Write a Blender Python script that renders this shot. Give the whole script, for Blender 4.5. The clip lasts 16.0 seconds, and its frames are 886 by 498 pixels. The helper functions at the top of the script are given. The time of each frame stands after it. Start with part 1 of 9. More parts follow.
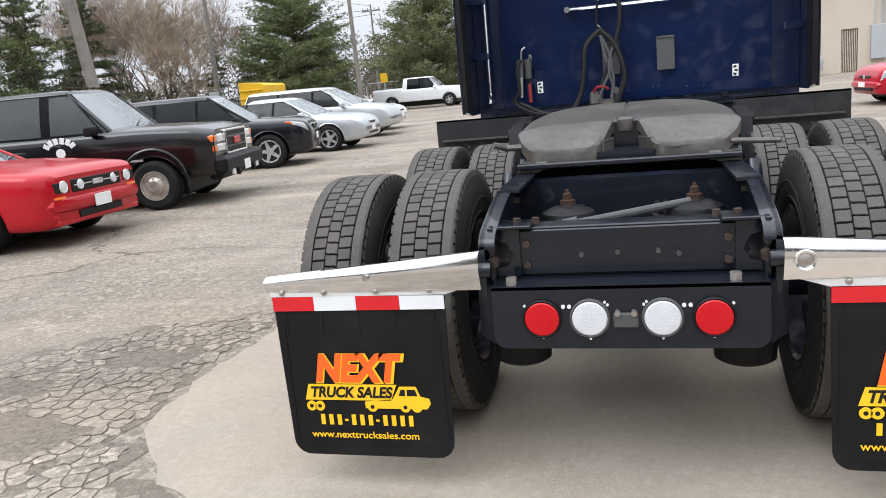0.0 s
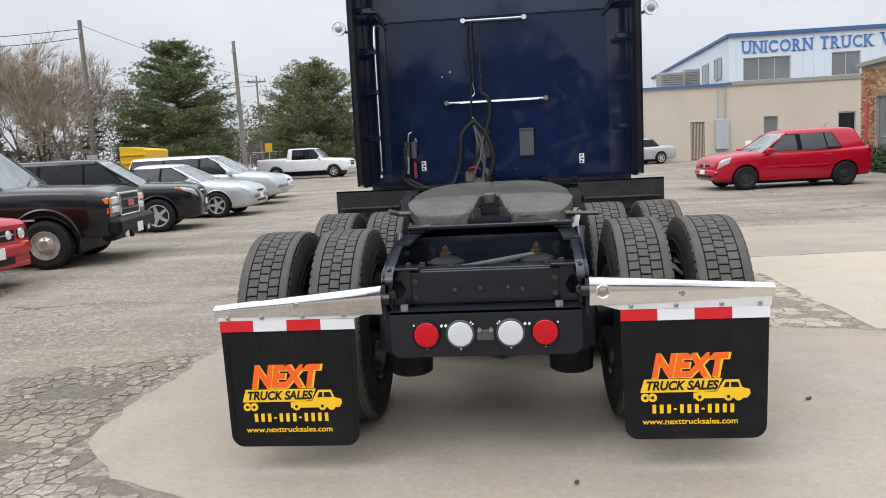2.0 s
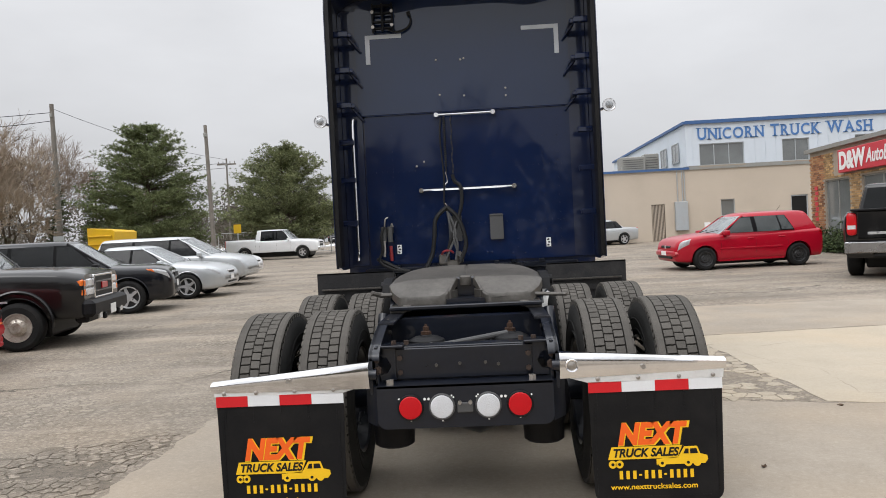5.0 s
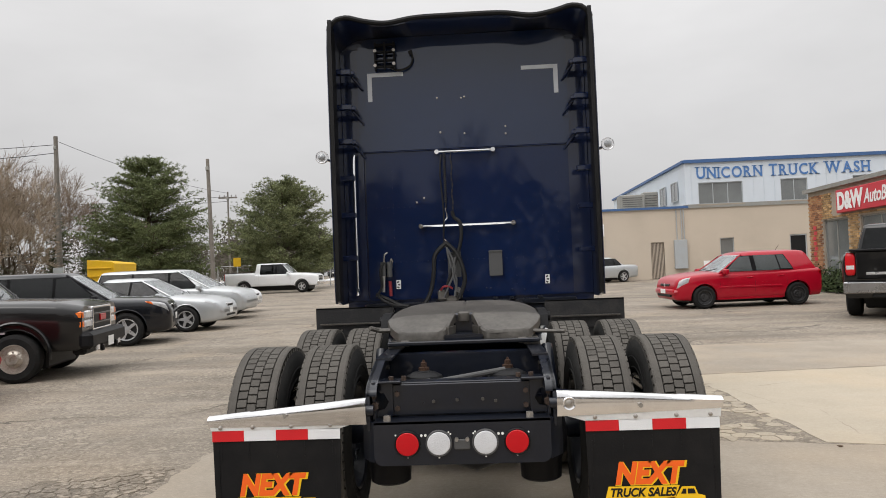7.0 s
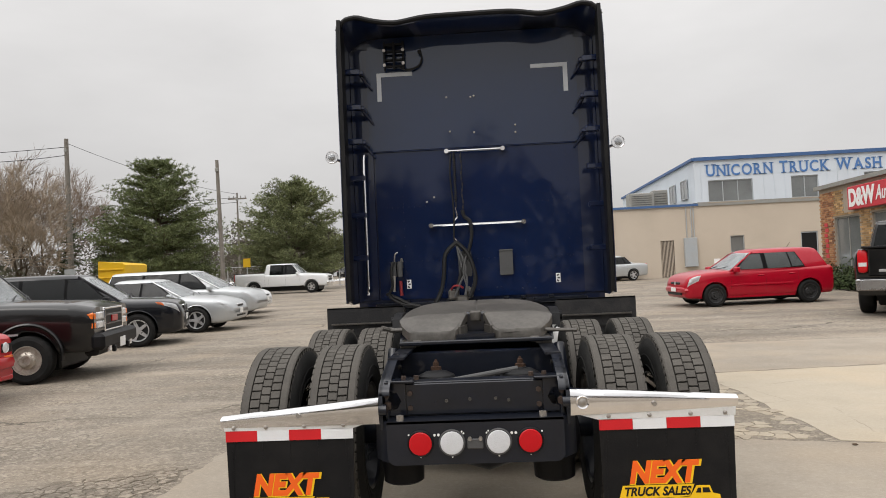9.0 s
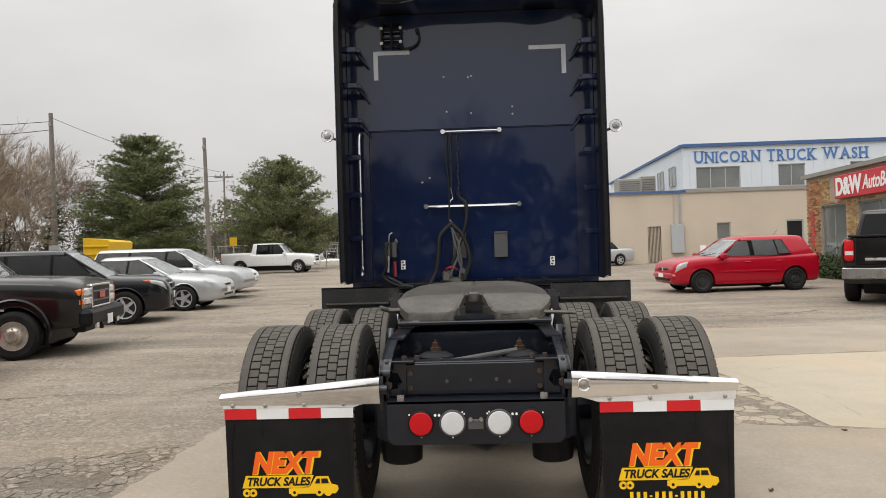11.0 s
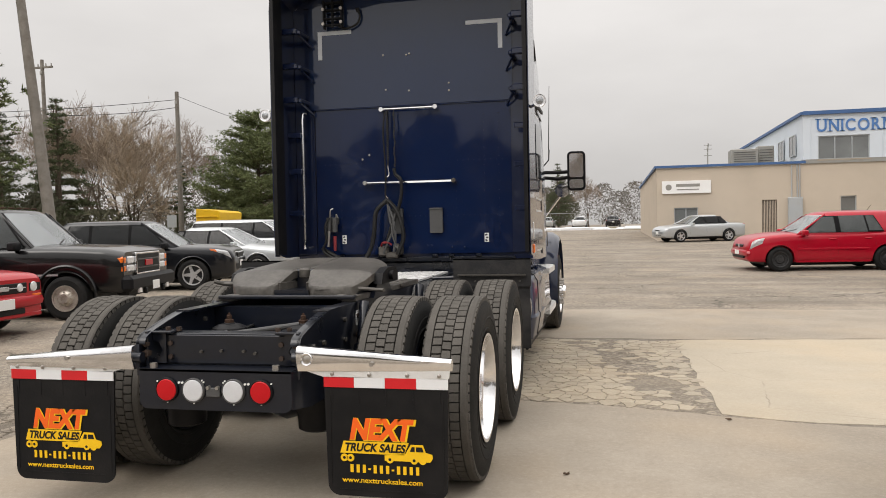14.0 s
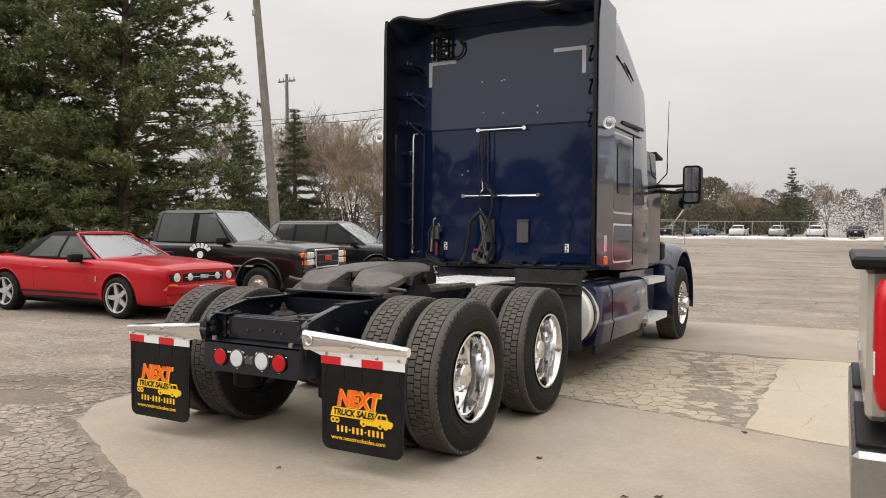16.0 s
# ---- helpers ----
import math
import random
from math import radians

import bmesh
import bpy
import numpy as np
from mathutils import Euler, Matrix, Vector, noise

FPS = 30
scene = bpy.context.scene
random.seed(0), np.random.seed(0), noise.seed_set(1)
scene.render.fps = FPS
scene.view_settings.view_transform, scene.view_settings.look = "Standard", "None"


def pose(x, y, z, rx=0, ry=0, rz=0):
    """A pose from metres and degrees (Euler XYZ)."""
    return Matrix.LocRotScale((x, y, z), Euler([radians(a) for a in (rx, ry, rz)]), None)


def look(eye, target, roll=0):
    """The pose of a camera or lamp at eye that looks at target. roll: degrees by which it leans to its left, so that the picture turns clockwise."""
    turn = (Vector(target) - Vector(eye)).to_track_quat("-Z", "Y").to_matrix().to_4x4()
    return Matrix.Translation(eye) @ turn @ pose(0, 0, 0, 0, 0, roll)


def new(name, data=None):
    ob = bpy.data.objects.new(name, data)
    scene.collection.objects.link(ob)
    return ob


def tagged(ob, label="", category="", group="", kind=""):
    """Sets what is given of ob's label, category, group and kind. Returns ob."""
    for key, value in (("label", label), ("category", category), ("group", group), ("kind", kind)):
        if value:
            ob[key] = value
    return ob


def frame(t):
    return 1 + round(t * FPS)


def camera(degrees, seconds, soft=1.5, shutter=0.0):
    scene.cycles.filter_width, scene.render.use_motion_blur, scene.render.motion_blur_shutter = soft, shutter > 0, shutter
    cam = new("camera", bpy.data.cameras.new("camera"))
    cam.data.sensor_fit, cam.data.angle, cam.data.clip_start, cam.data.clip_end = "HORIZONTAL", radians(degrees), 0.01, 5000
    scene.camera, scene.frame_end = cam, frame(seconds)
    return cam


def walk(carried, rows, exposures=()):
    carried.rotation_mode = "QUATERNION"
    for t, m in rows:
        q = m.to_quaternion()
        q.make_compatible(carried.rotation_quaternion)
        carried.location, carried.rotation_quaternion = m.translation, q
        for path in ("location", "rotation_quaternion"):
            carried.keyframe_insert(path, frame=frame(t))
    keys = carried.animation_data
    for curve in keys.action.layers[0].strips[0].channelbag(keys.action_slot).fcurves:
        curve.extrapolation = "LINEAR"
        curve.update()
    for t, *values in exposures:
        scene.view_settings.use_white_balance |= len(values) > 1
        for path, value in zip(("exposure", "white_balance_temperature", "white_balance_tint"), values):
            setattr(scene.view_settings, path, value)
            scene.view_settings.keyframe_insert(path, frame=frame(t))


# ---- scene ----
cam = camera(60.5, 16.0, soft=0.95)
PATH = [
    (0, (0.063, -2.245, 1.307), (-0.452, -0.354, 0.907), -5.2),
    (0.5, (0.091, -2.476, 1.314), (-0.313, -0.553, 0.938), -4.4),
    (1, (0.044, -2.713, 1.321), (-0.201, -0.754, 1.004), -3.3),
    (1.5, (0.107, -2.924, 1.341), (-0.102, -0.952, 1.082), -2.7),
    (2, (0.154, -3.137, 1.343), (-0.046, -1.161, 1.107), -2.9),
    (2.5, (0.078, -3.297, 1.34), (-0.061, -1.315, 1.11), -3.5),
    (3, (0.053, -3.41, 1.348), (-0.064, -1.426, 1.126), -2.6),
    (3.5, (0.113, -3.447, 1.364), (0.007, -1.457, 1.194), -2.7),
    (4, (0.122, -3.447, 1.37), (0.018, -1.453, 1.255), -3.0),
    (4.5, (0.115, -3.446, 1.371), (0.01, -1.45, 1.301), -3.0),
    (5, (0.115, -3.454, 1.375), (0.01, -1.457, 1.345), -2.9),
    (7.5, (0.125, -3.48, 1.378), (0.025, -1.483, 1.451), -2.2),
    (8, (0.129, -3.479, 1.373), (0.017, -1.484, 1.451), -2.5),
    (8.5, (0.124, -3.473, 1.374), (0.004, -1.478, 1.449), -2.7),
    (9, (0.106, -3.474, 1.377), (-0.017, -1.479, 1.44), -2.6),
    (11.5, (0.022, -3.451, 1.366), (-0.063, -1.452, 1.367), -1.6),
    (12, (0.182, -3.488, 1.364), (0.094, -1.49, 1.349), -1.8),
    (12.5, (0.487, -3.509, 1.371), (0.378, -1.512, 1.337), -2.0),
    (13, (0.868, -3.379, 1.333), (0.746, -1.383, 1.271), -2.3),
    (13.5, (1.373, -3.361, 1.356), (1.15, -1.374, 1.324), -2.5),
    (14, (1.872, -3.339, 1.365), (1.441, -1.387, 1.314), -1.1),
    (14.5, (2.368, -3.281, 1.399), (1.755, -1.378, 1.372), -0.9),
    (15, (2.794, -3.363, 1.426), (1.886, -1.581, 1.4), -0.2),
    (15.5, (3.096, -3.555, 1.436), (2.18, -1.779, 1.345), -1.9),
    (16, (3.406, -3.628, 1.433), (2.43, -1.882, 1.389), 0.6),
]
walk(cam, [(t, look(eye, target, roll)) for t, eye, target, roll in PATH],
     exposures=[(0.0, 0.78, 6000, 11), (1.0, 0.62, 5980, 11), (2.0, 0.48, 6020, 11), (3.0, 0.41, 6080, 11), (5.0, 0.32, 6300, 11), (7.5, 0.22, 6550, 11), (9.0, 0.24, 6600, 11), (11.5, 0.26, 6700, 10), (13.0, 0.28, 6750, 11), (16.0, 0.36, 6780, 12)])

# ---- world and sun: an overcast spring day ----
SUN_TURN, SUN_HEIGHT = radians(215), radians(48)
world = bpy.data.worlds.new("overcast_sky")
scene.world = world
world.use_nodes = True
wn, wl = world.node_tree.nodes, world.node_tree.links
wn.clear()
w_out = wn.new("ShaderNodeOutputWorld")
w_bg = wn.new("ShaderNodeBackground")
w_sky = wn.new("ShaderNodeTexSky")
w_sky.sky_type, w_sky.sun_disc = "NISHITA", False
w_sky.sun_elevation, w_sky.sun_rotation = SUN_HEIGHT, SUN_TURN
w_sky.air_density, w_sky.dust_density = 1.0, 4.0
w_grey = wn.new("ShaderNodeHueSaturation")
w_grey.inputs["Saturation"].default_value = 0.06
w_grey.inputs["Value"].default_value = 0.03
wl.new(w_sky.outputs[0], w_grey.inputs["Color"])
w_co = wn.new("ShaderNodeTexCoord")
w_sep = wn.new("ShaderNodeSeparateXYZ")
wl.new(w_co.outputs["Generated"], w_sep.inputs[0])
w_map = wn.new("ShaderNodeMapping")
w_map.inputs["Scale"].default_value = (1.0, 1.0, 2.6)
wl.new(w_co.outputs["Generated"], w_map.inputs[0])
w_noise = wn.new("ShaderNodeTexNoise")
w_noise.inputs["Scale"].default_value, w_noise.inputs["Detail"].default_value = 2.2, 5.0
w_noise.inputs["Roughness"].default_value = 0.55
wl.new(w_map.outputs[0], w_noise.inputs[0])
w_clouds = wn.new("ShaderNodeMapRange")
w_clouds.inputs[1].default_value, w_clouds.inputs[2].default_value = 0.3, 0.7
w_clouds.inputs[3].default_value, w_clouds.inputs[4].default_value = 0.86, 1.06
wl.new(w_noise.outputs[0], w_clouds.inputs[0])
w_lift = wn.new("ShaderNodeMapRange")  # a cloud cover is brighter overhead than at the horizon
w_lift.inputs[1].default_value, w_lift.inputs[2].default_value = 0.0, 1.0
w_lift.inputs[3].default_value, w_lift.inputs[4].default_value = 0.43, 2.05
w_sq = wn.new("ShaderNodeMath")
w_sq.operation = "MULTIPLY"
wl.new(w_sep.outputs[2], w_sq.inputs[0])
wl.new(w_sep.outputs[2], w_sq.inputs[1])
wl.new(w_sq.outputs[0], w_lift.inputs[0])
w_mul = wn.new("ShaderNodeMath")
w_mul.operation = "MULTIPLY"
wl.new(w_clouds.outputs[0], w_mul.inputs[0])
wl.new(w_lift.outputs[0], w_mul.inputs[1])
w_tint = wn.new("ShaderNodeMix")
w_tint.data_type, w_tint.blend_type = "RGBA", "MULTIPLY"
w_tint.inputs[0].default_value = 1.0
w_tint.inputs[6].default_value = (1.0, 1.0, 1.0, 1)
wl.new(w_mul.outputs[0], w_tint.inputs[7])
w_add = wn.new("ShaderNodeMix")
w_add.data_type, w_add.blend_type = "RGBA", "ADD"
w_add.inputs[0].default_value = 1.0
wl.new(w_tint.outputs[2], w_add.inputs[6])
wl.new(w_grey.outputs[0], w_add.inputs[7])
wl.new(w_add.outputs[2], w_bg.inputs[0])
w_bg.inputs[1].default_value = 1.0
wl.new(w_bg.outputs[0], w_out.inputs[0])

sun_data = bpy.data.lights.new("sun", "SUN")
sun_data.energy, sun_data.angle, sun_data.color = 0.6, radians(35), (1.0, 0.97, 0.93)
sun = new("sun", sun_data)
sun.rotation_euler = (math.pi / 2 - SUN_HEIGHT, 0, math.pi - SUN_TURN)

# ---- materials ----
def nodes_of(name):
    m = bpy.data.materials.new(name)
    m.use_nodes = True
    return m, m.node_tree.nodes, m.node_tree.links, m.node_tree.nodes["Principled BSDF"]


def surface(name, color, rough=0.6, metal=0.0, vary=0.12, scale=6.0, fine=60.0, bump=0.0, coat=0.0,
            dirt=None, dirt_amount=0.0, dirt_scale=2.0, spec=0.5, rough_vary=0.1, island=0.0, wave=0.0):
    """A plain surface with variation at two scales, fine relief and patches of dirt."""
    m, n, l, b = nodes_of(name)
    co = n.new("ShaderNodeTexCoord")
    big, small = n.new("ShaderNodeTexNoise"), n.new("ShaderNodeTexNoise")
    for tex, s in ((big, scale), (small, fine)):
        tex.inputs["Scale"].default_value, tex.inputs["Detail"].default_value = s, 4.0
        l.new(co.outputs["Object"], tex.inputs[0])
    mixn = n.new("ShaderNodeMix")
    mixn.inputs[0].default_value = 0.4
    l.new(big.outputs[0], mixn.inputs[2])
    l.new(small.outputs[0], mixn.inputs[3])
    rng = n.new("ShaderNodeMapRange")
    rng.inputs[1].default_value, rng.inputs[2].default_value = 0.3, 0.7
    rng.inputs[3].default_value, rng.inputs[4].default_value = 1 - vary, 1 + vary
    l.new(mixn.outputs[0], rng.inputs[0])
    value = rng.outputs[0]
    if island:
        geo = n.new("ShaderNodeNewGeometry")
        isl = n.new("ShaderNodeMapRange")
        isl.inputs[3].default_value, isl.inputs[4].default_value = 1 - island, 1 + island
        l.new(geo.outputs["Random Per Island"], isl.inputs[0])
        mul = n.new("ShaderNodeMath")
        mul.operation = "MULTIPLY"
        l.new(value, mul.inputs[0])
        l.new(isl.outputs[0], mul.inputs[1])
        value = mul.outputs[0]
    col = n.new("ShaderNodeMix")
    col.data_type, col.blend_type = "RGBA", "MULTIPLY"
    col.inputs[0].default_value = 1.0
    col.inputs[6].default_value = (*color, 1)
    l.new(value, col.inputs[7])
    out = col.outputs[2]
    if dirt:
        dn = n.new("ShaderNodeTexNoise")
        dn.inputs["Scale"].default_value, dn.inputs["Detail"].default_value = dirt_scale, 6.0
        dn.inputs["Roughness"].default_value = 0.65
        l.new(co.outputs["Object"], dn.inputs[0])
        dr = n.new("ShaderNodeMapRange")
        dr.inputs[1].default_value, dr.inputs[2].default_value = 0.45, 0.72
        dr.inputs[3].default_value, dr.inputs[4].default_value = 0.0, dirt_amount
        l.new(dn.outputs[0], dr.inputs[0])
        dm = n.new("ShaderNodeMix")
        dm.data_type = "RGBA"
        l.new(dr.outputs[0], dm.inputs[0])
        l.new(out, dm.inputs[6])
        dm.inputs[7].default_value = (*dirt, 1)
        out = dm.outputs[2]
    l.new(out, b.inputs["Base Color"])
    rr = n.new("ShaderNodeMapRange")
    rr.inputs[3].default_value = max(0.02, rough - rough_vary * rough)
    rr.inputs[4].default_value = min(1.0, rough + rough_vary * rough)
    l.new(big.outputs[0], rr.inputs[0])
    l.new(rr.outputs[0], b.inputs["Roughness"])
    b.inputs["Metallic"].default_value = metal
    b.inputs["Specular IOR Level"].default_value = spec
    if coat:
        b.inputs["Coat Weight"].default_value, b.inputs["Coat Roughness"].default_value = coat, 0.04
    if bump:
        bp = n.new("ShaderNodeBump")
        bp.inputs["Strength"].default_value, bp.inputs["Distance"].default_value = bump, 0.01
        l.new(small.outputs[0], bp.inputs["Height"])
        l.new(bp.outputs[0], b.inputs["Normal"])
    if wave:   # sheet metal that is not quite flat
        wn_ = n.new("ShaderNodeTexNoise")
        wn_.inputs["Scale"].default_value, wn_.inputs["Detail"].default_value = 2.2, 2.0
        l.new(co.outputs["Object"], wn_.inputs[0])
        bw = n.new("ShaderNodeBump")
        bw.inputs["Strength"].default_value, bw.inputs["Distance"].default_value = wave, 0.05
        l.new(wn_.outputs[0], bw.inputs["Height"])
        l.new(bw.outputs[0], b.inputs["Normal"])
        l.new(bw.outputs[0], b.inputs["Coat Normal"])
    return m


def car_paint(name, color, flake=0.0):
    return surface(name, color, 0.3, flake, 0.05, 1.5, 200.0, 0.0, 0.6, spec=0.12, dirt=(0.12, 0.11, 0.095), dirt_amount=0.05, dirt_scale=3.0)


NAVY = surface("navy_paint", (0.0022, 0.0095, 0.042), 0.35, 0.0, 0.12, 1.2, 150, 0, 0.75, spec=0.05, wave=0.04, dirt=(0.03, 0.035, 0.045), dirt_amount=0.06, dirt_scale=1.6)
# the same navy, its base lifted to carry the sky's sheen
NAVY_ROOF = surface("navy_paint_skylit", (0.0040, 0.0135, 0.046), 0.35, 0.0, 0.12, 1.2, 150, 0, 1.0, spec=0.15, wave=0.04, dirt=(0.04, 0.045, 0.055), dirt_amount=0.05, dirt_scale=1.3)
NAVY_SIDE = surface("glossy_side_paint", (0.005, 0.011, 0.038), 0.3, 0.0, 0.08, 1.2, 150, 0, 0.9, spec=0.2, wave=0.03, dirt=(0.10, 0.095, 0.09), dirt_amount=0.05)
CHASSIS = surface("chassis_black", (0.0055, 0.0075, 0.0135), 0.30, 0, 0.3, 5, 60, 0, 0.5, dirt=(0.055, 0.050, 0.046), dirt_amount=0.06, dirt_scale=9, spec=0.3, wave=0.15, rough_vary=0.3)
BLACK_PLASTIC = surface("black_plastic", (0.005, 0.005, 0.006), 0.5, 0, 0.2, 5, 90, 0.1, dirt=(0.05, 0.046, 0.042), dirt_amount=0.06, dirt_scale=4, spec=0.2)
DARK_BOARD = surface("dusty_rubber_board", (0.022, 0.022, 0.023), 0.65, 0, 0.2, 4, 70, 0.2, dirt=(0.13, 0.12, 0.11), dirt_amount=0.25, dirt_scale=5, spec=0.2)
RUBBER = surface("tyre_rubber", (0.018, 0.018, 0.0175), 0.75, 0, 0.2, 9, 120, 0.2, dirt=(0.055, 0.052, 0.047), dirt_amount=0.3, dirt_scale=4, spec=0.15)
TREAD = surface("dusty_tread", (0.094, 0.087, 0.078), 0.85, 0, 0.2, 9, 120, 0.3, dirt=(0.07, 0.066, 0.06), dirt_amount=0.5, dirt_scale=6, island=0.12, spec=0.15)
FLAP_RUBBER = surface("flap_rubber", (0.007, 0.007, 0.0078), 0.5, 0, 0.15, 3, 80, 0.12, dirt=(0.045, 0.041, 0.037), dirt_amount=0.20, dirt_scale=4, spec=0.2)
CHROME = surface("chrome", (0.86, 0.86, 0.87), 0.10, 1.0, 0.04, 4, 60, 0, dirt=(0.45, 0.42, 0.38), dirt_amount=0.25, dirt_scale=6, rough_vary=0.5)
ALLOY = surface("polished_aluminium", (0.84, 0.84, 0.85), 0.10, 1.0, 0.05, 5, 90, 0, dirt=(0.45, 0.43, 0.40), dirt_amount=0.15, dirt_scale=9, rough_vary=0.4)
SATIN_ALU = surface("satin_aluminium", (0.76, 0.76, 0.75), 0.5, 0.4, 0.08, 6, 80, 0.05, dirt=(0.5, 0.47, 0.42), dirt_amount=0.25)
# chrome darkened in its base to stand in for grey ground reflected
BUMPER_CHROME = surface("ground_toned_chrome", (0.40, 0.40, 0.41), 0.28, 1.0, 0.10, 5, 60, 0, dirt=(0.20, 0.18, 0.16), dirt_amount=0.4, dirt_scale=5, rough_vary=0.5)
GREASE_STEEL = surface("greasy_worn_steel", (0.084, 0.077, 0.068), 0.46, 0.2, 0.45, 3, 40, 0.12, dirt=(0.030, 0.026, 0.022), dirt_amount=0.7, dirt_scale=7)
DARK_SPRING = surface("oiled_spring_steel", (0.05, 0.048, 0.046), 0.4, 0.6, 0.3, 25, 120, 0.1, dirt=(0.012, 0.011, 0.010), dirt_amount=0.6, dirt_scale=30)
RUST = surface("rusty_steel", (0.058, 0.032, 0.021), 0.85, 0.1, 0.35, 20, 120, 0.3, dirt=(0.03, 0.02, 0.015), dirt_amount=0.6, dirt_scale=15, spec=0.2)
RUSTY_BOLT = surface("rust_stained_bolt", (0.062, 0.043, 0.034), 0.6, 0.3, 0.3, 25, 120, 0.2, dirt=(0.03, 0.022, 0.018), dirt_amount=0.5, dirt_scale=30, spec=0.3)
STEEL = surface("zinc_bolt", (0.4, 0.38, 0.35), 0.4, 0.8, 0.2, 20, 90, 0.1, dirt=(0.15, 0.08, 0.04), dirt_amount=0.4, dirt_scale=20)
RED_LENS = surface("red_lens", (0.50, 0.003, 0.008), 0.3, 0, 0.06, 20, 200, 0.2, 0.25, spec=0.3)
WHITE_LENS = surface("clear_lens", (0.60, 0.61, 0.63), 0.25, 0, 0.06, 20, 200, 0.3, 0.4)
AMBER = surface("amber_lens", (0.8, 0.16, 0.01), 0.15, 0, 0.08, 20, 200, 0.2, 0.8)
TAPE_RED = surface("red_reflective_tape", (0.60, 0.012, 0.018), 0.35, 0, 0.08, 10, 220, 0.1)
TAPE_WHITE = surface("white_reflective_tape", (0.74, 0.75, 0.76), 0.35, 0, 0.06, 10, 220, 0.1)
TAPE_SILVER = surface("silver_reflective_tape", (0.50, 0.52, 0.54), 0.4, 0.0, 0.08, 10, 220, 0.1)
ORANGE = surface("orange_print", (0.86, 0.13, 0.015), 0.5, 0, 0.06, 10, 200, spec=0.25)
YELLOW = surface("yellow_print", (0.86, 0.52, 0.015), 0.5, 0, 0.06, 10, 200, spec=0.25)
PRINT_BLACK = surface("black_print", (0.012, 0.012, 0.012), 0.5, 0, 0.1, 10, 200, spec=0.2)
LABEL_WHITE = surface("white_label", (0.78, 0.78, 0.76), 0.5, 0, 0.05, 20, 200)
HOSE = surface("black_hose", (0.012, 0.012, 0.012), 0.45, 0, 0.2, 20, 200, 0.2, spec=0.25)
HOSE_RED = surface("red_hose", (0.20, 0.014, 0.018), 0.45, 0, 0.2, 20, 200)
HOSE_BLUE = surface("blue_tape", (0.03, 0.22, 0.62), 0.5, 0, 0.2, 20, 200)
GREY_PLASTIC = surface("grey_plastic", (0.075, 0.075, 0.075), 0.55, 0, 0.12, 8, 90, 0.1, spec=0.25)
GLASS = surface("tinted_glass", (0.010, 0.012, 0.013), 0.05, 0, 0.05, 2, 40, 0, rough_vary=0.3)
CLEAR_GLASS = surface("clear_side_glass", (0.085, 0.095, 0.095), 0.05, 0.15, 0.25, 1.4, 40, 0, 0.7, rough_vary=0.3)
# opaque pale half-metal base: the sky's reflection put into the glass colour
WINDSCREEN = surface("sky_toned_windscreen", (0.46, 0.49, 0.50), 0.04, 0.55, 0.02, 2, 40, 0, 0.8, rough_vary=0.2)
LAMP_GLASS = surface("lamp_glass", (0.74, 0.75, 0.76), 0.12, 0.25, 0.15, 20, 120, 0.2, 0.8)
P_RED = car_paint("red_car_paint", (0.40, 0.004, 0.012))
P_RED_GOLF = car_paint("red_hatchback_paint", (0.37, 0.004, 0.018))
P_BLACK = surface("black_car_paint", (0.004, 0.004, 0.0045), 0.3, 0, 0.1, 1.5, 200, 0, 0.8, spec=0.2, dirt=(0.05, 0.047, 0.043), dirt_amount=0.06, dirt_scale=3)
P_CHARCOAL = surface("charcoal_car_paint", (0.006, 0.007, 0.010), 0.3, 0.2, 0.1, 1.5, 200, 0, 0.8, spec=0.2, dirt=(0.05, 0.047, 0.043), dirt_amount=0.06, dirt_scale=3)
P_SILVER = car_paint("silver_car_paint", (0.48, 0.50, 0.51), 0.5)
P_WHITE = car_paint("white_car_paint", (0.74, 0.75, 0.76))
P_BLUEGREY = car_paint("blue_grey_car_paint", (0.12, 0.15, 0.19), 0.4)
SOFT_TOP = surface("canvas_soft_top", (0.016, 0.016, 0.017), 0.85, 0, 0.2, 10, 250, 0.3, spec=0.1)
CAR_TYRE = surface("car_tyre", (0.013, 0.013, 0.013), 0.8, 0, 0.2, 10, 120, 0.2, dirt=(0.06, 0.055, 0.05), dirt_amount=0.2, dirt_scale=6, spec=0.15)
CAR_RIM = surface("silver_rim", (0.55, 0.55, 0.56), 0.28, 0.6, 0.1, 10, 90, 0.05)
BLACK_RIM = surface("black_steel_rim", (0.045, 0.045, 0.046), 0.4, 0.3, 0.2, 10, 90, 0.05, spec=0.4)
RUSTY_RIM = surface("worn_dually_rim", (0.55, 0.50, 0.44), 0.35, 0.6, 0.2, 12, 90, 0.1, dirt=(0.14, 0.07, 0.035), dirt_amount=0.7, dirt_scale=9)
WALL_TAN = surface("tan_block_wall", (0.51, 0.44, 0.36), 0.9, 0, 0.07, 0.5, 30, 0.2, dirt=(0.38, 0.33, 0.265), dirt_amount=0.35, dirt_scale=0.35, spec=0.2)
WALL_BLUE = surface("pale_blue_cladding", (0.60, 0.655, 0.715), 0.6, 0, 0.04, 0.6, 30, 0.1, dirt=(0.48, 0.51, 0.53), dirt_amount=0.3, dirt_scale=0.4, spec=0.3)
BLUE_TRIM = surface("blue_trim", (0.045, 0.11, 0.26), 0.5, 0, 0.1, 2, 40)
BLUE_LETTER = surface("blue_letter_paint", (0.055, 0.17, 0.42), 0.55, 0, 0.08, 3, 40, dirt=(0.3, 0.36, 0.45), dirt_amount=0.3, dirt_scale=3)
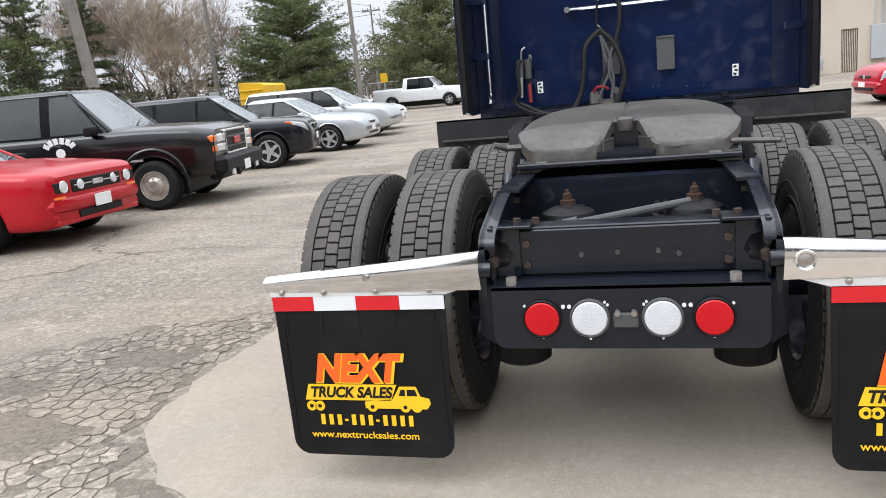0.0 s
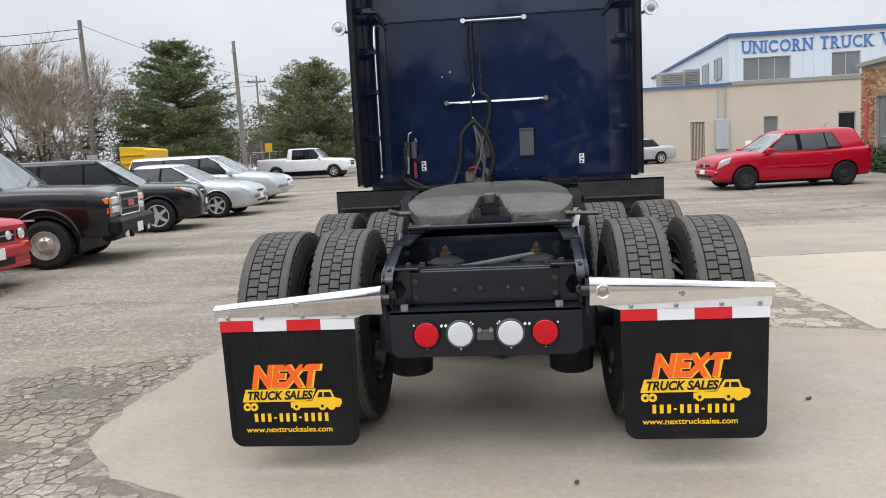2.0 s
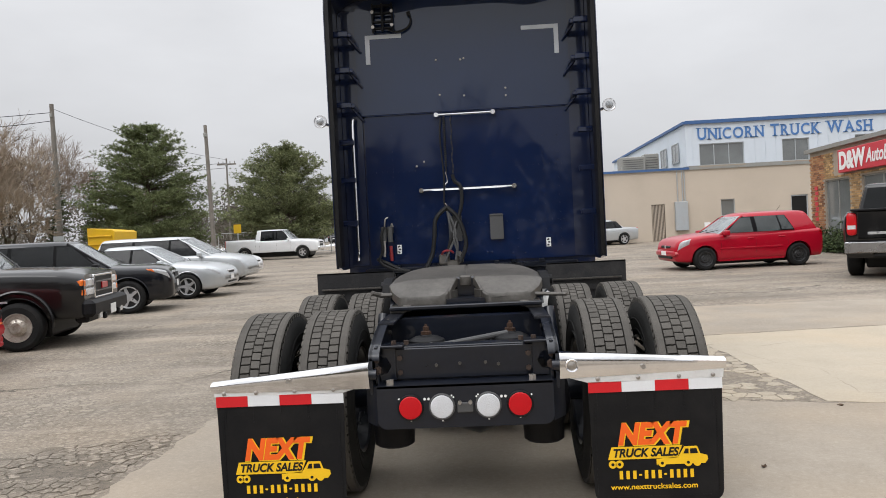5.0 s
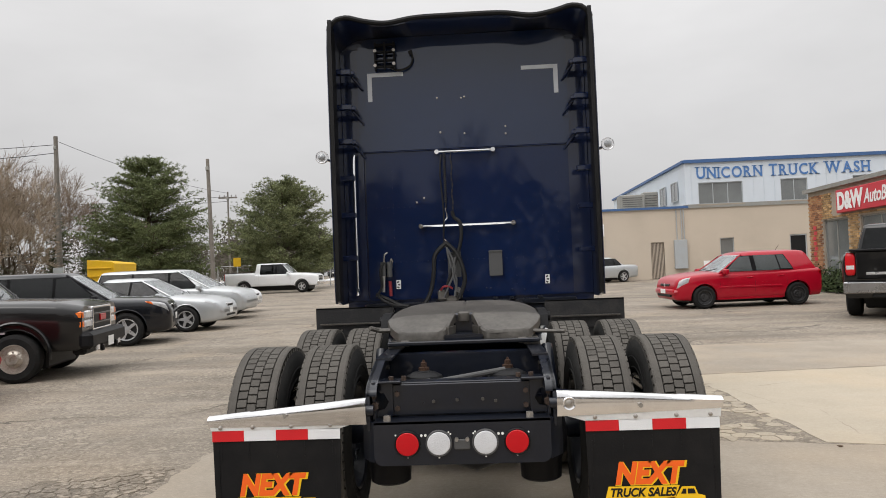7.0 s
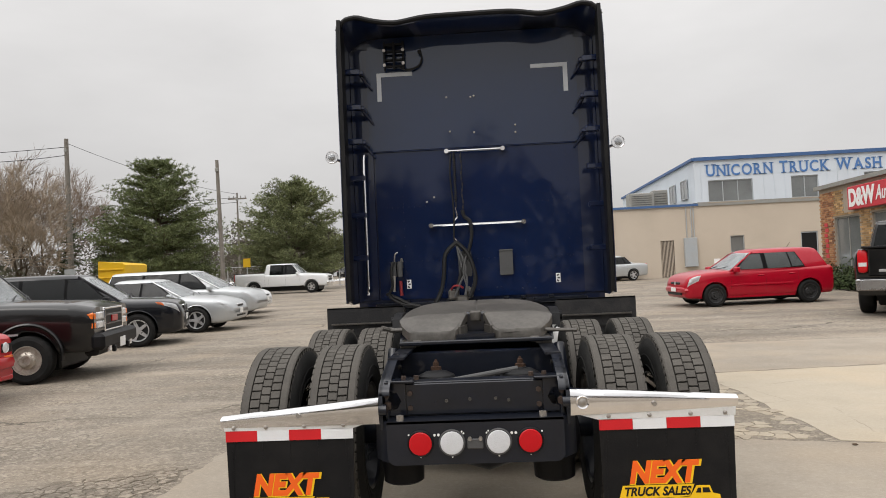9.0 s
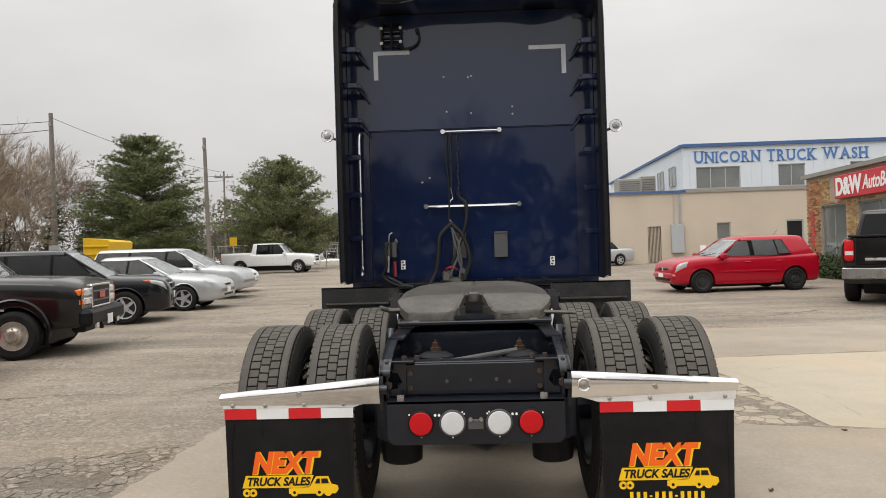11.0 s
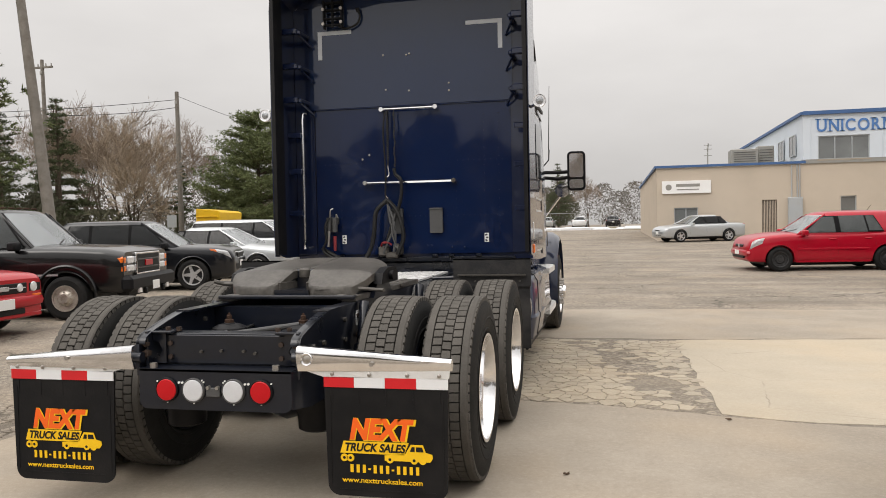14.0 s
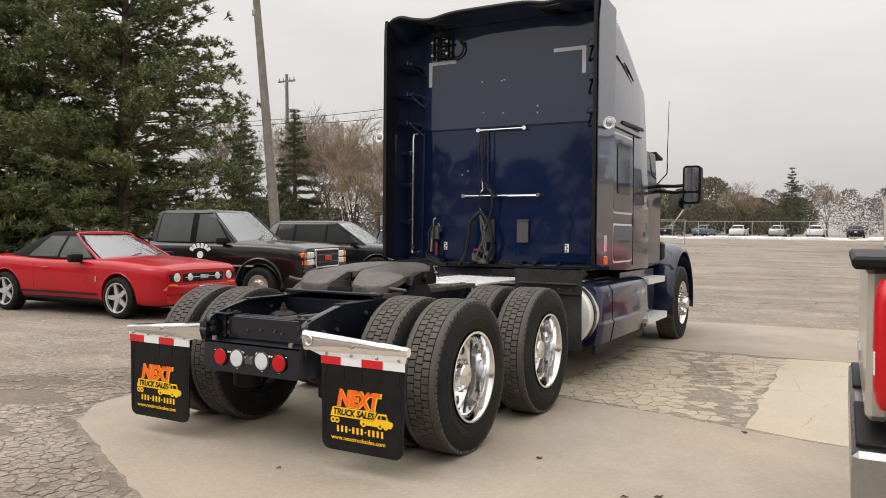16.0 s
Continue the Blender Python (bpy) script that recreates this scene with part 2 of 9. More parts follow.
METAL_GREY = surface("grey_metal_box", (0.42, 0.45, 0.47), 0.5, 0.3, 0.1, 2, 40, dirt=(0.25, 0.2, 0.15), dirt_amount=0.3)
HVAC = surface("rooftop_unit", (0.30, 0.30, 0.28), 0.6, 0.3, 0.15, 2, 40, dirt=(0.15, 0.1, 0.07), dirt_amount=0.4)
DOOR_BROWN = surface("brown_door", (0.085, 0.065, 0.048), 0.6, 0, 0.2, 2, 50)
# opaque panes; the grey base stands in for daylight reflected in them
WIN_DARK = surface("reflection_grey_glass", (0.15, 0.16, 0.16), 0.06, 0, 0.3, 0.9, 30, 0, 0.5)
BRICK = surface("orange_brick", (0.40, 0.25, 0.115), 0.9, 0, 0.2, 6, 60, 0.3, island=0.45)
MORTAR = surface("mortar", (0.34, 0.29, 0.23), 0.95, 0, 0.15, 4, 60, 0.3)
SIGN_RED = surface("red_sign", (0.52, 0.02, 0.035), 0.4, 0, 0.05, 2, 40)
SIGN_WHITE = surface("white_sign", (0.80, 0.80, 0.79), 0.5, 0, 0.04, 2, 40)
POLE_WOOD = surface("weathered_pole", (0.20, 0.182, 0.16), 0.9, 0, 0.25, 3, 60, 0.4, dirt=(0.1, 0.08, 0.06), dirt_amount=0.5, dirt_scale=4)
YELLOW_BIN = surface("yellow_painted_steel", (0.72, 0.44, 0.01), 0.5, 0, 0.1, 2, 40, dirt=(0.3, 0.18, 0.05), dirt_amount=0.3)
FENCE = surface("galvanised_fence", (0.42, 0.43, 0.43), 0.5, 0.5, 0.1, 3, 40)
SNOW = surface("old_snow", (0.72, 0.73, 0.75), 0.9, 0, 0.08, 2, 30, 0.4, dirt=(0.4, 0.37, 0.33), dirt_amount=0.5, dirt_scale=1.5)
BARK = surface("bark", (0.10, 0.078, 0.06), 0.95, 0, 0.3, 8, 60, 0.5, spec=0.1)
TWIG = surface("bare_twigs", (0.25, 0.195, 0.152), 0.95, 0, 0.25, 2, 40, 0, spec=0.1)
PALE_TWIG = surface("pale_willow_twigs", (0.35, 0.285, 0.22), 0.95, 0, 0.25, 2, 40, 0, spec=0.1)
NEEDLES = surface("pine_needles", (0.150, 0.176, 0.080), 0.75, 0, 0.3, 0.9, 30, 0, island=0.5, spec=0.2)
NEEDLES_BLUE = surface("spruce_needles", (0.082, 0.098, 0.050), 0.75, 0, 0.3, 1.2, 30, 0, island=0.5, spec=0.2)
DEAD_LEAF = surface("dead_leaf", (0.085, 0.055, 0.035), 0.85, 0, 0.3, 20, 90, 0.2, spec=0.2)
# pine needles made paler, with the distance haze mixed into their colour
NEEDLES_HAZY = surface("hazy_pine_needles", (0.185, 0.205, 0.100), 0.75, 0, 0.3, 0.9, 30, 0, island=0.5, spec=0.2)
HEDGE = surface("hedge_leaves", (0.035, 0.05, 0.018), 0.8, 0, 0.3, 2, 30, 0, island=0.5, spec=0.2)
DRY_GRASS = surface("dry_grass", (0.19, 0.16, 0.09), 0.95, 0, 0.3, 0.6, 12, 0.5, dirt=(0.10, 0.11, 0.05), dirt_amount=0.7, dirt_scale=0.4, spec=0.1)
FAR_WOOD = surface("far_wood", (0.13, 0.115, 0.095), 0.95, 0, 0.15, 0.4, 5, 0, island=0.22, spec=0.1)
# evergreen tone greyed and lightened so that the colour itself holds haze
HAZED_GREEN = surface("hazed_evergreens", (0.100, 0.098, 0.068), 0.95, 0, 0.2, 0.4, 5, 0, island=0.22, spec=0.1)
LAMP_DARK = surface("lamp_reflector", (0.34, 0.35, 0.36), 0.12, 0.75, 0.3, 25, 120, 0.3, 0.5)
# ---- tools for building ----
def part(name, bm, material, parent=None, label="", smooth=35):
    """Links a bmesh as one mesh object under a thing or under a part."""
    me = bpy.data.meshes.new(name)
    bmesh.ops.recalc_face_normals(bm, faces=bm.faces)
    bm.to_mesh(me)
    bm.free()
    for mat in material if isinstance(material, (list, tuple)) else (material,):
        me.materials.append(mat)
    if smooth:
        me.polygons.foreach_set("use_smooth", [True] * len(me.polygons))
        me.set_sharp_from_angle(angle=radians(smooth))
    ob = new(name, me)
    ob.parent = parent
    if label:
        ob["label"] = label
    return ob


def share(name, mesh, parent, m, label=""):
    """Another object on a mesh that is there already."""
    ob = new(name, mesh)
    ob.parent = parent
    ob.matrix_basis = m
    if label:
        ob["label"] = label
    return ob


def thing(name, m, label, category, group="", kind=""):
    ob = new(name)
    ob.empty_display_size = 0.2
    ob.matrix_basis = m
    return tagged(ob, label, category, group, kind)


def box(bm, c, s, bevel=0.0, m=None, segments=1):
    made = bmesh.ops.create_cube(bm, size=1.0)["verts"]
    bmesh.ops.scale(bm, vec=s, verts=made)
    if bevel:
        edges = list({e for v in made for e in v.link_edges})
        made = bmesh.ops.bevel(bm, geom=edges, offset=bevel, segments=segments, affect="EDGES", profile=0.5)["verts"]
    if m is not None:
        bmesh.ops.transform(bm, matrix=m, verts=made)
    bmesh.ops.translate(bm, vec=c, verts=made)
    return made


def boxed(*boxes, bevel=0.0):
    bm = bmesh.new()
    for c, s in boxes:
        box(bm, c, s, bevel)
    return bm




def rod(bm, a, b, r, r2=None, n=10, cap=True):
    """A round bar from a to b."""
    a, b = Vector(a), Vector(b)
    d = b - a
    q = d.to_track_quat("Z", "Y").to_matrix().to_4x4()
    made = bmesh.ops.create_cone(bm, cap_ends=cap, segments=n, radius1=r, radius2=r if r2 is None else r2, depth=d.length)["verts"]
    bmesh.ops.transform(bm, matrix=Matrix.Translation((a + b) / 2) @ q, verts=made)
    return made


def tube(bm, pts, r, n=8, cap=True):
    """A bent round tube through the points."""
    pts = [Vector(p) for p in pts]
    rings, side = [], None
    for i, p in enumerate(pts):
        d = (pts[min(i + 1, len(pts) - 1)] - pts[max(i - 1, 0)]).normalized()
        if side is None:
            side = d.orthogonal().normalized()
        side = (side - d * side.dot(d)).normalized()
        up = d.cross(side)
        rr = r[i] if isinstance(r, (list, tuple)) else r
        rings.append([bm.verts.new(p + (side * math.cos(a) + up * math.sin(a)) * rr) for a in (2 * math.pi * k / n for k in range(n))])
    for a, b in zip(rings, rings[1:]):
        for k in range(n):
            bm.faces.new((a[k], a[(k + 1) % n], b[(k + 1) % n], b[k]))
    if cap:
        bm.faces.new(rings[0][::-1])
        bm.faces.new(rings[-1])


def curve_points(pts, steps=6):
    """A smooth line through the points."""
    pts = [Vector(p) for p in pts]
    out = []
    for i in range(len(pts) - 1):
        p0, p1, p2, p3 = pts[max(i - 1, 0)], pts[i], pts[i + 1], pts[min(i + 2, len(pts) - 1)]
        for k in range(steps):
            t = k / steps
            out.append(0.5 * (2 * p1 + (p2 - p0) * t + (2 * p0 - 5 * p1 + 4 * p2 - p3) * t * t + (3 * p1 - p0 - 3 * p2 + p3) * t ** 3))
    return out + [pts[-1]]


def lathe(bm, profile, n=48, axis="x", centre=(0, 0, 0), closed=False, cap=True):
    """Turns a profile of (along, radius) round an axis."""
    rings = []
    for u, r in profile:
        ring = []
        for k in range(n):
            a = 2 * math.pi * k / n
            c, s = r * math.cos(a), r * math.sin(a)
            p = {"x": (u, c, s), "y": (s, u, c), "z": (c, s, u)}[axis]
            ring.append(bm.verts.new(Vector(p) + Vector(centre)))
        rings.append(ring)
    pairs = list(zip(rings, rings[1:])) + ([(rings[-1], rings[0])] if closed else [])
    for a, b in pairs:
        for k in range(n):
            bm.faces.new((a[k], a[(k + 1) % n], b[(k + 1) % n], b[k]))
    if not closed and cap:
        for ring, (u, r) in ((rings[0], profile[0]), (rings[-1], profile[-1])):
            if r > 1e-4:
                bm.faces.new(ring)


def slab(bm, outline, axis, a, b):
    """A flat outline, given in the two other axes, made solid between a and b along the axis."""
    def put(p, w):
        return {"x": (w, p[0], p[1]), "y": (p[0], w, p[1]), "z": (p[0], p[1], w)}[axis]
    lo = [bm.verts.new(put(p, a)) for p in outline]
    hi = [bm.verts.new(put(p, b)) for p in outline]
    bm.faces.new(lo[::-1])
    bm.faces.new(hi)
    for k in range(len(outline)):
        j = (k + 1) % len(outline)
        bm.faces.new((lo[k], lo[j], hi[j], hi[k]))
    return lo + hi


def loft(bm, rings, cap=True, loop=True):
    """Skins rows of points with equal counts."""
    rows = [[bm.verts.new(p) for p in ring] for ring in rings]
    for a, b in zip(rows, rows[1:]):
        for k in range(len(a) if loop else len(a) - 1):
            j = (k + 1) % len(a)
            bm.faces.new((a[k], a[j], b[j], b[k]))
    if cap and loop:
        bm.faces.new(rows[0][::-1])
        bm.faces.new(rows[-1])
    return rows


def rounded(x0, x1, y0, y1, r, n=5):
    """The outline of a rectangle with round corners; r may be four radii."""
    rs = r if isinstance(r, (list, tuple)) else (r,) * 4
    out = []
    for (cx, cy, a0), q in zip((((x1), (y1), 0), ((x0), (y1), 90), ((x0), (y0), 180), ((x1), (y0), 270)), rs):
        sx, sy = (-1 if cx == x1 else 1), (-1 if cy == y1 else 1)
        for k in range(n + 1):
            a = radians(a0 + 90 * k / n)
            out.append((cx + sx * q + q * math.cos(a), cy + sy * q + q * math.sin(a)))
    return out


def letters(text, size, material, parent, m, name="lettering", depth=0.002, shear=0.0, label="", spacing=1.0, width=None, bold=0.0):
    cu = bpy.data.curves.new("text", "FONT")
    cu.body, cu.size, cu.extrude, cu.shear, cu.space_character = text, size, depth, shear, spacing
    cu.align_x, cu.align_y, cu.offset = "CENTER", "CENTER", bold
    tmp = new("text", cu)
    me = bpy.data.meshes.new_from_object(tmp.evaluated_get(bpy.context.evaluated_depsgraph_get()))
    bpy.data.objects.remove(tmp)
    bpy.data.curves.remove(cu)
    if width:
        xs = [v.co.x for v in me.vertices]
        k = width / (max(xs) - min(xs))
        for v in me.vertices:
            v.co.x *= k
    me.name = name
    me.materials.clear()
    me.materials.append(material)
    return share(name, me, parent, m, label)


def carve(ob, cutter_bm):
    """Cuts the cutter's volume out of a mesh object for good."""
    me = bpy.data.meshes.new("cutter")
    bmesh.ops.recalc_face_normals(cutter_bm, faces=cutter_bm.faces)
    cutter_bm.to_mesh(me)
    cutter_bm.free()
    cut = new("cutter", me)
    cut.parent = ob.parent
    reach = max(abs(v.co.y) for v in ob.data.vertices) + 0.03
    mod = ob.modifiers.new("cut", "BOOLEAN")
    mod.operation, mod.object, mod.solver = "DIFFERENCE", cut, "EXACT"
    for itself in (False, True):
        mod.use_self = itself
        done = bpy.data.meshes.new_from_object(ob.evaluated_get(bpy.context.evaluated_depsgraph_get()))
        if max(abs(v.co.y) for v in done.vertices) < reach:
            break
    ob.modifiers.clear()
    ob.data = done
    bpy.data.objects.remove(cut)
    bpy.data.meshes.remove(me)
    done.set_sharp_from_angle(angle=radians(35))


SLOPE, SLOPE_START = 0.0145, 8.0


def ground_height(x, y):
    """The yard is level round the truck and rises gently towards the far end."""
    d = y - SLOPE_START
    rise = 0.0 if d <= -3 else (d + 3) ** 2 / 12 * SLOPE if d < 3 else d * SLOPE
    return min(rise, 1.7) if y < 400 else 1.7


def on_ground(x, y, heading, sink=0.0):
    """A pose on the yard, tilted as the yard is; heading in degrees turns local +x."""
    h = 1.0
    n = Vector((-(ground_height(x + h, y) - ground_height(x - h, y)) / (2 * h), -(ground_height(x, y + h) - ground_height(x, y - h)) / (2 * h), 1)).normalized()
    tilt = Vector((0, 0, 1)).rotation_difference(n).to_matrix().to_4x4()
    return Matrix.Translation((x, y, ground_height(x, y) - sink)) @ tilt @ Matrix.Rotation(radians(heading), 4, "Z")
# ---- ground ----
def paving(name, base, dark, crack_scale=0.0, crack_width=0.03, crack_amount=0.8, crack_mask=(0.4, 0.6), stain=0.5, grain=0.25,
           long_cracks=0.0, streak=0.0, warm=(1.0, 0.93, 0.84), piece=False, mottle=0.0):
    """Weathered paving: aggregate, stains at two scales, and a net of cracks."""
    m, n, l, b = nodes_of(name)
    geo = n.new("ShaderNodeNewGeometry")
    pos = geo.outputs["Position"]

    def noise_at(scale, detail=4.0, rough=0.5):
        t = n.new("ShaderNodeTexNoise")
        t.inputs["Scale"].default_value, t.inputs["Detail"].default_value, t.inputs["Roughness"].default_value = scale, detail, rough
        l.new(pos, t.inputs[0])
        return t

    def ramp(sock, a, c, lo, hi):
        r = n.new("ShaderNodeMapRange")
        for k, v in zip((1, 2, 3, 4), (a, c, lo, hi)):
            r.inputs[k].default_value = v
        l.new(sock, r.inputs[0])
        return r.outputs[0]

    def blend(fac, a, c, mode="MIX"):
        x = n.new("ShaderNodeMix")
        x.data_type, x.blend_type = "RGBA", mode
        for sock, v in ((x.inputs[0], fac), (x.inputs[6], a), (x.inputs[7], c)):
            if isinstance(v, (int, float)):
                sock.default_value = v
            elif isinstance(v, tuple):
                sock.default_value = (*v, 1)
            else:
                l.new(v, sock)
        return x.outputs[2]

    col = blend(ramp(noise_at(0.35, 6, 0.6).outputs[0], 0.38, 0.66, 0, stain), base, dark)
    col = blend(ramp(noise_at(1.7, 6, 0.65).outputs[0], 0.40, 0.70, 0, stain * 0.7), col, dark)
    col = blend(ramp(noise_at(0.8, 3).outputs[0], 0.45, 0.7, 0, 0.6), col, tuple(c * w * 1.08 for c, w in zip(base, warm)))
    gr = noise_at(140, 3, 0.7)
    col = blend(ramp(gr.outputs[0], 0.3, 0.7, grain, 0), col, (0.03, 0.028, 0.025))
    speck = noise_at(30, 4, 0.7)
    col = blend(ramp(speck.outputs[0], 0.52, 0.68, 0, grain), col, tuple(min(0.6, c * 1.5) for c in base))
    col = blend(ramp(speck.outputs[0], 0.46, 0.32, 0, grain), col, tuple(c * 0.6 for c in dark))
    height = gr.outputs[0]
    if mottle:   # pebbly fragments, lighter and darker, in drifts
        vf = n.new("ShaderNodeTexVoronoi")
        vf.inputs["Scale"].default_value = 26.0
        vw = n.new("ShaderNodeMix")
        vw.data_type = "VECTOR"
        vw.inputs[0].default_value = 0.05
        l.new(pos, vw.inputs[4])
        l.new(noise_at(18, 3).outputs["Color"], vw.inputs[5])
        l.new(vw.outputs[1], vf.inputs["Vector"])
        sepv = n.new("ShaderNodeSeparateColor")
        l.new(vf.outputs["Color"], sepv.inputs[0])
        amt = ramp(noise_at(1.1, 5, 0.6).outputs[0], 0.40, 0.60, mottle * 0.25, mottle)
        light = n.new("ShaderNodeMath")
        light.operation = "MULTIPLY"
        l.new(ramp(sepv.outputs[0], 0.60, 0.95, 0.0, 0.9), light.inputs[0])
        l.new(amt, light.inputs[1])
        col = blend(light.outputs[0], col, tuple(min(0.7, c * 1.32) for c in base))
        deep = n.new("ShaderNodeMath")
        deep.operation = "MULTIPLY"
        l.new(ramp(sepv.outputs[0], 0.35, 0.05, 0.0, 0.9), deep.inputs[0])
        l.new(amt, deep.inputs[1])
        col = blend(deep.outputs[0], col, tuple(c * 0.72 for c in dark))
    if crack_scale:
        warp = noise_at(crack_scale * 0.55, 5, 0.7)
        off = n.new("ShaderNodeMix")
        off.data_type, off.blend_type = "VECTOR", "MIX"
        off.inputs[0].default_value = 0.22
        l.new(pos, off.inputs[4])
        l.new(warp.outputs["Color"], off.inputs[5])
        vo = n.new("ShaderNodeTexVoronoi")
        vo.feature = "DISTANCE_TO_EDGE"
        vo.voronoi_dimensions = "2D"
        vo.inputs["Scale"].default_value = crack_scale
        l.new(off.outputs[1], vo.inputs["Vector"])
        line = ramp(vo.outputs["Distance"], 0.0, crack_width, 1.0, 0.0)
        where = ramp(noise_at(0.55, 4).outputs[0], crack_mask[0], crack_mask[1], 0.0, crack_amount)
        mul = n.new("ShaderNodeMath")
        mul.operation = "MULTIPLY"
        l.new(line, mul.inputs[0])
        l.new(where, mul.inputs[1])
        col = blend(mul.outputs[0], col, tuple(c * 0.28 for c in dark))
        sub = n.new("ShaderNodeMath")
        sub.operation = "SUBTRACT"
        l.new(height, sub.inputs[0])
        l.new(mul.outputs[0], sub.inputs[1])
        height = sub.outputs[0]
    if streak:   # long worn bands, laid across the yard
        mp = n.new("ShaderNodeMapping")
        mp.inputs["Scale"].default_value = (0.10, 0.9, 1.0)
        mp.inputs["Rotation"].default_value = (0, 0, 0.12)
        l.new(pos, mp.inputs[0])
        st = n.new("ShaderNodeTexNoise")
        st.inputs["Scale"].default_value, st.inputs["Detail"].default_value, st.inputs["Roughness"].default_value = 1.0, 6.0, 0.6
        l.new(mp.outputs[0], st.inputs[0])
        col = blend(ramp(st.outputs[0], 0.50, 0.66, 0, streak), col, tuple(c * 0.8 for c in dark))
        col = blend(ramp(st.outputs[0], 0.44, 0.34, 0, streak * 0.6), col, tuple(c * 1.15 for c in base))
    if long_cracks:
        warp = noise_at(0.75, 6, 0.65)
        off = n.new("ShaderNodeMix")
        off.data_type = "VECTOR"
        off.inputs[0].default_value = 0.62
        l.new(pos, off.inputs[4])
        l.new(warp.outputs["Color"], off.inputs[5])
        vo = n.new("ShaderNodeTexVoronoi")
        vo.feature, vo.voronoi_dimensions = "DISTANCE_TO_EDGE", "2D"
        vo.inputs["Scale"].default_value = 0.60
        l.new(off.outputs[1], vo.inputs["Vector"])
        seam = n.new("ShaderNodeMath")
        seam.operation = "MULTIPLY"
        l.new(ramp(vo.outputs["Distance"], 0.0, 0.010, long_cracks, 0.0), seam.inputs[0])
        l.new(ramp(noise_at(0.4, 3).outputs[0], 0.42, 0.56, 0.15, 1.0), seam.inputs[1])
        col = blend(seam.outputs[0], col, tuple(c * 0.3 for c in dark))
    if piece:
        info = n.new("ShaderNodeObjectInfo")
        col = blend(1.0, col, blend(info.outputs["Random"], (0.90, 0.90, 0.90), (1.08, 1.08, 1.08)), "MULTIPLY")
    l.new(col, b.inputs["Base Color"])
    l.new(ramp(noise_at(2.0).outputs[0], 0.3, 0.7, 0.75, 0.95), b.inputs["Roughness"])
    b.inputs["Specular IOR Level"].default_value = 0.3
    bp = n.new("ShaderNodeBump")
    bp.inputs["Strength"].default_value, bp.inputs["Distance"].default_value = 0.5, 0.006
    l.new(height, bp.inputs["Height"])
    l.new(bp.outputs[0], b.inputs["Normal"])
    return m


ASPHALT = paving("weathered_asphalt", (0.350, 0.302, 0.245), (0.170, 0.145, 0.115), 7.5, 0.06, 0.60, (0.40, 0.60), 0.9, 0.5, 0.95, streak=0.5, mottle=0.45)
CONCRETE = paving("smooth_concrete", (0.383, 0.334, 0.272), (0.268, 0.230, 0.184), 0, stain=0.75, grain=0.16)
CONCRETE_LIGHT = paving("light_concrete", (0.467, 0.407, 0.320), (0.350, 0.302, 0.232), 0.9, 0.006, 0.7, (0.5, 0.6), 0.45, 0.12)
CRACK_PIECE = paving("crazed_paving", (0.400, 0.345, 0.280), (0.175, 0.148, 0.116), 20.0, 0.05, 0.6, (0.42, 0.58), stain=0.85, grain=0.4, piece=True, mottle=0.5)
CRACK_PALE = paving("crazed_slab", (0.45, 0.390, 0.305), (0.325, 0.277, 0.211), 0, stain=0.6, grain=0.2, piece=True)
CRACK_DIRT = paving("crumbled_earth", (0.325, 0.280, 0.222), (0.190, 0.160, 0.125), 17.0, 0.07, 0.8, (0.38, 0.55), 0.8, 0.5, mottle=0.9)
CRACK_BED = paving("gritty_bed", (0.225, 0.192, 0.152), (0.125, 0.106, 0.084), 14.0, 0.06, 0.7, (0.4, 0.55), 0.7, 0.4)

xs = sorted({*[v for v in np.linspace(-12, 16, 29)], *[v for v in np.linspace(-60, 60, 25)], -2500, -900, -400, -200, -110, 110, 200, 400, 900, 2500})
ys = sorted({*[v for v in np.linspace(-12, 20, 33)], *[v for v in np.linspace(20, 140, 25)], -2500, -900, -300, -100, -40, -20, 170, 220, 300, 399, 500, 900, 2500})
bm = bmesh.new()
grid = [[bm.verts.new((x, y, ground_height(x, y))) for x in xs] for y in ys]
for j in range(len(ys) - 1):
    for i in range(len(xs) - 1):
        bm.faces.new((grid[j][i], grid[j][i + 1], grid[j + 1][i + 1], grid[j + 1][i]))
ground = tagged(part("ground", bm, ASPHALT), "weathered grey asphalt yard with crazed cracks and stains", "ground", kind="structure")


def sheet(name, outline, material, label, lift=0.004, step=0.25, wobble=0.03):
    """A thin laid patch with a ragged outline that follows the yard."""
    pts, rnd = [], random.Random(len(outline))
    for (x0, y0), (x1, y1) in zip(outline, outline[1:] + outline[:1]):
        k = max(1, int(math.hypot(x1 - x0, y1 - y0) / step))
        for i in range(k):
            f = i / k
            pts.append((x0 + (x1 - x0) * f + rnd.uniform(-wobble, wobble), y0 + (y1 - y0) * f + rnd.uniform(-wobble, wobble)))
    b = bmesh.new()
    top = [b.verts.new((x, y, ground_height(x, y) + lift)) for x, y in pts]
    low = [b.verts.new((x, y, ground_height(x, y) - 0.03)) for x, y in pts]
    b.faces.new(top)
    for i in range(len(top)):
        j = (i + 1) % len(top)
        b.faces.new((top[i], top[j], low[j], low[i]))
    return tagged(part(name, b, material, smooth=0), label, "pavement", kind="structure")


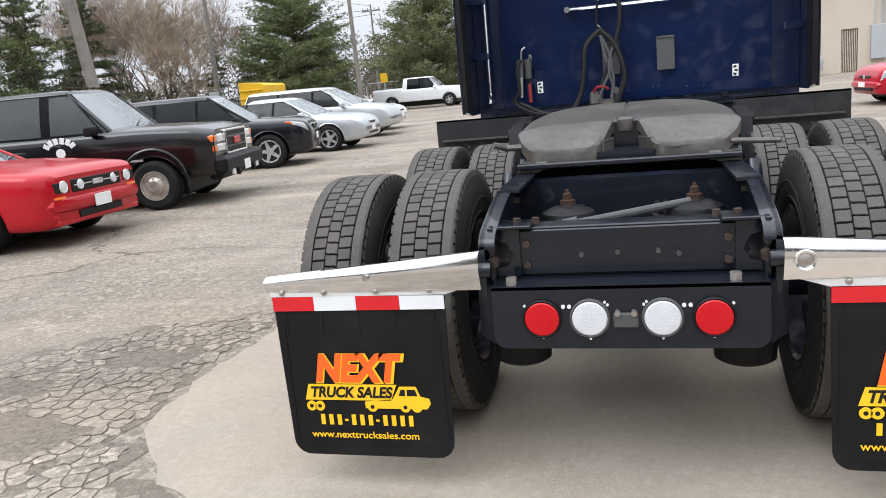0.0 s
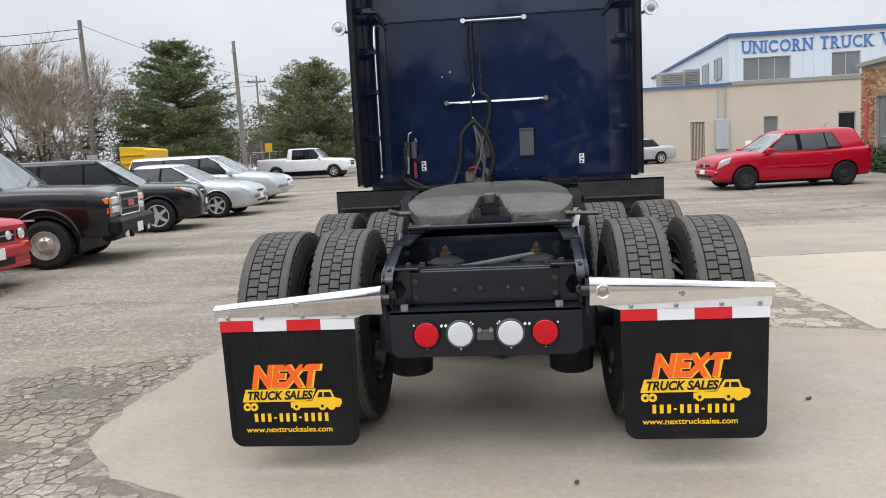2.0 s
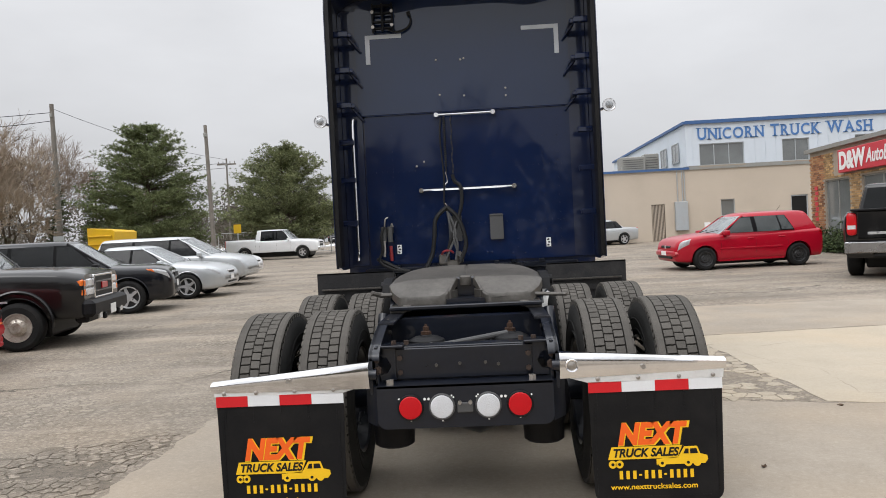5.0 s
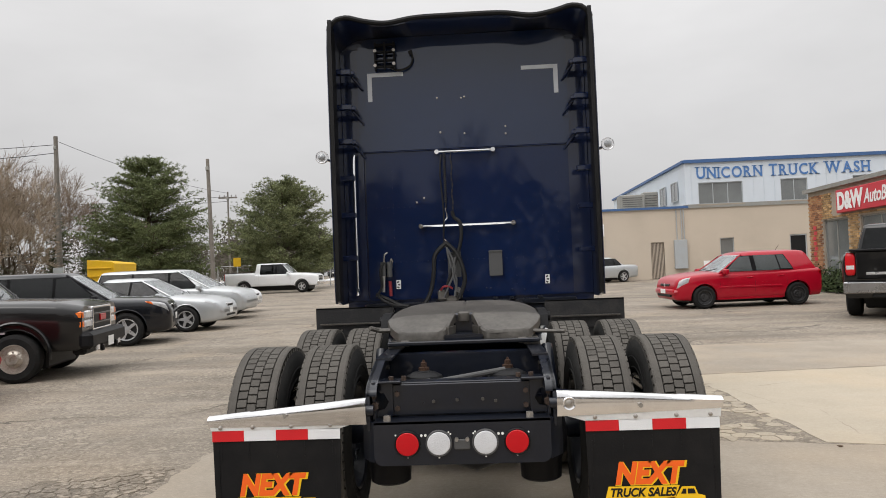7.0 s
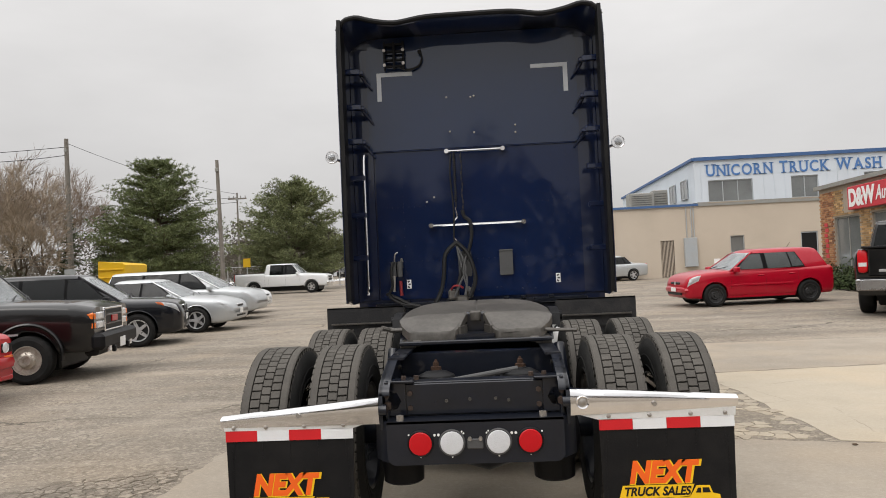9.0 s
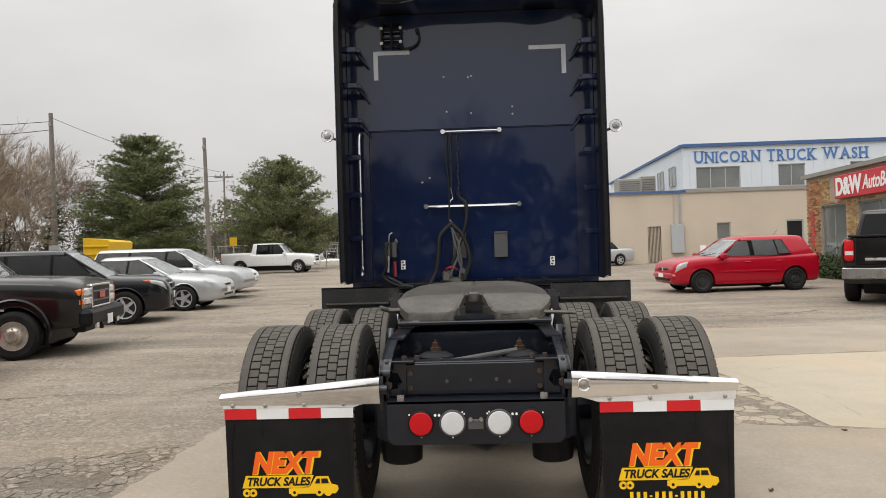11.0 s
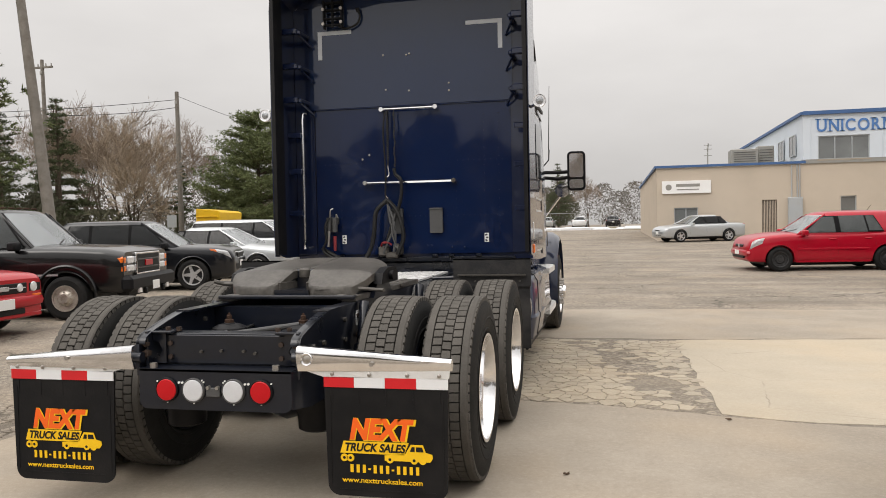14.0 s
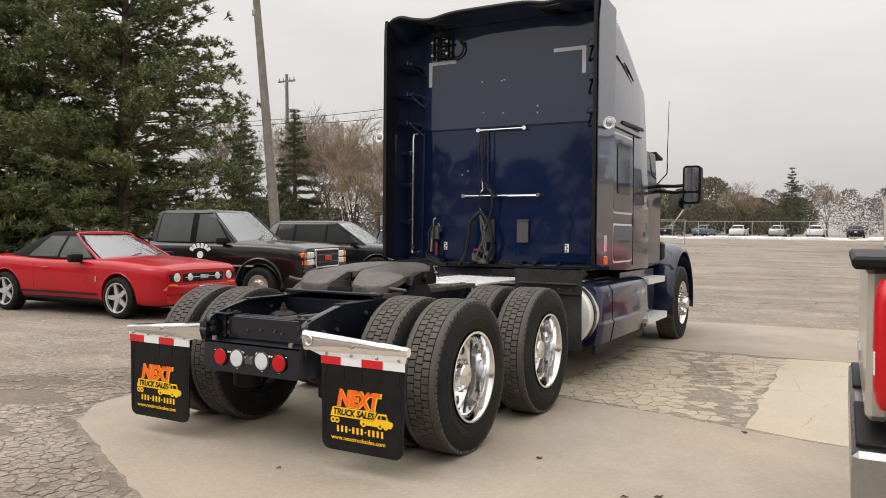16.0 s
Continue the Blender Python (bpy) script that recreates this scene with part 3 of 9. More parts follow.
APRON = [(-2.12, 2.95), (-2.14, 0.9), (-2.05, 0.35), (-1.7, -0.05), (-0.85, -0.46), (0.05, -0.9), (1.4, -1.75), (2.6, -2.7), (4.5, -4.4), (16, -4.8), (16, 2.05), (3.3, 2.16), (2.7, 2.3), (1.9, 2.52), (0.85, 2.66), (0.85, 6.0), (-2.2, 6.0)]
sheet("pavement_1", APRON, CONCRETE, "smooth grey concrete apron under the truck", step=0.12, wobble=0.028)
sheet("pavement_2", [(2.62, 2.36), (3.3, 2.2), (16, 2.1), (16, 6.55), (5.4, 6.3), (2.62, 6.02)], CONCRETE_LIGHT, "pale concrete slab with hairline cracks")
sheet("pavement_3", [(-2.2, 6.06), (0.85, 6.06), (2.62, 6.08), (5.4, 6.36), (16, 6.6), (16, 9.6), (9, 9.1), (3.5, 9.3), (-2.0, 9.0)], CONCRETE, "smooth grey concrete strip beside the truck")
bed = sheet("pavement_4", [(0.87, 2.69), (1.9, 2.55), (2.6, 2.36), (2.6, 6.0), (0.87, 5.98)], CRACK_DIRT, "badly crazed paving between two slab joints", 0.002, wobble=0.0)
bed_left = sheet("pavement_5", [(-4.6, -1.4), (0.0, -3.0), (0.95, -1.55), (0.02, -0.96), (-0.88, -0.52), (-1.75, -0.1), (-2.1, 0.32), (-2.2, 0.9), (-2.18, 2.2), (-3.0, 1.9), (-3.6, 1.2)], CRACK_BED, "crazed asphalt along the edge of the apron", 0.002, 0.18, 0.10)


def cells(outline, size, seed, gaps):
    """Splits an outline's area into irregular convex cells."""
    rnd = random.Random(seed)
    x0, x1 = min(p[0] for p in outline), max(p[0] for p in outline)
    y0, y1 = min(p[1] for p in outline), max(p[1] for p in outline)

    def within(x, y):
        c = False
        for (ax, ay), (bx, by) in zip(outline, outline[1:] + outline[:1]):
            if (ay > y) != (by > y) and x < (bx - ax) * (y - ay) / (by - ay) + ax:
                c = not c
        return c
    seeds = []
    ny, nx = int((y1 - y0) / size) + 3, int((x1 - x0) / size) + 3
    for j in range(-1, ny):
        for i in range(-1, nx):
            seeds.append((x0 + (i + 0.5 * (j % 2) + rnd.uniform(-0.42, 0.42)) * size, y0 + (j + rnd.uniform(-0.42, 0.42)) * size))
    out = []
    for sx, sy in seeds:
        if not within(sx, sy):
            continue
        poly = [(sx - size * 1.6, sy - size * 1.6), (sx + size * 1.6, sy - size * 1.6), (sx + size * 1.6, sy + size * 1.6), (sx - size * 1.6, sy + size * 1.6)]
        gap = rnd.uniform(*gaps)
        for tx, ty in seeds:
            dx, dy = tx - sx, ty - sy
            d2 = dx * dx + dy * dy
            if d2 == 0 or d2 > (size * 3.2) ** 2:
                continue
            lim = d2 / 2 - gap * math.sqrt(d2)
            cut = []
            for (ax, ay), (bx, by) in zip(poly, poly[1:] + poly[:1]):
                fa, fb = (ax - sx) * dx + (ay - sy) * dy - lim, (bx - sx) * dx + (by - sy) * dy - lim
                if fa <= 0:
                    cut.append((ax, ay))
                if fa * fb < 0:
                    f = fa / (fa - fb)
                    cut.append((ax + (bx - ax) * f, ay + (by - ay) * f))
            poly = cut
            if len(poly) < 3:
                break
        if len(poly) >= 3:
            out.append((sx, sy, [(x, y) for x, y in poly]))
    return out
# ---- the truck ----
truck = thing("semi_truck", Matrix.Identity(4), "dark blue sleeper semi tractor with bare rear frame on concrete", "truck")
REAR_AXLE, FRONT_AXLE, STEER_AXLE, TYRE_R = 0.75, 2.05, 7.1, 0.50

# frame rails, cut back at the tail
for side in (-1, 1):
    bm = bmesh.new()
    arc = [(0.0, 0.835), (0.012, 0.858), (0.04, 0.874), (0.10, 0.892), (0.20, 0.918), (0.33, 0.946), (0.40, 0.955)]
    prof = [(0.0, 0.67)] + arc + [(6.9, 0.955), (6.9, 0.69), (0.7, 0.69), (0.42, 0.66)]
    slab(bm, prof, "x", side * 0.418, side * 0.432)
    slab(bm, [(0.36, 0.946), (0.36, 0.957), (6.9, 0.957), (6.9, 0.946)], "x", side * 0.355, side * 0.434)
    slab(bm, arc + [(y, z - 0.010) for y, z in arc[::-1]], "x", side * 0.385, side * 0.435)
    slab(bm, [(0.7, 0.688), (0.7, 0.70), (6.9, 0.70), (6.9, 0.688)], "x", side * 0.340, side * 0.434)
    rail = part("frame_rail", bm, CHASSIS, truck, "glossy black painted steel")
    for y in (0.16, 0.30, 0.62, 0.82, 1.02, 1.24, 1.56, 1.80):
        for z in ((0.88, 0.77) if y > 0.4 else (0.80,)):
            bm = bmesh.new()
            rod(bm, (side * 0.425, y, z), (side * 0.447, y, z), 0.014, n=6)
            rod(bm, (side * 0.40, y, z), (side * 0.425, y, z), 0.012, n=6)
            part("rail_bolt", bm, RUSTY_BOLT if (y * 7) % 1 > 0.4 else GREASE_STEEL, rail)
    bm = boxed(((side * 0.4385, 0.86, 0.868), (0.003, 0.12, 0.085)))
    if side > 0:
        part("rail_label", bm, LABEL_WHITE, rail, "white paper data label")
    else:
        bm.free()
cross = part("rear_crossmember", boxed(((0, 0.10, 0.79), (0.66, 0.012, 0.145)), bevel=0.004), CHASSIS, truck, "black painted pressed crossmember")
part("top_flange", boxed(((0, 0.156, 0.864), (0.80, 0.10, 0.012)), bevel=0.004), CHASSIS, cross)
part("bottom_flange", boxed(((0, 0.156, 0.716), (0.78, 0.10, 0.012)), bevel=0.004), CHASSIS, cross)
for s in (-1, 1):
    part("gusset", boxed(((s * 0.345, 0.12, 0.877), (0.13, 0.12, 0.012)), bevel=0.003), CHASSIS, cross)
    bm = bmesh.new()
    slab(bm, [(s * 0.32, 0.72), (s * 0.395, 0.72), (s * 0.395, 0.745), (s * 0.36, 0.752), (s * 0.34, 0.785), (s * 0.36, 0.825), (s * 0.395, 0.835), (s * 0.395, 0.87), (s * 0.32, 0.87)], "y", 0.080, 0.094)
    part("end_plate", bm, CHASSIS, cross)
    part("rail_angle", boxed(((s * 0.405, 0.12, 0.79), (0.018, 0.16, 0.19)), bevel=0.004), CHASSIS, cross)
for x, z in ((-0.30, 0.82), (-0.30, 0.752), (0.30, 0.82), (0.30, 0.752), (-0.13, 0.78), (-0.02, 0.785), (0.10, 0.785), (0.16, 0.775)):
    bm = bmesh.new()
    rod(bm, (x, 0.080, z), (x, 0.098, z), 0.013 if abs(x) > 0.2 else 0.008, n=6)
    part("bolt", bm, RUSTY_BOLT if abs(x) > 0.2 else GREASE_STEEL, cross)
for p, q, r in [((x, 0.12, 0.878), (x, 0.12, 0.898), 0.013) for x in (-0.33, -0.27, 0.27, 0.33)] + [((x, 0.02, 0.775), (x, 0.05, 0.775), 0.02) for x in (-0.40, 0.40)] + [((x, 0.02, 0.82), (x, 0.05, 0.82), 0.012) for x in (-0.40, 0.40)]:
    bm = bmesh.new()
    rod(bm, p, q, r, n=6)
    part("bolt", bm, RUSTY_BOLT, cross)

# tail light box
bm = bmesh.new()
slab(bm, rounded(-0.40, 0.40, 0.515, 0.71, (0.008, 0.008, 0.04, 0.04)), "y", -0.03, -0.018)
slab(bm, [(-0.03, 0.70), (-0.03, 0.712), (0.13, 0.712), (0.13, 0.70)], "x", -0.40, 0.40)
for s in (-1, 1):   # wings bent forward
    slab(bm, [(s * 0.40, -0.03), (s * 0.46, 0.06), (s * 0.46, 0.30), (s * 0.445, 0.30), (s * 0.445, 0.065), (s * 0.39, -0.018)], "z", 0.53, 0.71)
light_bar = part("tail_light_bar", bm, CHASSIS, truck, "black painted steel light panel")
for s in (-1, 1):
    for x, z, r in ((0.165, 0.648, 0.006), (0.183, 0.648, 0.006), (0.247, 0.552, 0.004), (0.105, 0.548, 0.004), (0.300, 0.652, 0.004), (0.052, 0.652, 0.004), (0.06, 0.66, 0.004)):
        bm = bmesh.new()
        rod(bm, (s * x, -0.030, z), (s * x, -0.036, z), r, n=8)
        part("screw", bm, LABEL_WHITE, light_bar, "bright screw head")
bm = bmesh.new()
box(bm, (0, -0.036, 0.605), (0.072, 0.014, 0.045), 0.004)
plate_lamp = part("plate_lamp", bm, GREY_PLASTIC, light_bar, "small dark number plate lamp")
for x in (-0.024, 0.024):
    bm = bmesh.new()
    rod(bm, (x, -0.05, 0.628), (x, -0.03, 0.628), 0.009, n=8)
    part("lamp_screw", bm, STEEL, plate_lamp)
for x in (-0.34, 0.31):
    bm = bmesh.new()
    rod(bm, (x, 0.0, 0.712), (x, 0.0, 0.735), 0.018, n=6)
    part("mount_bolt", bm, STEEL, light_bar)
for x, lens in ((-0.2475, RED_LENS), (-0.105, WHITE_LENS), (0.105, WHITE_LENS), (0.2475, RED_LENS)):
    bm = bmesh.new()
    lathe(bm, [(-0.030, 0.060), (-0.040, 0.060), (-0.044, 0.056), (-0.040, 0.050), (-0.032, 0.050)], 28, "y", (x, 0, 0.612), closed=True)
    lamp = part("tail_light", bm, BLACK_PLASTIC if lens is RED_LENS else GREY_PLASTIC, light_bar, "round red tail light" if lens is RED_LENS else "round white reversing light")
    bm = bmesh.new()
    lathe(bm, [(-0.034, 0.0525), (-0.043, 0.0522), (-0.046, 0.049), (-0.0475, 0.03), (-0.048, 0.0002)], 28, "y", (x, 0, 0.612))
    part("lens", bm, lens, lamp)

# things between the rails
for y, z0, z1 in ((0.74, 0.70, 0.935), (1.36, 0.70, 0.94), (2.6, 0.70, 0.94), (3.6, 0.7, 0.94)):
    bm = bmesh.new()
    slab(bm, [(y, z0), (y + 0.02, z0), (y + 0.02, z1 - 0.012), (y + 0.11, z1 - 0.012), (y + 0.11, z1), (y, z1)], "x", -0.416, 0.416)
    part("crossmember", bm, CHASSIS, truck)
for y in (REAR_AXLE, FRONT_AXLE):
    bm = bmesh.new()
    rod(bm, (-1.0, y, 0.515), (1.0, y, 0.515), 0.065, n=16)
    lathe(bm, [(-0.20, 0.08), (-0.14, 0.17), (0.0, 0.21), (0.14, 0.17), (0.20, 0.08)], 20, "x", (0.05, y, 0.50))
    rod(bm, (0.05, y, 0.52), (0.05, y + 0.45, 0.56), 0.13, 0.07, n=14)
    axle = part("drive_axle", bm, CHASSIS, truck)
    for s in (-1, 1):
        bm = bmesh.new()   # air spring: rolling rubber lobe over a round piston
        yy = y - 0.40
        lathe(bm, [(0.355, 0.060), (0.345, 0.085), (0.355, 0.100), (0.44, 0.104), (0.46, 0.112), (0.49, 0.130), (0.53, 0.136), (0.60, 0.132), (0.66, 0.125), (0.68, 0.10)], 24, "z", (s * 0.375, yy, 0))
        bag = part("air_spring", bm, BLACK_PLASTIC, truck, "black rubber air bag on a round piston")
        bm = bmesh.new()
        rod(bm, (s * 0.375, yy, 0.36), (s * 0.375, yy, 0.325), 0.011, n=6)
        rod(bm, (s * 0.375, yy, 0.352), (s * 0.375, yy, 0.340), 0.022, n=6)
        part("spring_stud", bm, CHASSIS, bag)
        bm = bmesh.new()
        slab(bm, [(yy + 0.13, 0.42), (y + 0.03, 0.44), (y + 0.03, 0.56), (y - 0.08, 0.54), (yy + 0.13, 0.48)], "x", s * 0.34, s * 0.42)
        part("spring_beam", bm, CHASSIS, truck)
        bm = bmesh.new()
        rod(bm, (s * 0.50, y - 0.1, 0.50), (s * 0.47, y + 0.12, 0.95), 0.032, n=12)
        rod(bm, (s * 0.50, y - 0.1, 0.50), (s * 0.485, y, 0.72), 0.042, n=12)
        part("shock_absorber", bm, CHASSIS, truck)
bm = bmesh.new()
rod(bm, (-0.19, 0.42, 0.815), (0.22, 0.50, 0.865), 0.015, n=10)
rod(bm, (-0.215, 0.415, 0.811), (-0.165, 0.425, 0.819), 0.024, n=10)
part("torque_rod", bm, GREY_PLASTIC, truck)
for x in (-0.205, 0.235):
    bm = bmesh.new()
    lathe(bm, [(0.76, 0.105), (0.81, 0.11), (0.845, 0.095), (0.862, 0.06), (0.866, 0.034), (0.872, 0.03)], 20, "z", (x, 0.52, 0))
    mount = part("spring_seat", bm, BLACK_PLASTIC, truck)
    bm = bmesh.new()
    lathe(bm, [(0.868, 0.028), (0.888, 0.028), (0.890, 0.017), (0.912, 0.015), (0.915, 0.008), (0.926, 0.006)], 6, "z", (x, 0.52, 0))
    part("rusty_stud", bm, RUST, mount, "rust-brown stud and nut")
bm = bmesh.new()   # valves and lines under the rear crossmember
box(bm, (-0.05, 0.34, 0.70), (0.16, 0.10, 0.07), 0.02)
box(bm, (0.14, 0.30, 0.72), (0.12, 0.12, 0.06), 0.02)
part("air_valve", bm, GREASE_STEEL, truck)
part("valve_tag", boxed(((-0.035, 0.125, 0.712), (0.075, 0.02, 0.03)), bevel=0.004), HOSE_BLUE, truck, "bright blue tape")
rnd = random.Random(3)
for k in range(5):
    x0 = rnd.uniform(-0.35, 0.3)
    bm = bmesh.new()
    tube(bm, curve_points([(x0, 0.2, 0.76), (x0 + rnd.uniform(-0.1, 0.1), 0.35, 0.80 + rnd.uniform(-0.03, 0.03)), (x0 + rnd.uniform(-0.15, 0.15), 0.6, 0.82), (x0, 1.0, 0.85)]), 0.007, 6)
    part("air_line", bm, HOSE, truck)

# wheels
def tread_block(bm, x0, x1, a0, a1, r0, r1, skew=0.0, notch=0.0):
    """A lug on the tyre's face; a notch bends its two cross edges into a shallow step."""
    xm = (x0 + x1) / 2
    ring = [(x0, a0 - skew), (xm - 0.004, a0 - skew + notch), (xm + 0.004, a0 + skew - notch), (x1, a0 + skew), (x1, a1 + skew), (xm + 0.004, a1 + skew - notch), (xm - 0.004, a1 - skew + notch), (x0, a1 - skew)]
    ca = (a0 + a1) / 2
    low = [bm.verts.new((x, r0 * math.cos(a), r0 * math.sin(a))) for x, a in ring]
    mid = [bm.verts.new((x, (r1 - 0.002) * math.cos(a), (r1 - 0.002) * math.sin(a))) for x, a in ring]
    top = [bm.verts.new((xm + (x - xm) * 0.93, r1 * math.cos(ca + (a - ca) * 0.93), r1 * math.sin(ca + (a - ca) * 0.93))) for x, a in ring]
    for lo, hi in ((low, mid), (mid, top)):
        for k in range(8):
            j = (k + 1) % 8
            bm.faces.new((lo[k], lo[j], hi[j], hi[k]))
    bm.faces.new(top)


def drive_tyre():
    bm = bmesh.new()
    w = 0.143
    # half profile, with raised rings on the sidewall
    half = [(0.078, 0.493), (0.116, 0.496), (0.132, 0.47), (w, 0.42), (w, 0.397), (w + 0.003, 0.394), (w + 0.003, 0.388), (w, 0.385), (w, 0.37), (0.134, 0.336), (0.139, 0.332), (0.137, 0.322), (0.128, 0.312), (0.10, 0.288)]
    lathe(bm, [(-x, r) for x, r in half[::-1]] + half, 72, "x", closed=True)
    me = bpy.data.meshes.new("drive_tyre")
    bmesh.ops.recalc_face_normals(bm, faces=bm.faces)
    bm.to_mesh(me)
    bm.free()
    me.materials.append(RUBBER)
    me.polygons.foreach_set("use_smooth", [True] * len(me.polygons))
    me.set_sharp_from_angle(angle=radians(35))
    bm = bmesh.new()
    n = 66
    rnd = random.Random(1)
    for col, (x0, x1) in enumerate(((-0.0735, -0.0265), (-0.0225, 0.0225), (0.0265, 0.0735))):
        for k in range(n):
            a = 2 * math.pi * (k + 0.5 * (col % 2)) / n
            half = math.pi / n * (0.86 + rnd.uniform(-0.015, 0.015))
            tread_block(bm, x0, x1, a - half, a + half, 0.488, 0.515 - rnd.uniform(0, 0.002), 0.003 if col % 2 else -0.003, 0.004 if col % 2 else -0.004)
    for s in (-1, 1):   # solid shoulder ribs, notched along the outer edge
        lathe(bm, [(s * 0.0795, 0.490), (s * 0.0795, 0.513), (s * 0.110, 0.512), (s * 0.117, 0.506), (s * 0.117, 0.495)], 72, "x", cap=False)
        for k in range(n):
            a = 2 * math.pi * k / n
            half = math.pi / n
            tread_block(bm, s * 0.116, s * 0.1235, a - half * 0.78, a + half * 0.78, 0.485, 0.506)
    blocks = bpy.data.meshes.new("tread_blocks")
    bmesh.ops.recalc_face_normals(bm, faces=bm.faces)
    bm.to_mesh(blocks)
    bm.free()
    blocks.materials.append(TREAD)
    return me, blocks


def alloy_rim(material, dish=0.165, nut=0.032):
    bm = bmesh.new()
    lathe(bm, [(0.132, 0.300), (0.139, 0.303), (0.139, 0.288), (0.125, 0.281), (0.06, 0.272), (0.139 - dish, 0.262), (0.139 - dish - 0.012, 0.245), (0.139 - dish - 0.012, 0.150),
               (0.139 - dish + 0.01, 0.14), (0.139 - dish + 0.01, 0.11), (-0.06, 0.11), (-0.06, 0.262), (-0.12, 0.285), (-0.13, 0.300)], 60, "x", cap=False)
    me = bpy.data.meshes.new("rim")
    bmesh.ops.recalc_face_normals(bm, faces=bm.faces)
    bm.to_mesh(me)
    bm.free()
    me.materials.append(material)
    me.polygons.foreach_set("use_smooth", [True] * len(me.polygons))
    me.set_sharp_from_angle(angle=radians(30))
    base = 0.139 - dish - 0.012
    bm = bmesh.new()
    rod(bm, (base - 0.01, 0.168, 0), (base + nut, 0.168, 0), 0.019, 0.016, n=8)
    nuts = bpy.data.meshes.new("wheel_nut")
    bm.to_mesh(nuts)
    bm.free()
    nuts.materials.append(STEEL)
    bm = bmesh.new()
    rod(bm, (base - 0.012, 0.213, 0), (base + 0.002, 0.213, 0), 0.033, n=14)
    hole = bpy.data.meshes.new("hand_hole")
    bm.to_mesh(hole)
    bm.free()
    hole.materials.append(PRINT_BLACK)
    bm = bmesh.new()
    lathe(bm, [(base, 0.112), (base + 0.06, 0.108), (base + 0.065, 0.085), (base + 0.105, 0.08), (base + 0.115, 0.072), (base + 0.118, 0.0002)], 24, "x")
    for k in range(8):
        a = 2 * math.pi * k / 8
        rod(bm, (base + 0.06, 0.097 * math.cos(a), 0.097 * math.sin(a)), (base + 0.082, 0.097 * math.cos(a), 0.097 * math.sin(a)), 0.009, n=6)
    hub = bpy.data.meshes.new("hub")
    bmesh.ops.recalc_face_normals(bm, faces=bm.faces)
    bm.to_mesh(hub)
    bm.free()
    hub.materials.append(ALLOY)
    return me, nuts, hole, hub


TYRE_MESH, TREAD_MESH = drive_tyre()
RIM_MESHES = alloy_rim(ALLOY)
STEER_MESHES = alloy_rim(ALLOY, dish=0.03, nut=0.085)
INNER_RIM = alloy_rim(CHASSIS, 0.13)[0]


def truck_wheel(x, y, side, outer, meshes=None, spin=0.0):
    turn = Matrix.Rotation(0 if side > 0 else math.pi, 4, "Z") @ Matrix.Rotation(spin, 4, "X")
    w = share("wheel", TYRE_MESH, truck, Matrix.Translation((x, y, TYRE_R)) @ turn @ Matrix.Diagonal((1, 0.971, 0.971, 1)), "dusty dual drive tyre" if meshes is None else "steer wheel")
    w.name = "wheel"
    share("tread", TREAD_MESH, w, Matrix.Identity(4), "grey dusty tread blocks")
    if outer:
        rim, nuts, hole, hub = meshes or RIM_MESHES
        share("rim", rim, w, Matrix.Identity(4), "polished aluminium")
        share("hub", hub, w, Matrix.Identity(4))
        for k in range(10):
            share("wheel_nut", nuts, w, Matrix.Rotation(2 * math.pi * k / 10, 4, "X"))
            share("hand_hole", hole, w, Matrix.Rotation(2 * math.pi * (k + 0.5) / 10, 4, "X"))
    else:
        share("rim", INNER_RIM, w, Matrix.Identity(4))
    return w


for y in (REAR_AXLE, FRONT_AXLE):
    for s in (-1, 1):
        truck_wheel(s * 1.068, y, s, True, spin=0.3 * s + y)
        truck_wheel(s * 0.722, y, s, False, spin=0.1 + y * 2)
for s in (-1, 1):
    truck_wheel(s * 1.06, STEER_AXLE, s, True, STEER_MESHES, spin=0.7)

# fifth wheel: a round-fronted plate with a V-shaped throat and drooping tails
FY = 1.28


def plate_z(x, y):
    droop = 0.42 * (1.07 - y) if y < 1.07 else 0.0
    return 1.150 + 0.075 * (y - 1.3) - droop - 0.02 * max(0.0, abs(x) - 0.33) / 0.12


def half_width(y):
    """The plate's outline at y: half width of the outside and of the throat."""
    if y > 1.34:
        outer = 0.455 * math.sqrt(max(0.0, 1 - ((y - 1.34) / 0.42) ** 2))
    else:
        outer = 0.455 if y > 1.05 else 0.455 - 0.095 * ((1.05 - y) / 0.17) ** 1.2
    throat = 0.0 if y >= 1.16 else 0.042 + 0.065 * max(0.0, (1.12 - y) / 0.24)
    if y < 0.95:   # blunt rounded tail
        f = 1 - math.sqrt(max(0.0, 1 - ((0.95 - y) / 0.07) ** 2))
        outer, throat = outer - 0.035 * f, throat + 0.06 * f
    return max(outer, 0.02), throat


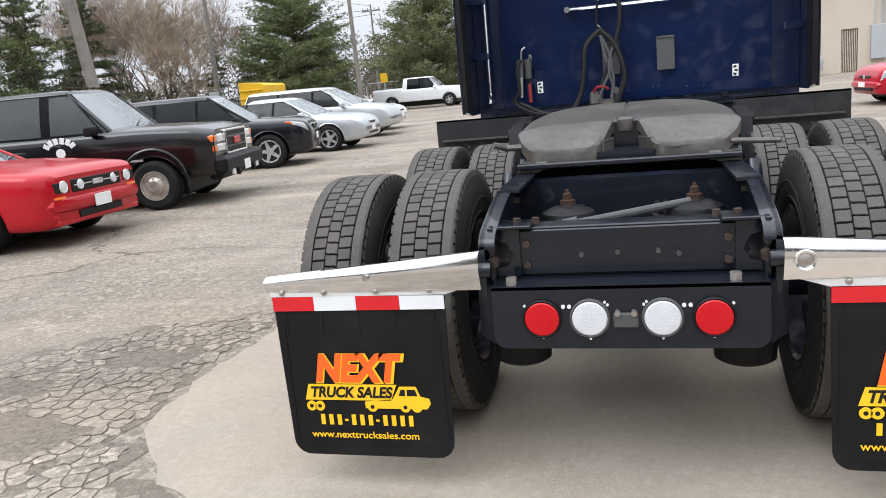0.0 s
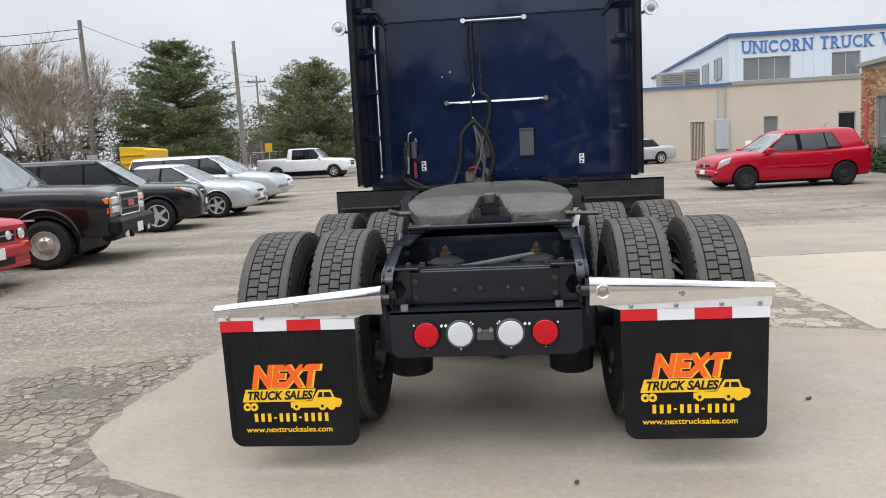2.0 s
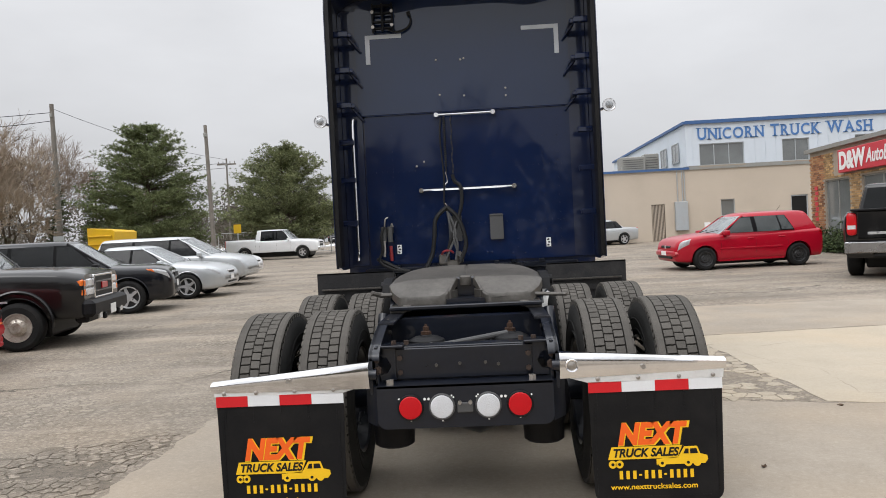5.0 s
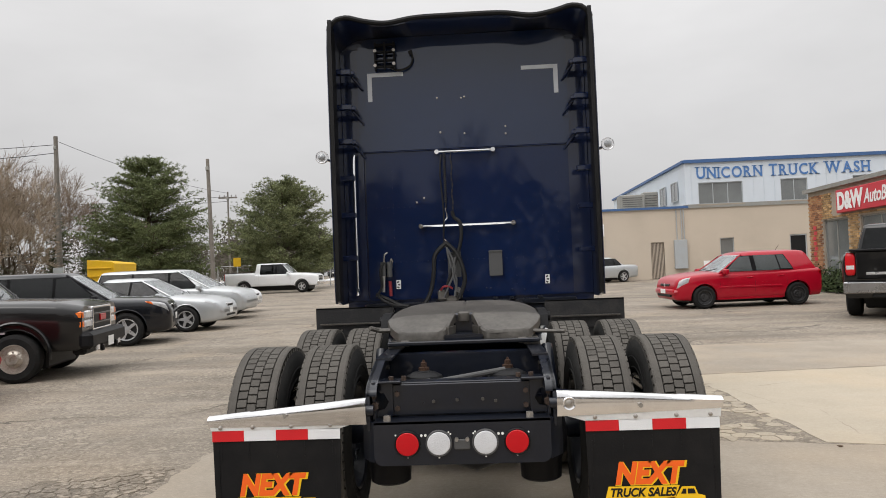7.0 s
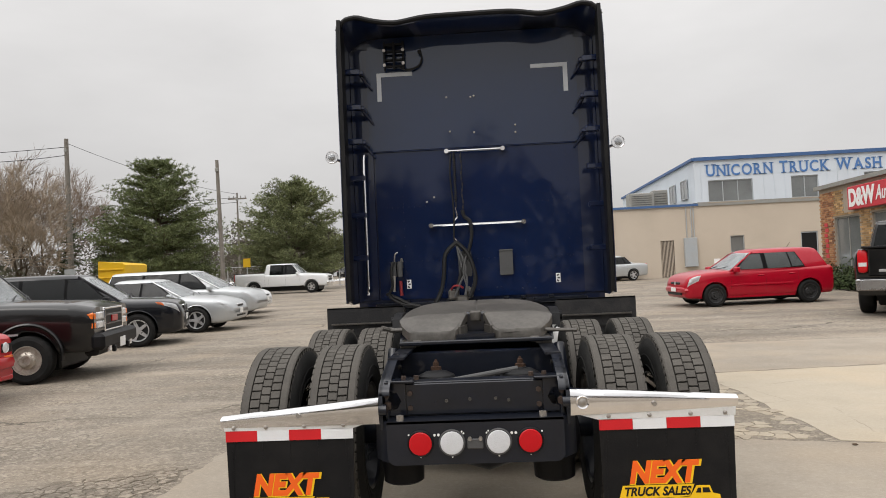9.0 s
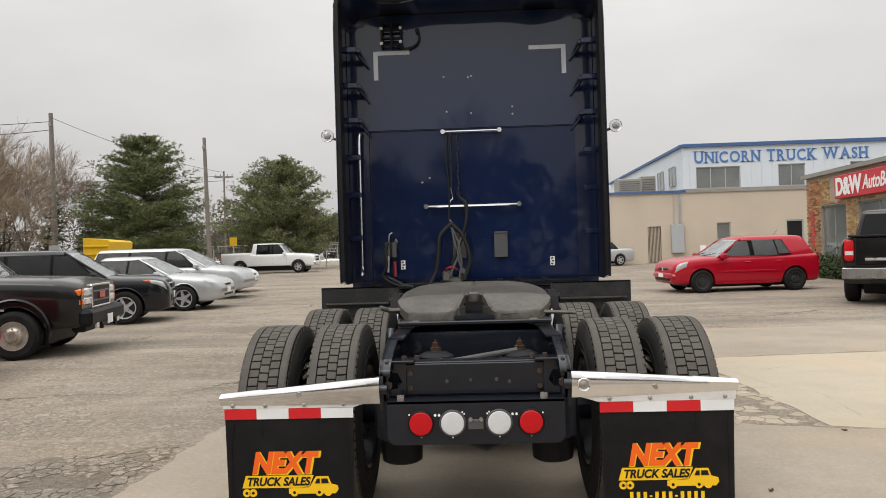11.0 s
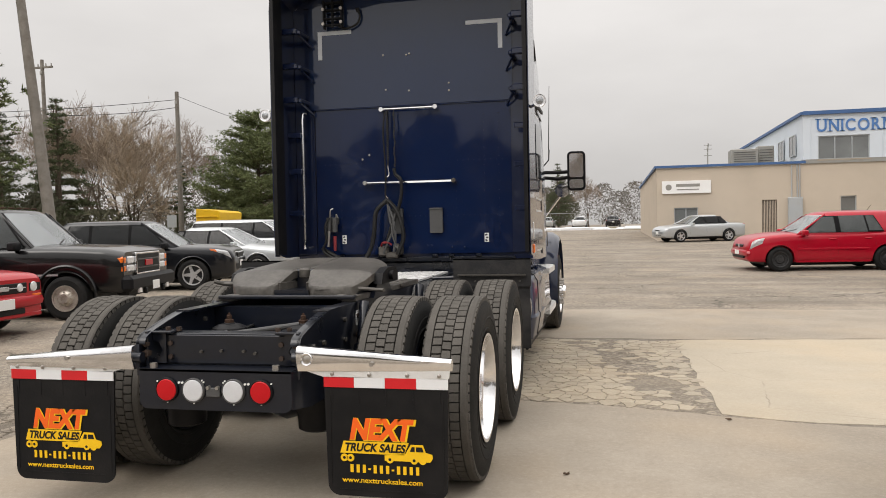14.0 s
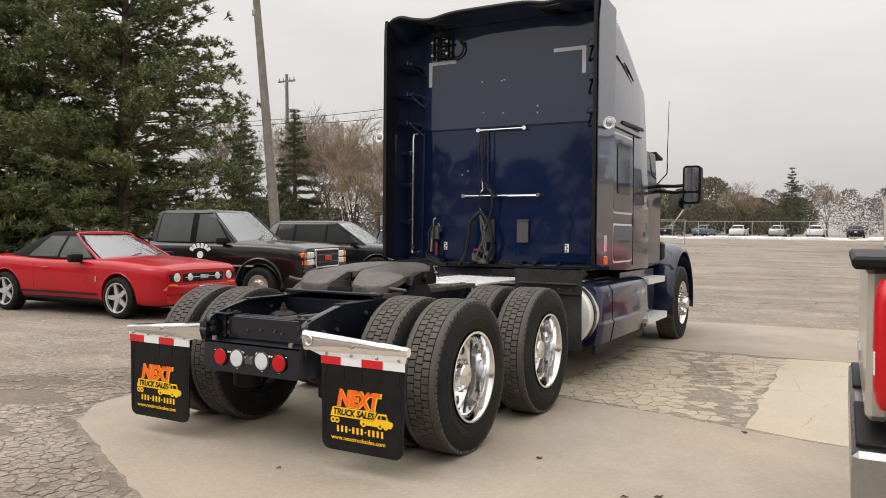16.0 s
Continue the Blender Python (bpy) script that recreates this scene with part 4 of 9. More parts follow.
ROWS_Y = [0.882, 0.889, 0.900, 0.92, 0.95, 1.0, 1.068, 1.072, 1.10, 1.155, 1.162, 1.25, 1.34, 1.42, 1.50, 1.58, 1.65, 1.70, 1.735, 1.757]
bm = bmesh.new()
for side in (-1, 1):
    rings = []
    for y in ROWS_Y:
        w, t = half_width(y)
        lip = 0.0 if 0.885 < y < 1.75 else 0.012
        xs_ = [t + (w - t) * f for f in (0, 0.04, 0.15, 0.25, 0.37, 0.5, 0.62, 0.75, 0.86, 0.95, 1.0)]
        zs_ = [plate_z(x, y) - lip - (0.010 if i in (0, 10) else 0) for i, x in enumerate(xs_)]
        chew = [0.010 * noise.noise((side * x * 22, y * 9, 3.0)) if y < 1.0 else 0.0 for x in xs_]
        thick = 0.055 + 0.010 * max(0.0, min(1.0, (1.0 - y) / 0.1))
        rings.append([(side * x, y + c, z + c * 0.6) for x, z, c in zip(xs_, zs_, chew)] + [(side * x, y - c * 0.8, plate_z(x, y) - thick + c * 1.5) for x, c in zip(xs_[::-1], chew[::-1])])
    loft(bm, rings)
bmesh.ops.remove_doubles(bm, verts=bm.verts, dist=1e-4)
plate = part("fifth_wheel", bm, GREASE_STEEL, truck, "worn greasy grey coupling plate with a V-shaped throat", smooth=30)
for side in (-1, 1):
    bm = bmesh.new()   # the rib below the tail
    slab(bm, [(0.93, 0.965), (0.94, 1.0), (1.30, 1.085), (1.30, 1.0), (1.0, 0.965)], "x", side * 0.20, side * 0.40)
    part("plate_rib", bm, CHASSIS, plate, "black cast rib")
bm = bmesh.new()
slab(bm, [(-0.11, 0.90), (0.11, 0.90), (0.075, 1.06), (0.075, 1.16), (-0.075, 1.16), (-0.075, 1.06)], "z", 0.985, 1.02)
box(bm, (0, 1.15, 1.072), (0.13, 0.08, 0.125), 0.012)
jaw = part("jaw", bm, CHASSIS, plate, "black greased locking jaw")
bm = bmesh.new()
lathe(bm, [(1.085, 0.036), (1.132, 0.036), (1.142, 0.026), (1.142, 0.0005)], 14, "z", (0, 1.12, 0))
part("jaw_pin", bm, GREASE_STEEL, jaw)
for side in (-1, 1):   # cheeks of the throat, and the plate's dark side ears
    bm = bmesh.new()
    slab(bm, [(side * 0.050, 1.02), (side * 0.085, 0.93), (side * 0.105, 0.935), (side * 0.078, 1.05), (side * 0.075, 1.15), (side * 0.050, 1.15)], "z", 0.99, 1.062)
    part("throat_cheek", bm, GREASE_STEEL, jaw, "greasy cheek of the throat")
    bm = bmesh.new()
    slab(bm, [(1.10, 1.04), (1.13, 1.105), (1.24, 1.135), (1.40, 1.135), (1.46, 1.10), (1.46, 1.04)], "x", side * 0.452, side * 0.505)
    rod(bm, (side * 0.50, 1.28, 1.085), (side * 0.53, 1.28, 1.085), 0.030, n=10)
    part("side_ear", bm, BLACK_PLASTIC, jaw, "dark greasy side casting")
bm = bmesh.new()
rod(bm, (0, 1.105, 1.10), (0, 1.118, 1.10), 0.022, n=14)
part("jaw_hole", bm, PRINT_BLACK, jaw)
for side in (-1, 1):   # brackets that carry the plate
    bm = bmesh.new()
    slab(bm, [(FY - 0.20, 0.957), (FY + 0.20, 0.957), (FY + 0.07, 1.10), (FY - 0.07, 1.10)], "x", side * 0.41, side * 0.46)
    rod(bm, (side * 0.40, FY, 1.075), (side * 0.50, FY, 1.075), 0.032, n=12)
    part("pivot_bracket", bm, CHASSIS, plate)
    bm = bmesh.new()
    box(bm, (side * 0.385, FY + 0.28, 0.975), (0.09, 1.45, 0.034), 0.003)
    for k in range(17):
        box(bm, (side * 0.335, FY - 0.42 + k * 0.085, 0.982), (0.05, 0.045, 0.034), 0.004)
    part("slide_rail", bm, GREASE_STEEL, plate, "toothed slide rail")
part("slide_stop", boxed(((0, 0.83, 0.985), (0.86, 0.05, 0.022)), bevel=0.005), CHASSIS, plate)
part("slide_stop", boxed(((0, 1.80, 0.985), (0.9, 0.06, 0.03)), bevel=0.006), GREASE_STEEL, plate)
for pts, r in (([(0.30, 0.98, 1.03), (0.52, 0.93, 1.02), (0.58, 0.90, 1.02)], 0.011), ([(-0.30, 1.0, 1.05), (-0.50, 1.02, 1.05), (-0.55, 0.98, 1.07)], 0.014)):
    bm = bmesh.new()
    tube(bm, pts, r)
    part("release_handle", bm, GREASE_STEEL, plate)

# deck plate behind the sleeper
bm = bmesh.new()
box(bm, (0.0, 2.95, 0.969), (0.80, 1.15, 0.02), 0.004)
for i in range(14):
    for j in range(20):
        box(bm, (-0.36 + 0.055 * i, 2.42 + 0.056 * j, 0.980), (0.03, 0.008, 0.006), 0, Matrix.Rotation(radians(45 if (i + j) % 2 else -45), 4, "Z"))
part("deck_plate", bm, SATIN_ALU, truck, "pale checker-plate catwalk")

# quarter fenders in front of the drive wheels
for s in (-1, 1):
    bm = bmesh.new()
    slab(bm, rounded(min(s * 0.62, s * 1.25), max(s * 0.62, s * 1.25), 0.90, 1.125, 0.008), "y", 2.70, 2.714)
    slab(bm, [(2.70, 1.115), (2.70, 1.127), (2.86, 1.08), (2.86, 1.066)], "x", s * 0.62, s * 1.25)
    fender = part("quarter_fender", bm, DARK_BOARD, truck, "black board fender, dusty")
    bm = bmesh.new()
    slab(bm, [(2.69, 0.985), (2.66, 0.99), (2.66, 1.0), (2.69, 1.0)], "x", s * 0.66, s * 1.21)
    for k in range(5):
        rod(bm, (s * (0.68 + 0.12 * k), 2.685, 0.945), (s * (0.68 + 0.12 * k), 2.70, 0.945), 0.008, n=6)
    part("clamp_strip", bm, GREASE_STEEL, fender)
    bm = bmesh.new()
    slab(bm, [(2.715, 0.98), (2.73, 0.98), (2.75, 0.40), (2.735, 0.40)], "x", s * 0.64, s * 1.24)
    part("splash_flap", bm, DARK_BOARD, fender)
    bm = bmesh.new()
    rod(bm, (s * 0.43, 2.78, 0.96), (s * 1.15, 2.78, 0.98), 0.02)
    part("fender_bracket", bm, CHASSIS, fender)

# mud flap hangers and mud flaps
def logo(flap, cx, top):
    """The printing on a flap, as raised shapes; x to the right, z up."""
    y = -0.0155
    # slanted orange word with a yellow edge behind
    lie = Matrix.Rotation(math.pi / 2, 4, "X")
    letters("NEXT", 0.128, YELLOW, flap, Matrix.Translation((cx - 0.004 + 0.005, y - 0.0004, top - 0.050)) @ lie, "word_edge", 0.0006, 0.22, "yellow edge of the word", 1.0, 0.322, 0.0095)
    letters("NEXT", 0.128, ORANGE, flap, Matrix.Translation((cx - 0.004, y - 0.0016, top - 0.048)) @ lie, "word", 0.0006, 0.22, "slanted bold orange word", 1.0, 0.310, 0.0070)
    # yellow band with lettering, and a little lorry
    bm = bmesh.new()
    b1, t1 = top - 0.157, top - 0.101
    slab(bm, [(cx - 0.195, b1), (cx + 0.112, b1), (cx + 0.136, t1), (cx - 0.178, t1)], "y", y - 0.001, y + 0.001)
    part("yellow_band", bm, YELLOW, flap, "yellow printed band", smooth=0)
    letters("TRUCK SALES", 0.052, PRINT_BLACK, flap, Matrix.Translation((cx - 0.030, y - 0.0018, (b1 + t1) / 2 - 0.001)) @ Matrix.Rotation(math.pi / 2, 4, "X"), depth=0.0006, shear=0.25, width=0.292, bold=0.0018)
    bm = bmesh.new()
    zz = top - 0.197
    slab(bm, [(cx + 0.02, zz + 0.012), (cx + 0.235, zz + 0.012), (cx + 0.248, zz + 0.03), (cx + 0.245, zz + 0.048), (cx + 0.215, zz + 0.056), (cx + 0.202, zz + 0.09), (cx + 0.145, zz + 0.09), (cx + 0.118, zz + 0.046), (cx + 0.02, zz + 0.036)], "y", y - 0.001, y + 0.001)
    part("lorry_mark", bm, YELLOW, flap, "small yellow lorry print", smooth=0)
    for x in (-0.175, -0.145, 0.045, 0.16, 0.20):
        bm = bmesh.new()
        rod(bm, (cx + x, y - 0.0014, zz + 0.018), (cx + x, y + 0.001, zz + 0.018), 0.018, n=14)
        part("lorry_wheel", bm, YELLOW, flap, smooth=0)
    for quad in (((0.140, 0.058), (0.163, 0.058), (0.163, 0.080), (0.150, 0.080)), ((0.170, 0.058), (0.205, 0.058), (0.198, 0.080), (0.170, 0.080))):
        bm = bmesh.new()
        slab(bm, [(cx + u, zz + v) for u, v in quad], "y", y - 0.002, y - 0.0008)
        part("lorry_window", bm, PRINT_BLACK, flap, smooth=0)
    for x in (-0.175, -0.145, 0.045, 0.16):
        bm = bmesh.new()
        rod(bm, (cx + x, y - 0.0022, zz + 0.018), (cx + x, y - 0.001, zz + 0.018), 0.007, n=10)
        part("lorry_hub", bm, PRINT_BLACK, flap, smooth=0)
    # two lines of plain bars
    z0, x = top - 0.250, cx - 0.150
    for ch in "ddd-ddd-dddd":
        if ch == "d":
            part("bar", boxed(((x + 0.011, y, z0 + 0.022), (0.0150, 0.002, 0.037))), YELLOW, flap, smooth=0)
            x += 0.0300
        else:
            part("bar", boxed(((x + 0.006, y, z0 + 0.021), (0.012, 0.002, 0.007))), YELLOW, flap, smooth=0)
            x += 0.022
    letters("www.nexttrucksales.com", 0.034, YELLOW, flap, Matrix.Translation((cx + 0.006, y - 0.0004, top - 0.283)) @ lie, "web_line", 0.0006, 0, "line of small yellow letters", 1.0, 0.385, 0.0004)


for s, z_in, z_out in ((-1, 0.822, 0.755), (1, 0.832, 0.778)):
    # tapered bright hanger
    bm = bmesh.new()
    rings = []
    for f in np.linspace(0, 1, 25):
        x = s * (0.432 + 0.735 * f)
        zt = z_in + (z_out - z_in) * f
        h = 0.118 + (0.050 - 0.118) * f
        d = 0.045 + (0.030 - 0.045) * f
        dent = 0.0014 * math.sin(f * 7.0 + s)
        ring = [(x, -d * 0.50, zt), (x, -d * 0.85 + dent, zt - 0.006), (x, -d - dent, zt - h * 0.22), (x, -d * 1.0 + dent, zt - h * 0.45), (x, -d * 0.80 - dent, zt - h * 0.72), (x, -d * 0.55, zt - h), (x, d * 0.2, zt - h), (x, d * 0.75, zt - h * 0.6), (x, d * 0.55, zt - 0.008), (x, 0.0, zt + 0.003)]
        rings.append(ring)
    loft(bm, rings)
    hanger = part("flap_hanger", bm, CHROME, truck, "polished stainless tapered hanger", smooth=40)
    bm = bmesh.new()
    slab(bm, [(s * 0.47, 0.715), (s * 0.56, 0.688), (s * 1.155, 0.692), (s * 1.16, 0.74), (s * 0.47, 0.76)], "y", -0.018, -0.012)
    part("hanger_strip", bm, SATIN_ALU, hanger, "satin clamp strip")
    for x in (0.60, 0.78, 0.96, 1.11):
        bm = bmesh.new()
        lathe(bm, [(-0.018, 0.010), (-0.024, 0.009), (-0.027, 0.004)], 10, "y", (s * x, 0, 0.705))
        part("rivet", bm, STEEL, hanger)
    bm = bmesh.new()
    rod(bm, (s * 0.80, -0.036, 0.757), (s * 0.80, -0.050, 0.757), 0.011, n=6)
    part("hanger_bolt", bm, STEEL, hanger)
    bm = bmesh.new()
    rod(bm, (s * 0.40, 0.0, z_in - 0.06), (s * 0.434, 0.0, z_in - 0.06), 0.026, n=12)
    part("pivot", bm, CHASSIS, hanger)
    if s > 0:
        bm = bmesh.new()
        lathe(bm, [(-0.046, 0.030), (-0.052, 0.028), (-0.050, 0.022), (-0.044, 0.018)], 20, "y", (0.485, 0, z_in - 0.058), cap=False)
        part("bolt_recess", bm, CHROME, hanger, "rolled bolt recess")
        bm = bmesh.new()
        lathe(bm, [(-0.044, 0.021), (-0.047, 0.016), (-0.049, 0.0005)], 12, "y", (0.485, 0, z_in - 0.058))
        part("recess_bolt", bm, STEEL, hanger)
    x0, x1 = (-1.150, -0.556) if s < 0 else (0.556, 1.150)
    ob_out = rounded(x0 + 0.012, x1 - 0.012, 0.125 if s < 0 else 0.135, 0.70, (0.004, 0.004, 0.055, 0.055))
    ob_out = [(x + (0.012 if x > (x0 + x1) / 2 else -0.012) * (z - 0.13) / 0.57, z) for x, z in ob_out]
    bm = bmesh.new()
    slab(bm, ob_out, "y", -0.012, -0.003)
    flap = part("mud_flap", bm, FLAP_RUBBER, truck, "black rubber mud flap with orange and yellow print")
    cx = (x0 + x1) / 2
    for c, q in [((x0 + 0.04 + k * (x1 - x0 - 0.08) / 4, -0.0125, 0.600), (0.006, 0.003, 0.075)) for k in range(5)] + [((xx, -0.0125, 0.39), (0.006, 0.003, 0.42)) for xx in (x0 + 0.028, x1 - 0.028)] + [((cx, -0.0125, 0.165), (0.46, 0.003, 0.006))]:
        part("moulded_rib", boxed((c, q)), FLAP_RUBBER, flap)
    for k in range(4):
        w = (x1 - x0) / 4
        bm = boxed(((x0 + w * (k + 0.5), -0.0155, 0.6665), (w - 0.001, 0.005, 0.048)))
        part("tape", bm, TAPE_RED if k % 2 == 0 else TAPE_WHITE, flap, "red reflective tape" if k % 2 == 0 else "white reflective tape")
    logo(flap, cx - 0.028, 0.485 if s < 0 else 0.494)
cab_before = set(truck.children)
# ---- sleeper and cab ----
def section(y, wb, wt, zb, zt, r, n=6):
    """A ring across the cab: straight sides that lean in, round upper corners."""
    pts = [(wb, zb), (wb, zb + 0.5 * (zt - zb) * 0.6)]
    for k in range(n + 1):
        a = math.pi / 2 * k / n
        pts.append((wt - r + r * math.cos(a), zt - r + r * math.sin(a)))
    right = [(x, y, z) for x, z in pts]
    left = [(-x, y, z) for x, z in pts[::-1]]
    return right + left


bm = bmesh.new()
rows = [(3.71, 1.165, 1.150, 1.08, 3.70, 0.20), (4.05, 1.175, 1.14, 1.06, 3.74, 0.22), (4.45, 1.175, 1.13, 1.05, 3.58, 0.22), (4.85, 1.175, 1.12, 1.05, 3.37, 0.20), (5.18, 1.172, 1.11, 1.04, 3.20, 0.18), (5.25, 1.165, 1.10, 1.04, 3.15, 0.18),
        (5.29, 1.10, 1.04, 1.04, 3.10, 0.18), (5.35, 1.06, 1.0, 1.04, 3.05, 0.18), (5.8, 1.05, 0.95, 1.04, 2.80, 0.16), (6.1, 1.03, 0.91, 1.04, 2.60, 0.14), (6.30, 1.01, 0.87, 1.04, 2.44, 0.14), (6.75, 0.98, 0.83, 1.04, 1.78, 0.10)]
loft(bm, [section(*r) for r in rows])
sleeper = part("sleeper_cab", bm, NAVY_SIDE, truck, "tall dark blue sleeper cab with curved roof", smooth=30)

# the back wall: upper fairing panel and riveted lower panel
bm = bmesh.new()
slab(bm, rounded(-1.0, 1.0, 2.565, 3.655, (0.16, 0.16, 0.01, 0.01)), "y", 3.672, 3.712)
upper = part("upper_back_panel", bm, NAVY_ROOF, truck, "dark navy fairing panel toned up for sky sheen, glossy", smooth=30)
bm = bmesh.new()
slab(bm, rounded(-0.95, 0.98, 1.14, 2.550, 0.02), "y", 3.684, 3.712)
box(bm, (-0.02, 3.677, 2.557), (1.96, 0.012, 0.010), 0.003)
lower = part("lower_back_panel", bm, NAVY, truck, "glossy navy riveted sheet", smooth=30)
bm = bmesh.new()
for z in (1.50, 2.02):
    for k in range(34):
        x = -0.86 + k * 0.053
        if z == 1.50 or abs(x) > 0.45:
            lathe(bm, [(3.684, 0.006), (3.680, 0.005), (3.6785, 0.0005)], 6, "y", (x, 0, z))
for x in (-0.70, 0.45, 0.72, 0.86):
    for k in range(16):
        if x != 0.45 or k < 9:
            lathe(bm, [(3.684, 0.006), (3.680, 0.005), (3.6785, 0.0005)], 6, "y", (x, 0, 1.25 + k * 0.08))
for x in (-0.34, -0.28, -0.02, 0.16, 0.20, 0.40, 0.52):
    lathe(bm, [(3.684, 0.009), (3.678, 0.008), (3.675, 0.0005)], 8, "y", (x, 0, 1.205 + 0.012 * math.sin(x * 9)))
tagged(part("rivets", bm, NAVY, lower), "rows of small painted rivets", kind="stuff")
for x, z in ((0.40, 2.68), (0.40, 2.75), (-0.22, 2.72), (0.01, 2.70), (-0.24, 3.05), (-0.01, 3.04), (0.02, 3.05), (-0.47, 2.06), (-0.40, 2.10)):
    bm = bmesh.new()
    lathe(bm, [(3.672, 0.010), (3.666, 0.009), (3.664, 0.0005)], 8, "y", (x, 0, z))
    part("plug", bm, STEEL, upper)
for s in (-1, 1):
    bm = bmesh.new()
    xo = s * 0.902 if s < 0 else 0.915
    slab(bm, [(xo, 3.318), (xo - s * 0.345, 3.318), (xo - s * 0.345, 3.28), (xo - s * 0.042, 3.28), (xo - s * 0.042, 3.045), (xo, 3.045)], "y", 3.668, 3.672)
    part("reflective_corner", bm, TAPE_SILVER, upper, "silver reflective corner tape", smooth=0)
# camera mount and wire at the top of the fairing
bm = bmesh.new()
cxm = -0.72
box(bm, (cxm, 3.60, 3.46), (0.022, 0.03, 0.26), 0.005)
mount = part("camera_mount", bm, BLACK_PLASTIC, truck, "black slotted bracket with loose wire")
for x in (-0.09, 0.09):
    part("upright", boxed(((cxm + x, 3.62, 3.46), (0.018, 0.05, 0.27)), bevel=0.004), BLACK_PLASTIC, mount)
for z in (3.36, 3.42, 3.50, 3.57):
    part("cross_bar", boxed(((cxm, 3.61, z), (0.20, 0.04, 0.018)), bevel=0.004), BLACK_PLASTIC, mount)
bm = bmesh.new()
tube(bm, curve_points([(cxm + 0.05, 3.62, 3.35), (cxm + 0.13, 3.63, 3.325), (cxm + 0.23, 3.64, 3.36), (cxm + 0.265, 3.64, 3.43), (cxm + 0.25, 3.64, 3.485)]), 0.010, 6)
rod(bm, (cxm + 0.25, 3.64, 3.475), (cxm + 0.24, 3.63, 3.51), 0.018, n=8)
part("loose_wire", bm, HOSE, mount)
for x, z in ((-0.09, 3.37), (0.09, 3.38), (-0.09, 3.51), (0.09, 3.51)):
    bm = bmesh.new()
    rod(bm, (cxm + x, 3.59, z), (cxm + x, 3.575, z), 0.016, n=8)
    part("mount_screw", bm, STEEL, mount)

# side extenders, their stays and the roof lip
def lip_top(x):
    a = abs(x) / 1.19
    z = 3.715 + 0.030 * math.exp(-((a - 0.86) / 0.085) ** 2) - 0.040 * math.exp(-((a - 0.56) / 0.16) ** 2)
    return z - (0.10 * max(0.0, (a - 0.93) / 0.07) ** 2 if a > 0.93 else 0)


bm = bmesh.new()
rings = []
for x in np.linspace(-1.19, 1.19, 49):
    zt = lip_top(x)
    zr = 3.735 - 0.16 * max(0, (abs(x) - 0.95) / 0.24) ** 2
    rings.append([(x, 3.26, zt), (x, 3.255, zt - 0.025), (x, 3.275, zt - 0.042), (x, 3.70, zr - 0.075), (x, 3.74, zr - 0.04), (x, 3.72, zr), (x, 3.5, (zt + zr) / 2 + 0.022)])
loft(bm, rings)
lip = part("roof_lip", bm, NAVY_SIDE, truck, "dark blue overhanging roof trim with a waved edge", smooth=40)
bm = bmesh.new()
tube(bm, [(x, 3.255, lip_top(x) - 0.014) for x in np.linspace(-1.185, 1.185, 61)], 0.024, 8)
part("lip_edge", bm, FLAP_RUBBER, lip, "black rubber edge strip")
for s in (-1, 1):
    bm = bmesh.new()
    prof = [(3.26, 1.15), (3.25, 1.30), (3.25, 3.45), (3.26, 3.66), (3.30, 3.70), (3.74, 3.66), (3.74, 1.12), (3.40, 1.12)]
    slab(bm, prof, "x", s * 1.165, s * 1.190)
    ext = part("side_extender", bm, NAVY_SIDE, truck, "tall dark blue side fairing behind the cab")
    bm = bmesh.new()
    slab(bm, [(3.20, 1.16), (3.19, 1.4), (3.185, 3.58), (3.20, 3.70), (3.36, 3.66), (3.375, 3.4), (3.375, 1.15)], "x", s * 1.148, s * 1.182)
    part("rubber_edge", bm, FLAP_RUBBER, ext, "rubber edge strip")
    for z in (2.63, 2.95, 3.28):
        bm = bmesh.new()
        box(bm, (s * 1.10, 3.44, z), (0.15, 0.05, 0.055), 0.008)
        box(bm, (s * 1.02, 3.56, z - 0.005), (0.05, 0.24, 0.04), 0.008)
        rod(bm, (s * 1.03, 3.52, z - 0.02), (s * 0.95, 3.66, z - 0.12), 0.012)
        part("stay", bm, NAVY_SIDE, ext, "black stay bracket")
    for z in (1.55, 1.95, 2.30):
        bm = bmesh.new()
        box(bm, (s * 1.10, 3.52, z), (0.14, 0.05, 0.05), 0.008)
        part("stay", bm, NAVY_SIDE, ext, "black stay bracket")
    bm = bmesh.new()   # dark channel between panel and extender
    box(bm, (s * 1.065, 3.705, 2.35), (0.20, 0.03, 2.42), 0.004)
    part("corner_channel", bm, NAVY_SIDE, truck, "dark recessed corner channel")
    # round bright work lamp outside
    bm = bmesh.new()
    lathe(bm, [(3.36, 0.01), (3.35, 0.036), (3.31, 0.053), (3.27, 0.058), (3.262, 0.056)], 20, "y", (s * 1.285, 0, 2.47))
    rod(bm, (s * 1.19, 3.42, 2.44), (s * 1.27, 3.34, 2.46), 0.014)
    lamp = part("work_lamp", bm, CHROME, truck, "round chrome work lamp")
    bm = bmesh.new()
    lathe(bm, [(3.268, 0.048), (3.262, 0.034), (3.260, 0.0005)], 20, "y", (s * 1.285, 0, 2.47))
    part("lamp_lens", bm, LAMP_DARK, lamp)
    bm = bmesh.new()
    lathe(bm, [(3.262, 0.049), (3.256, 0.052), (3.256, 0.058), (3.264, 0.060)], 20, "y", (s * 1.285, 0, 2.47), cap=False)
    part("lamp_ring", bm, CHROME, lamp)

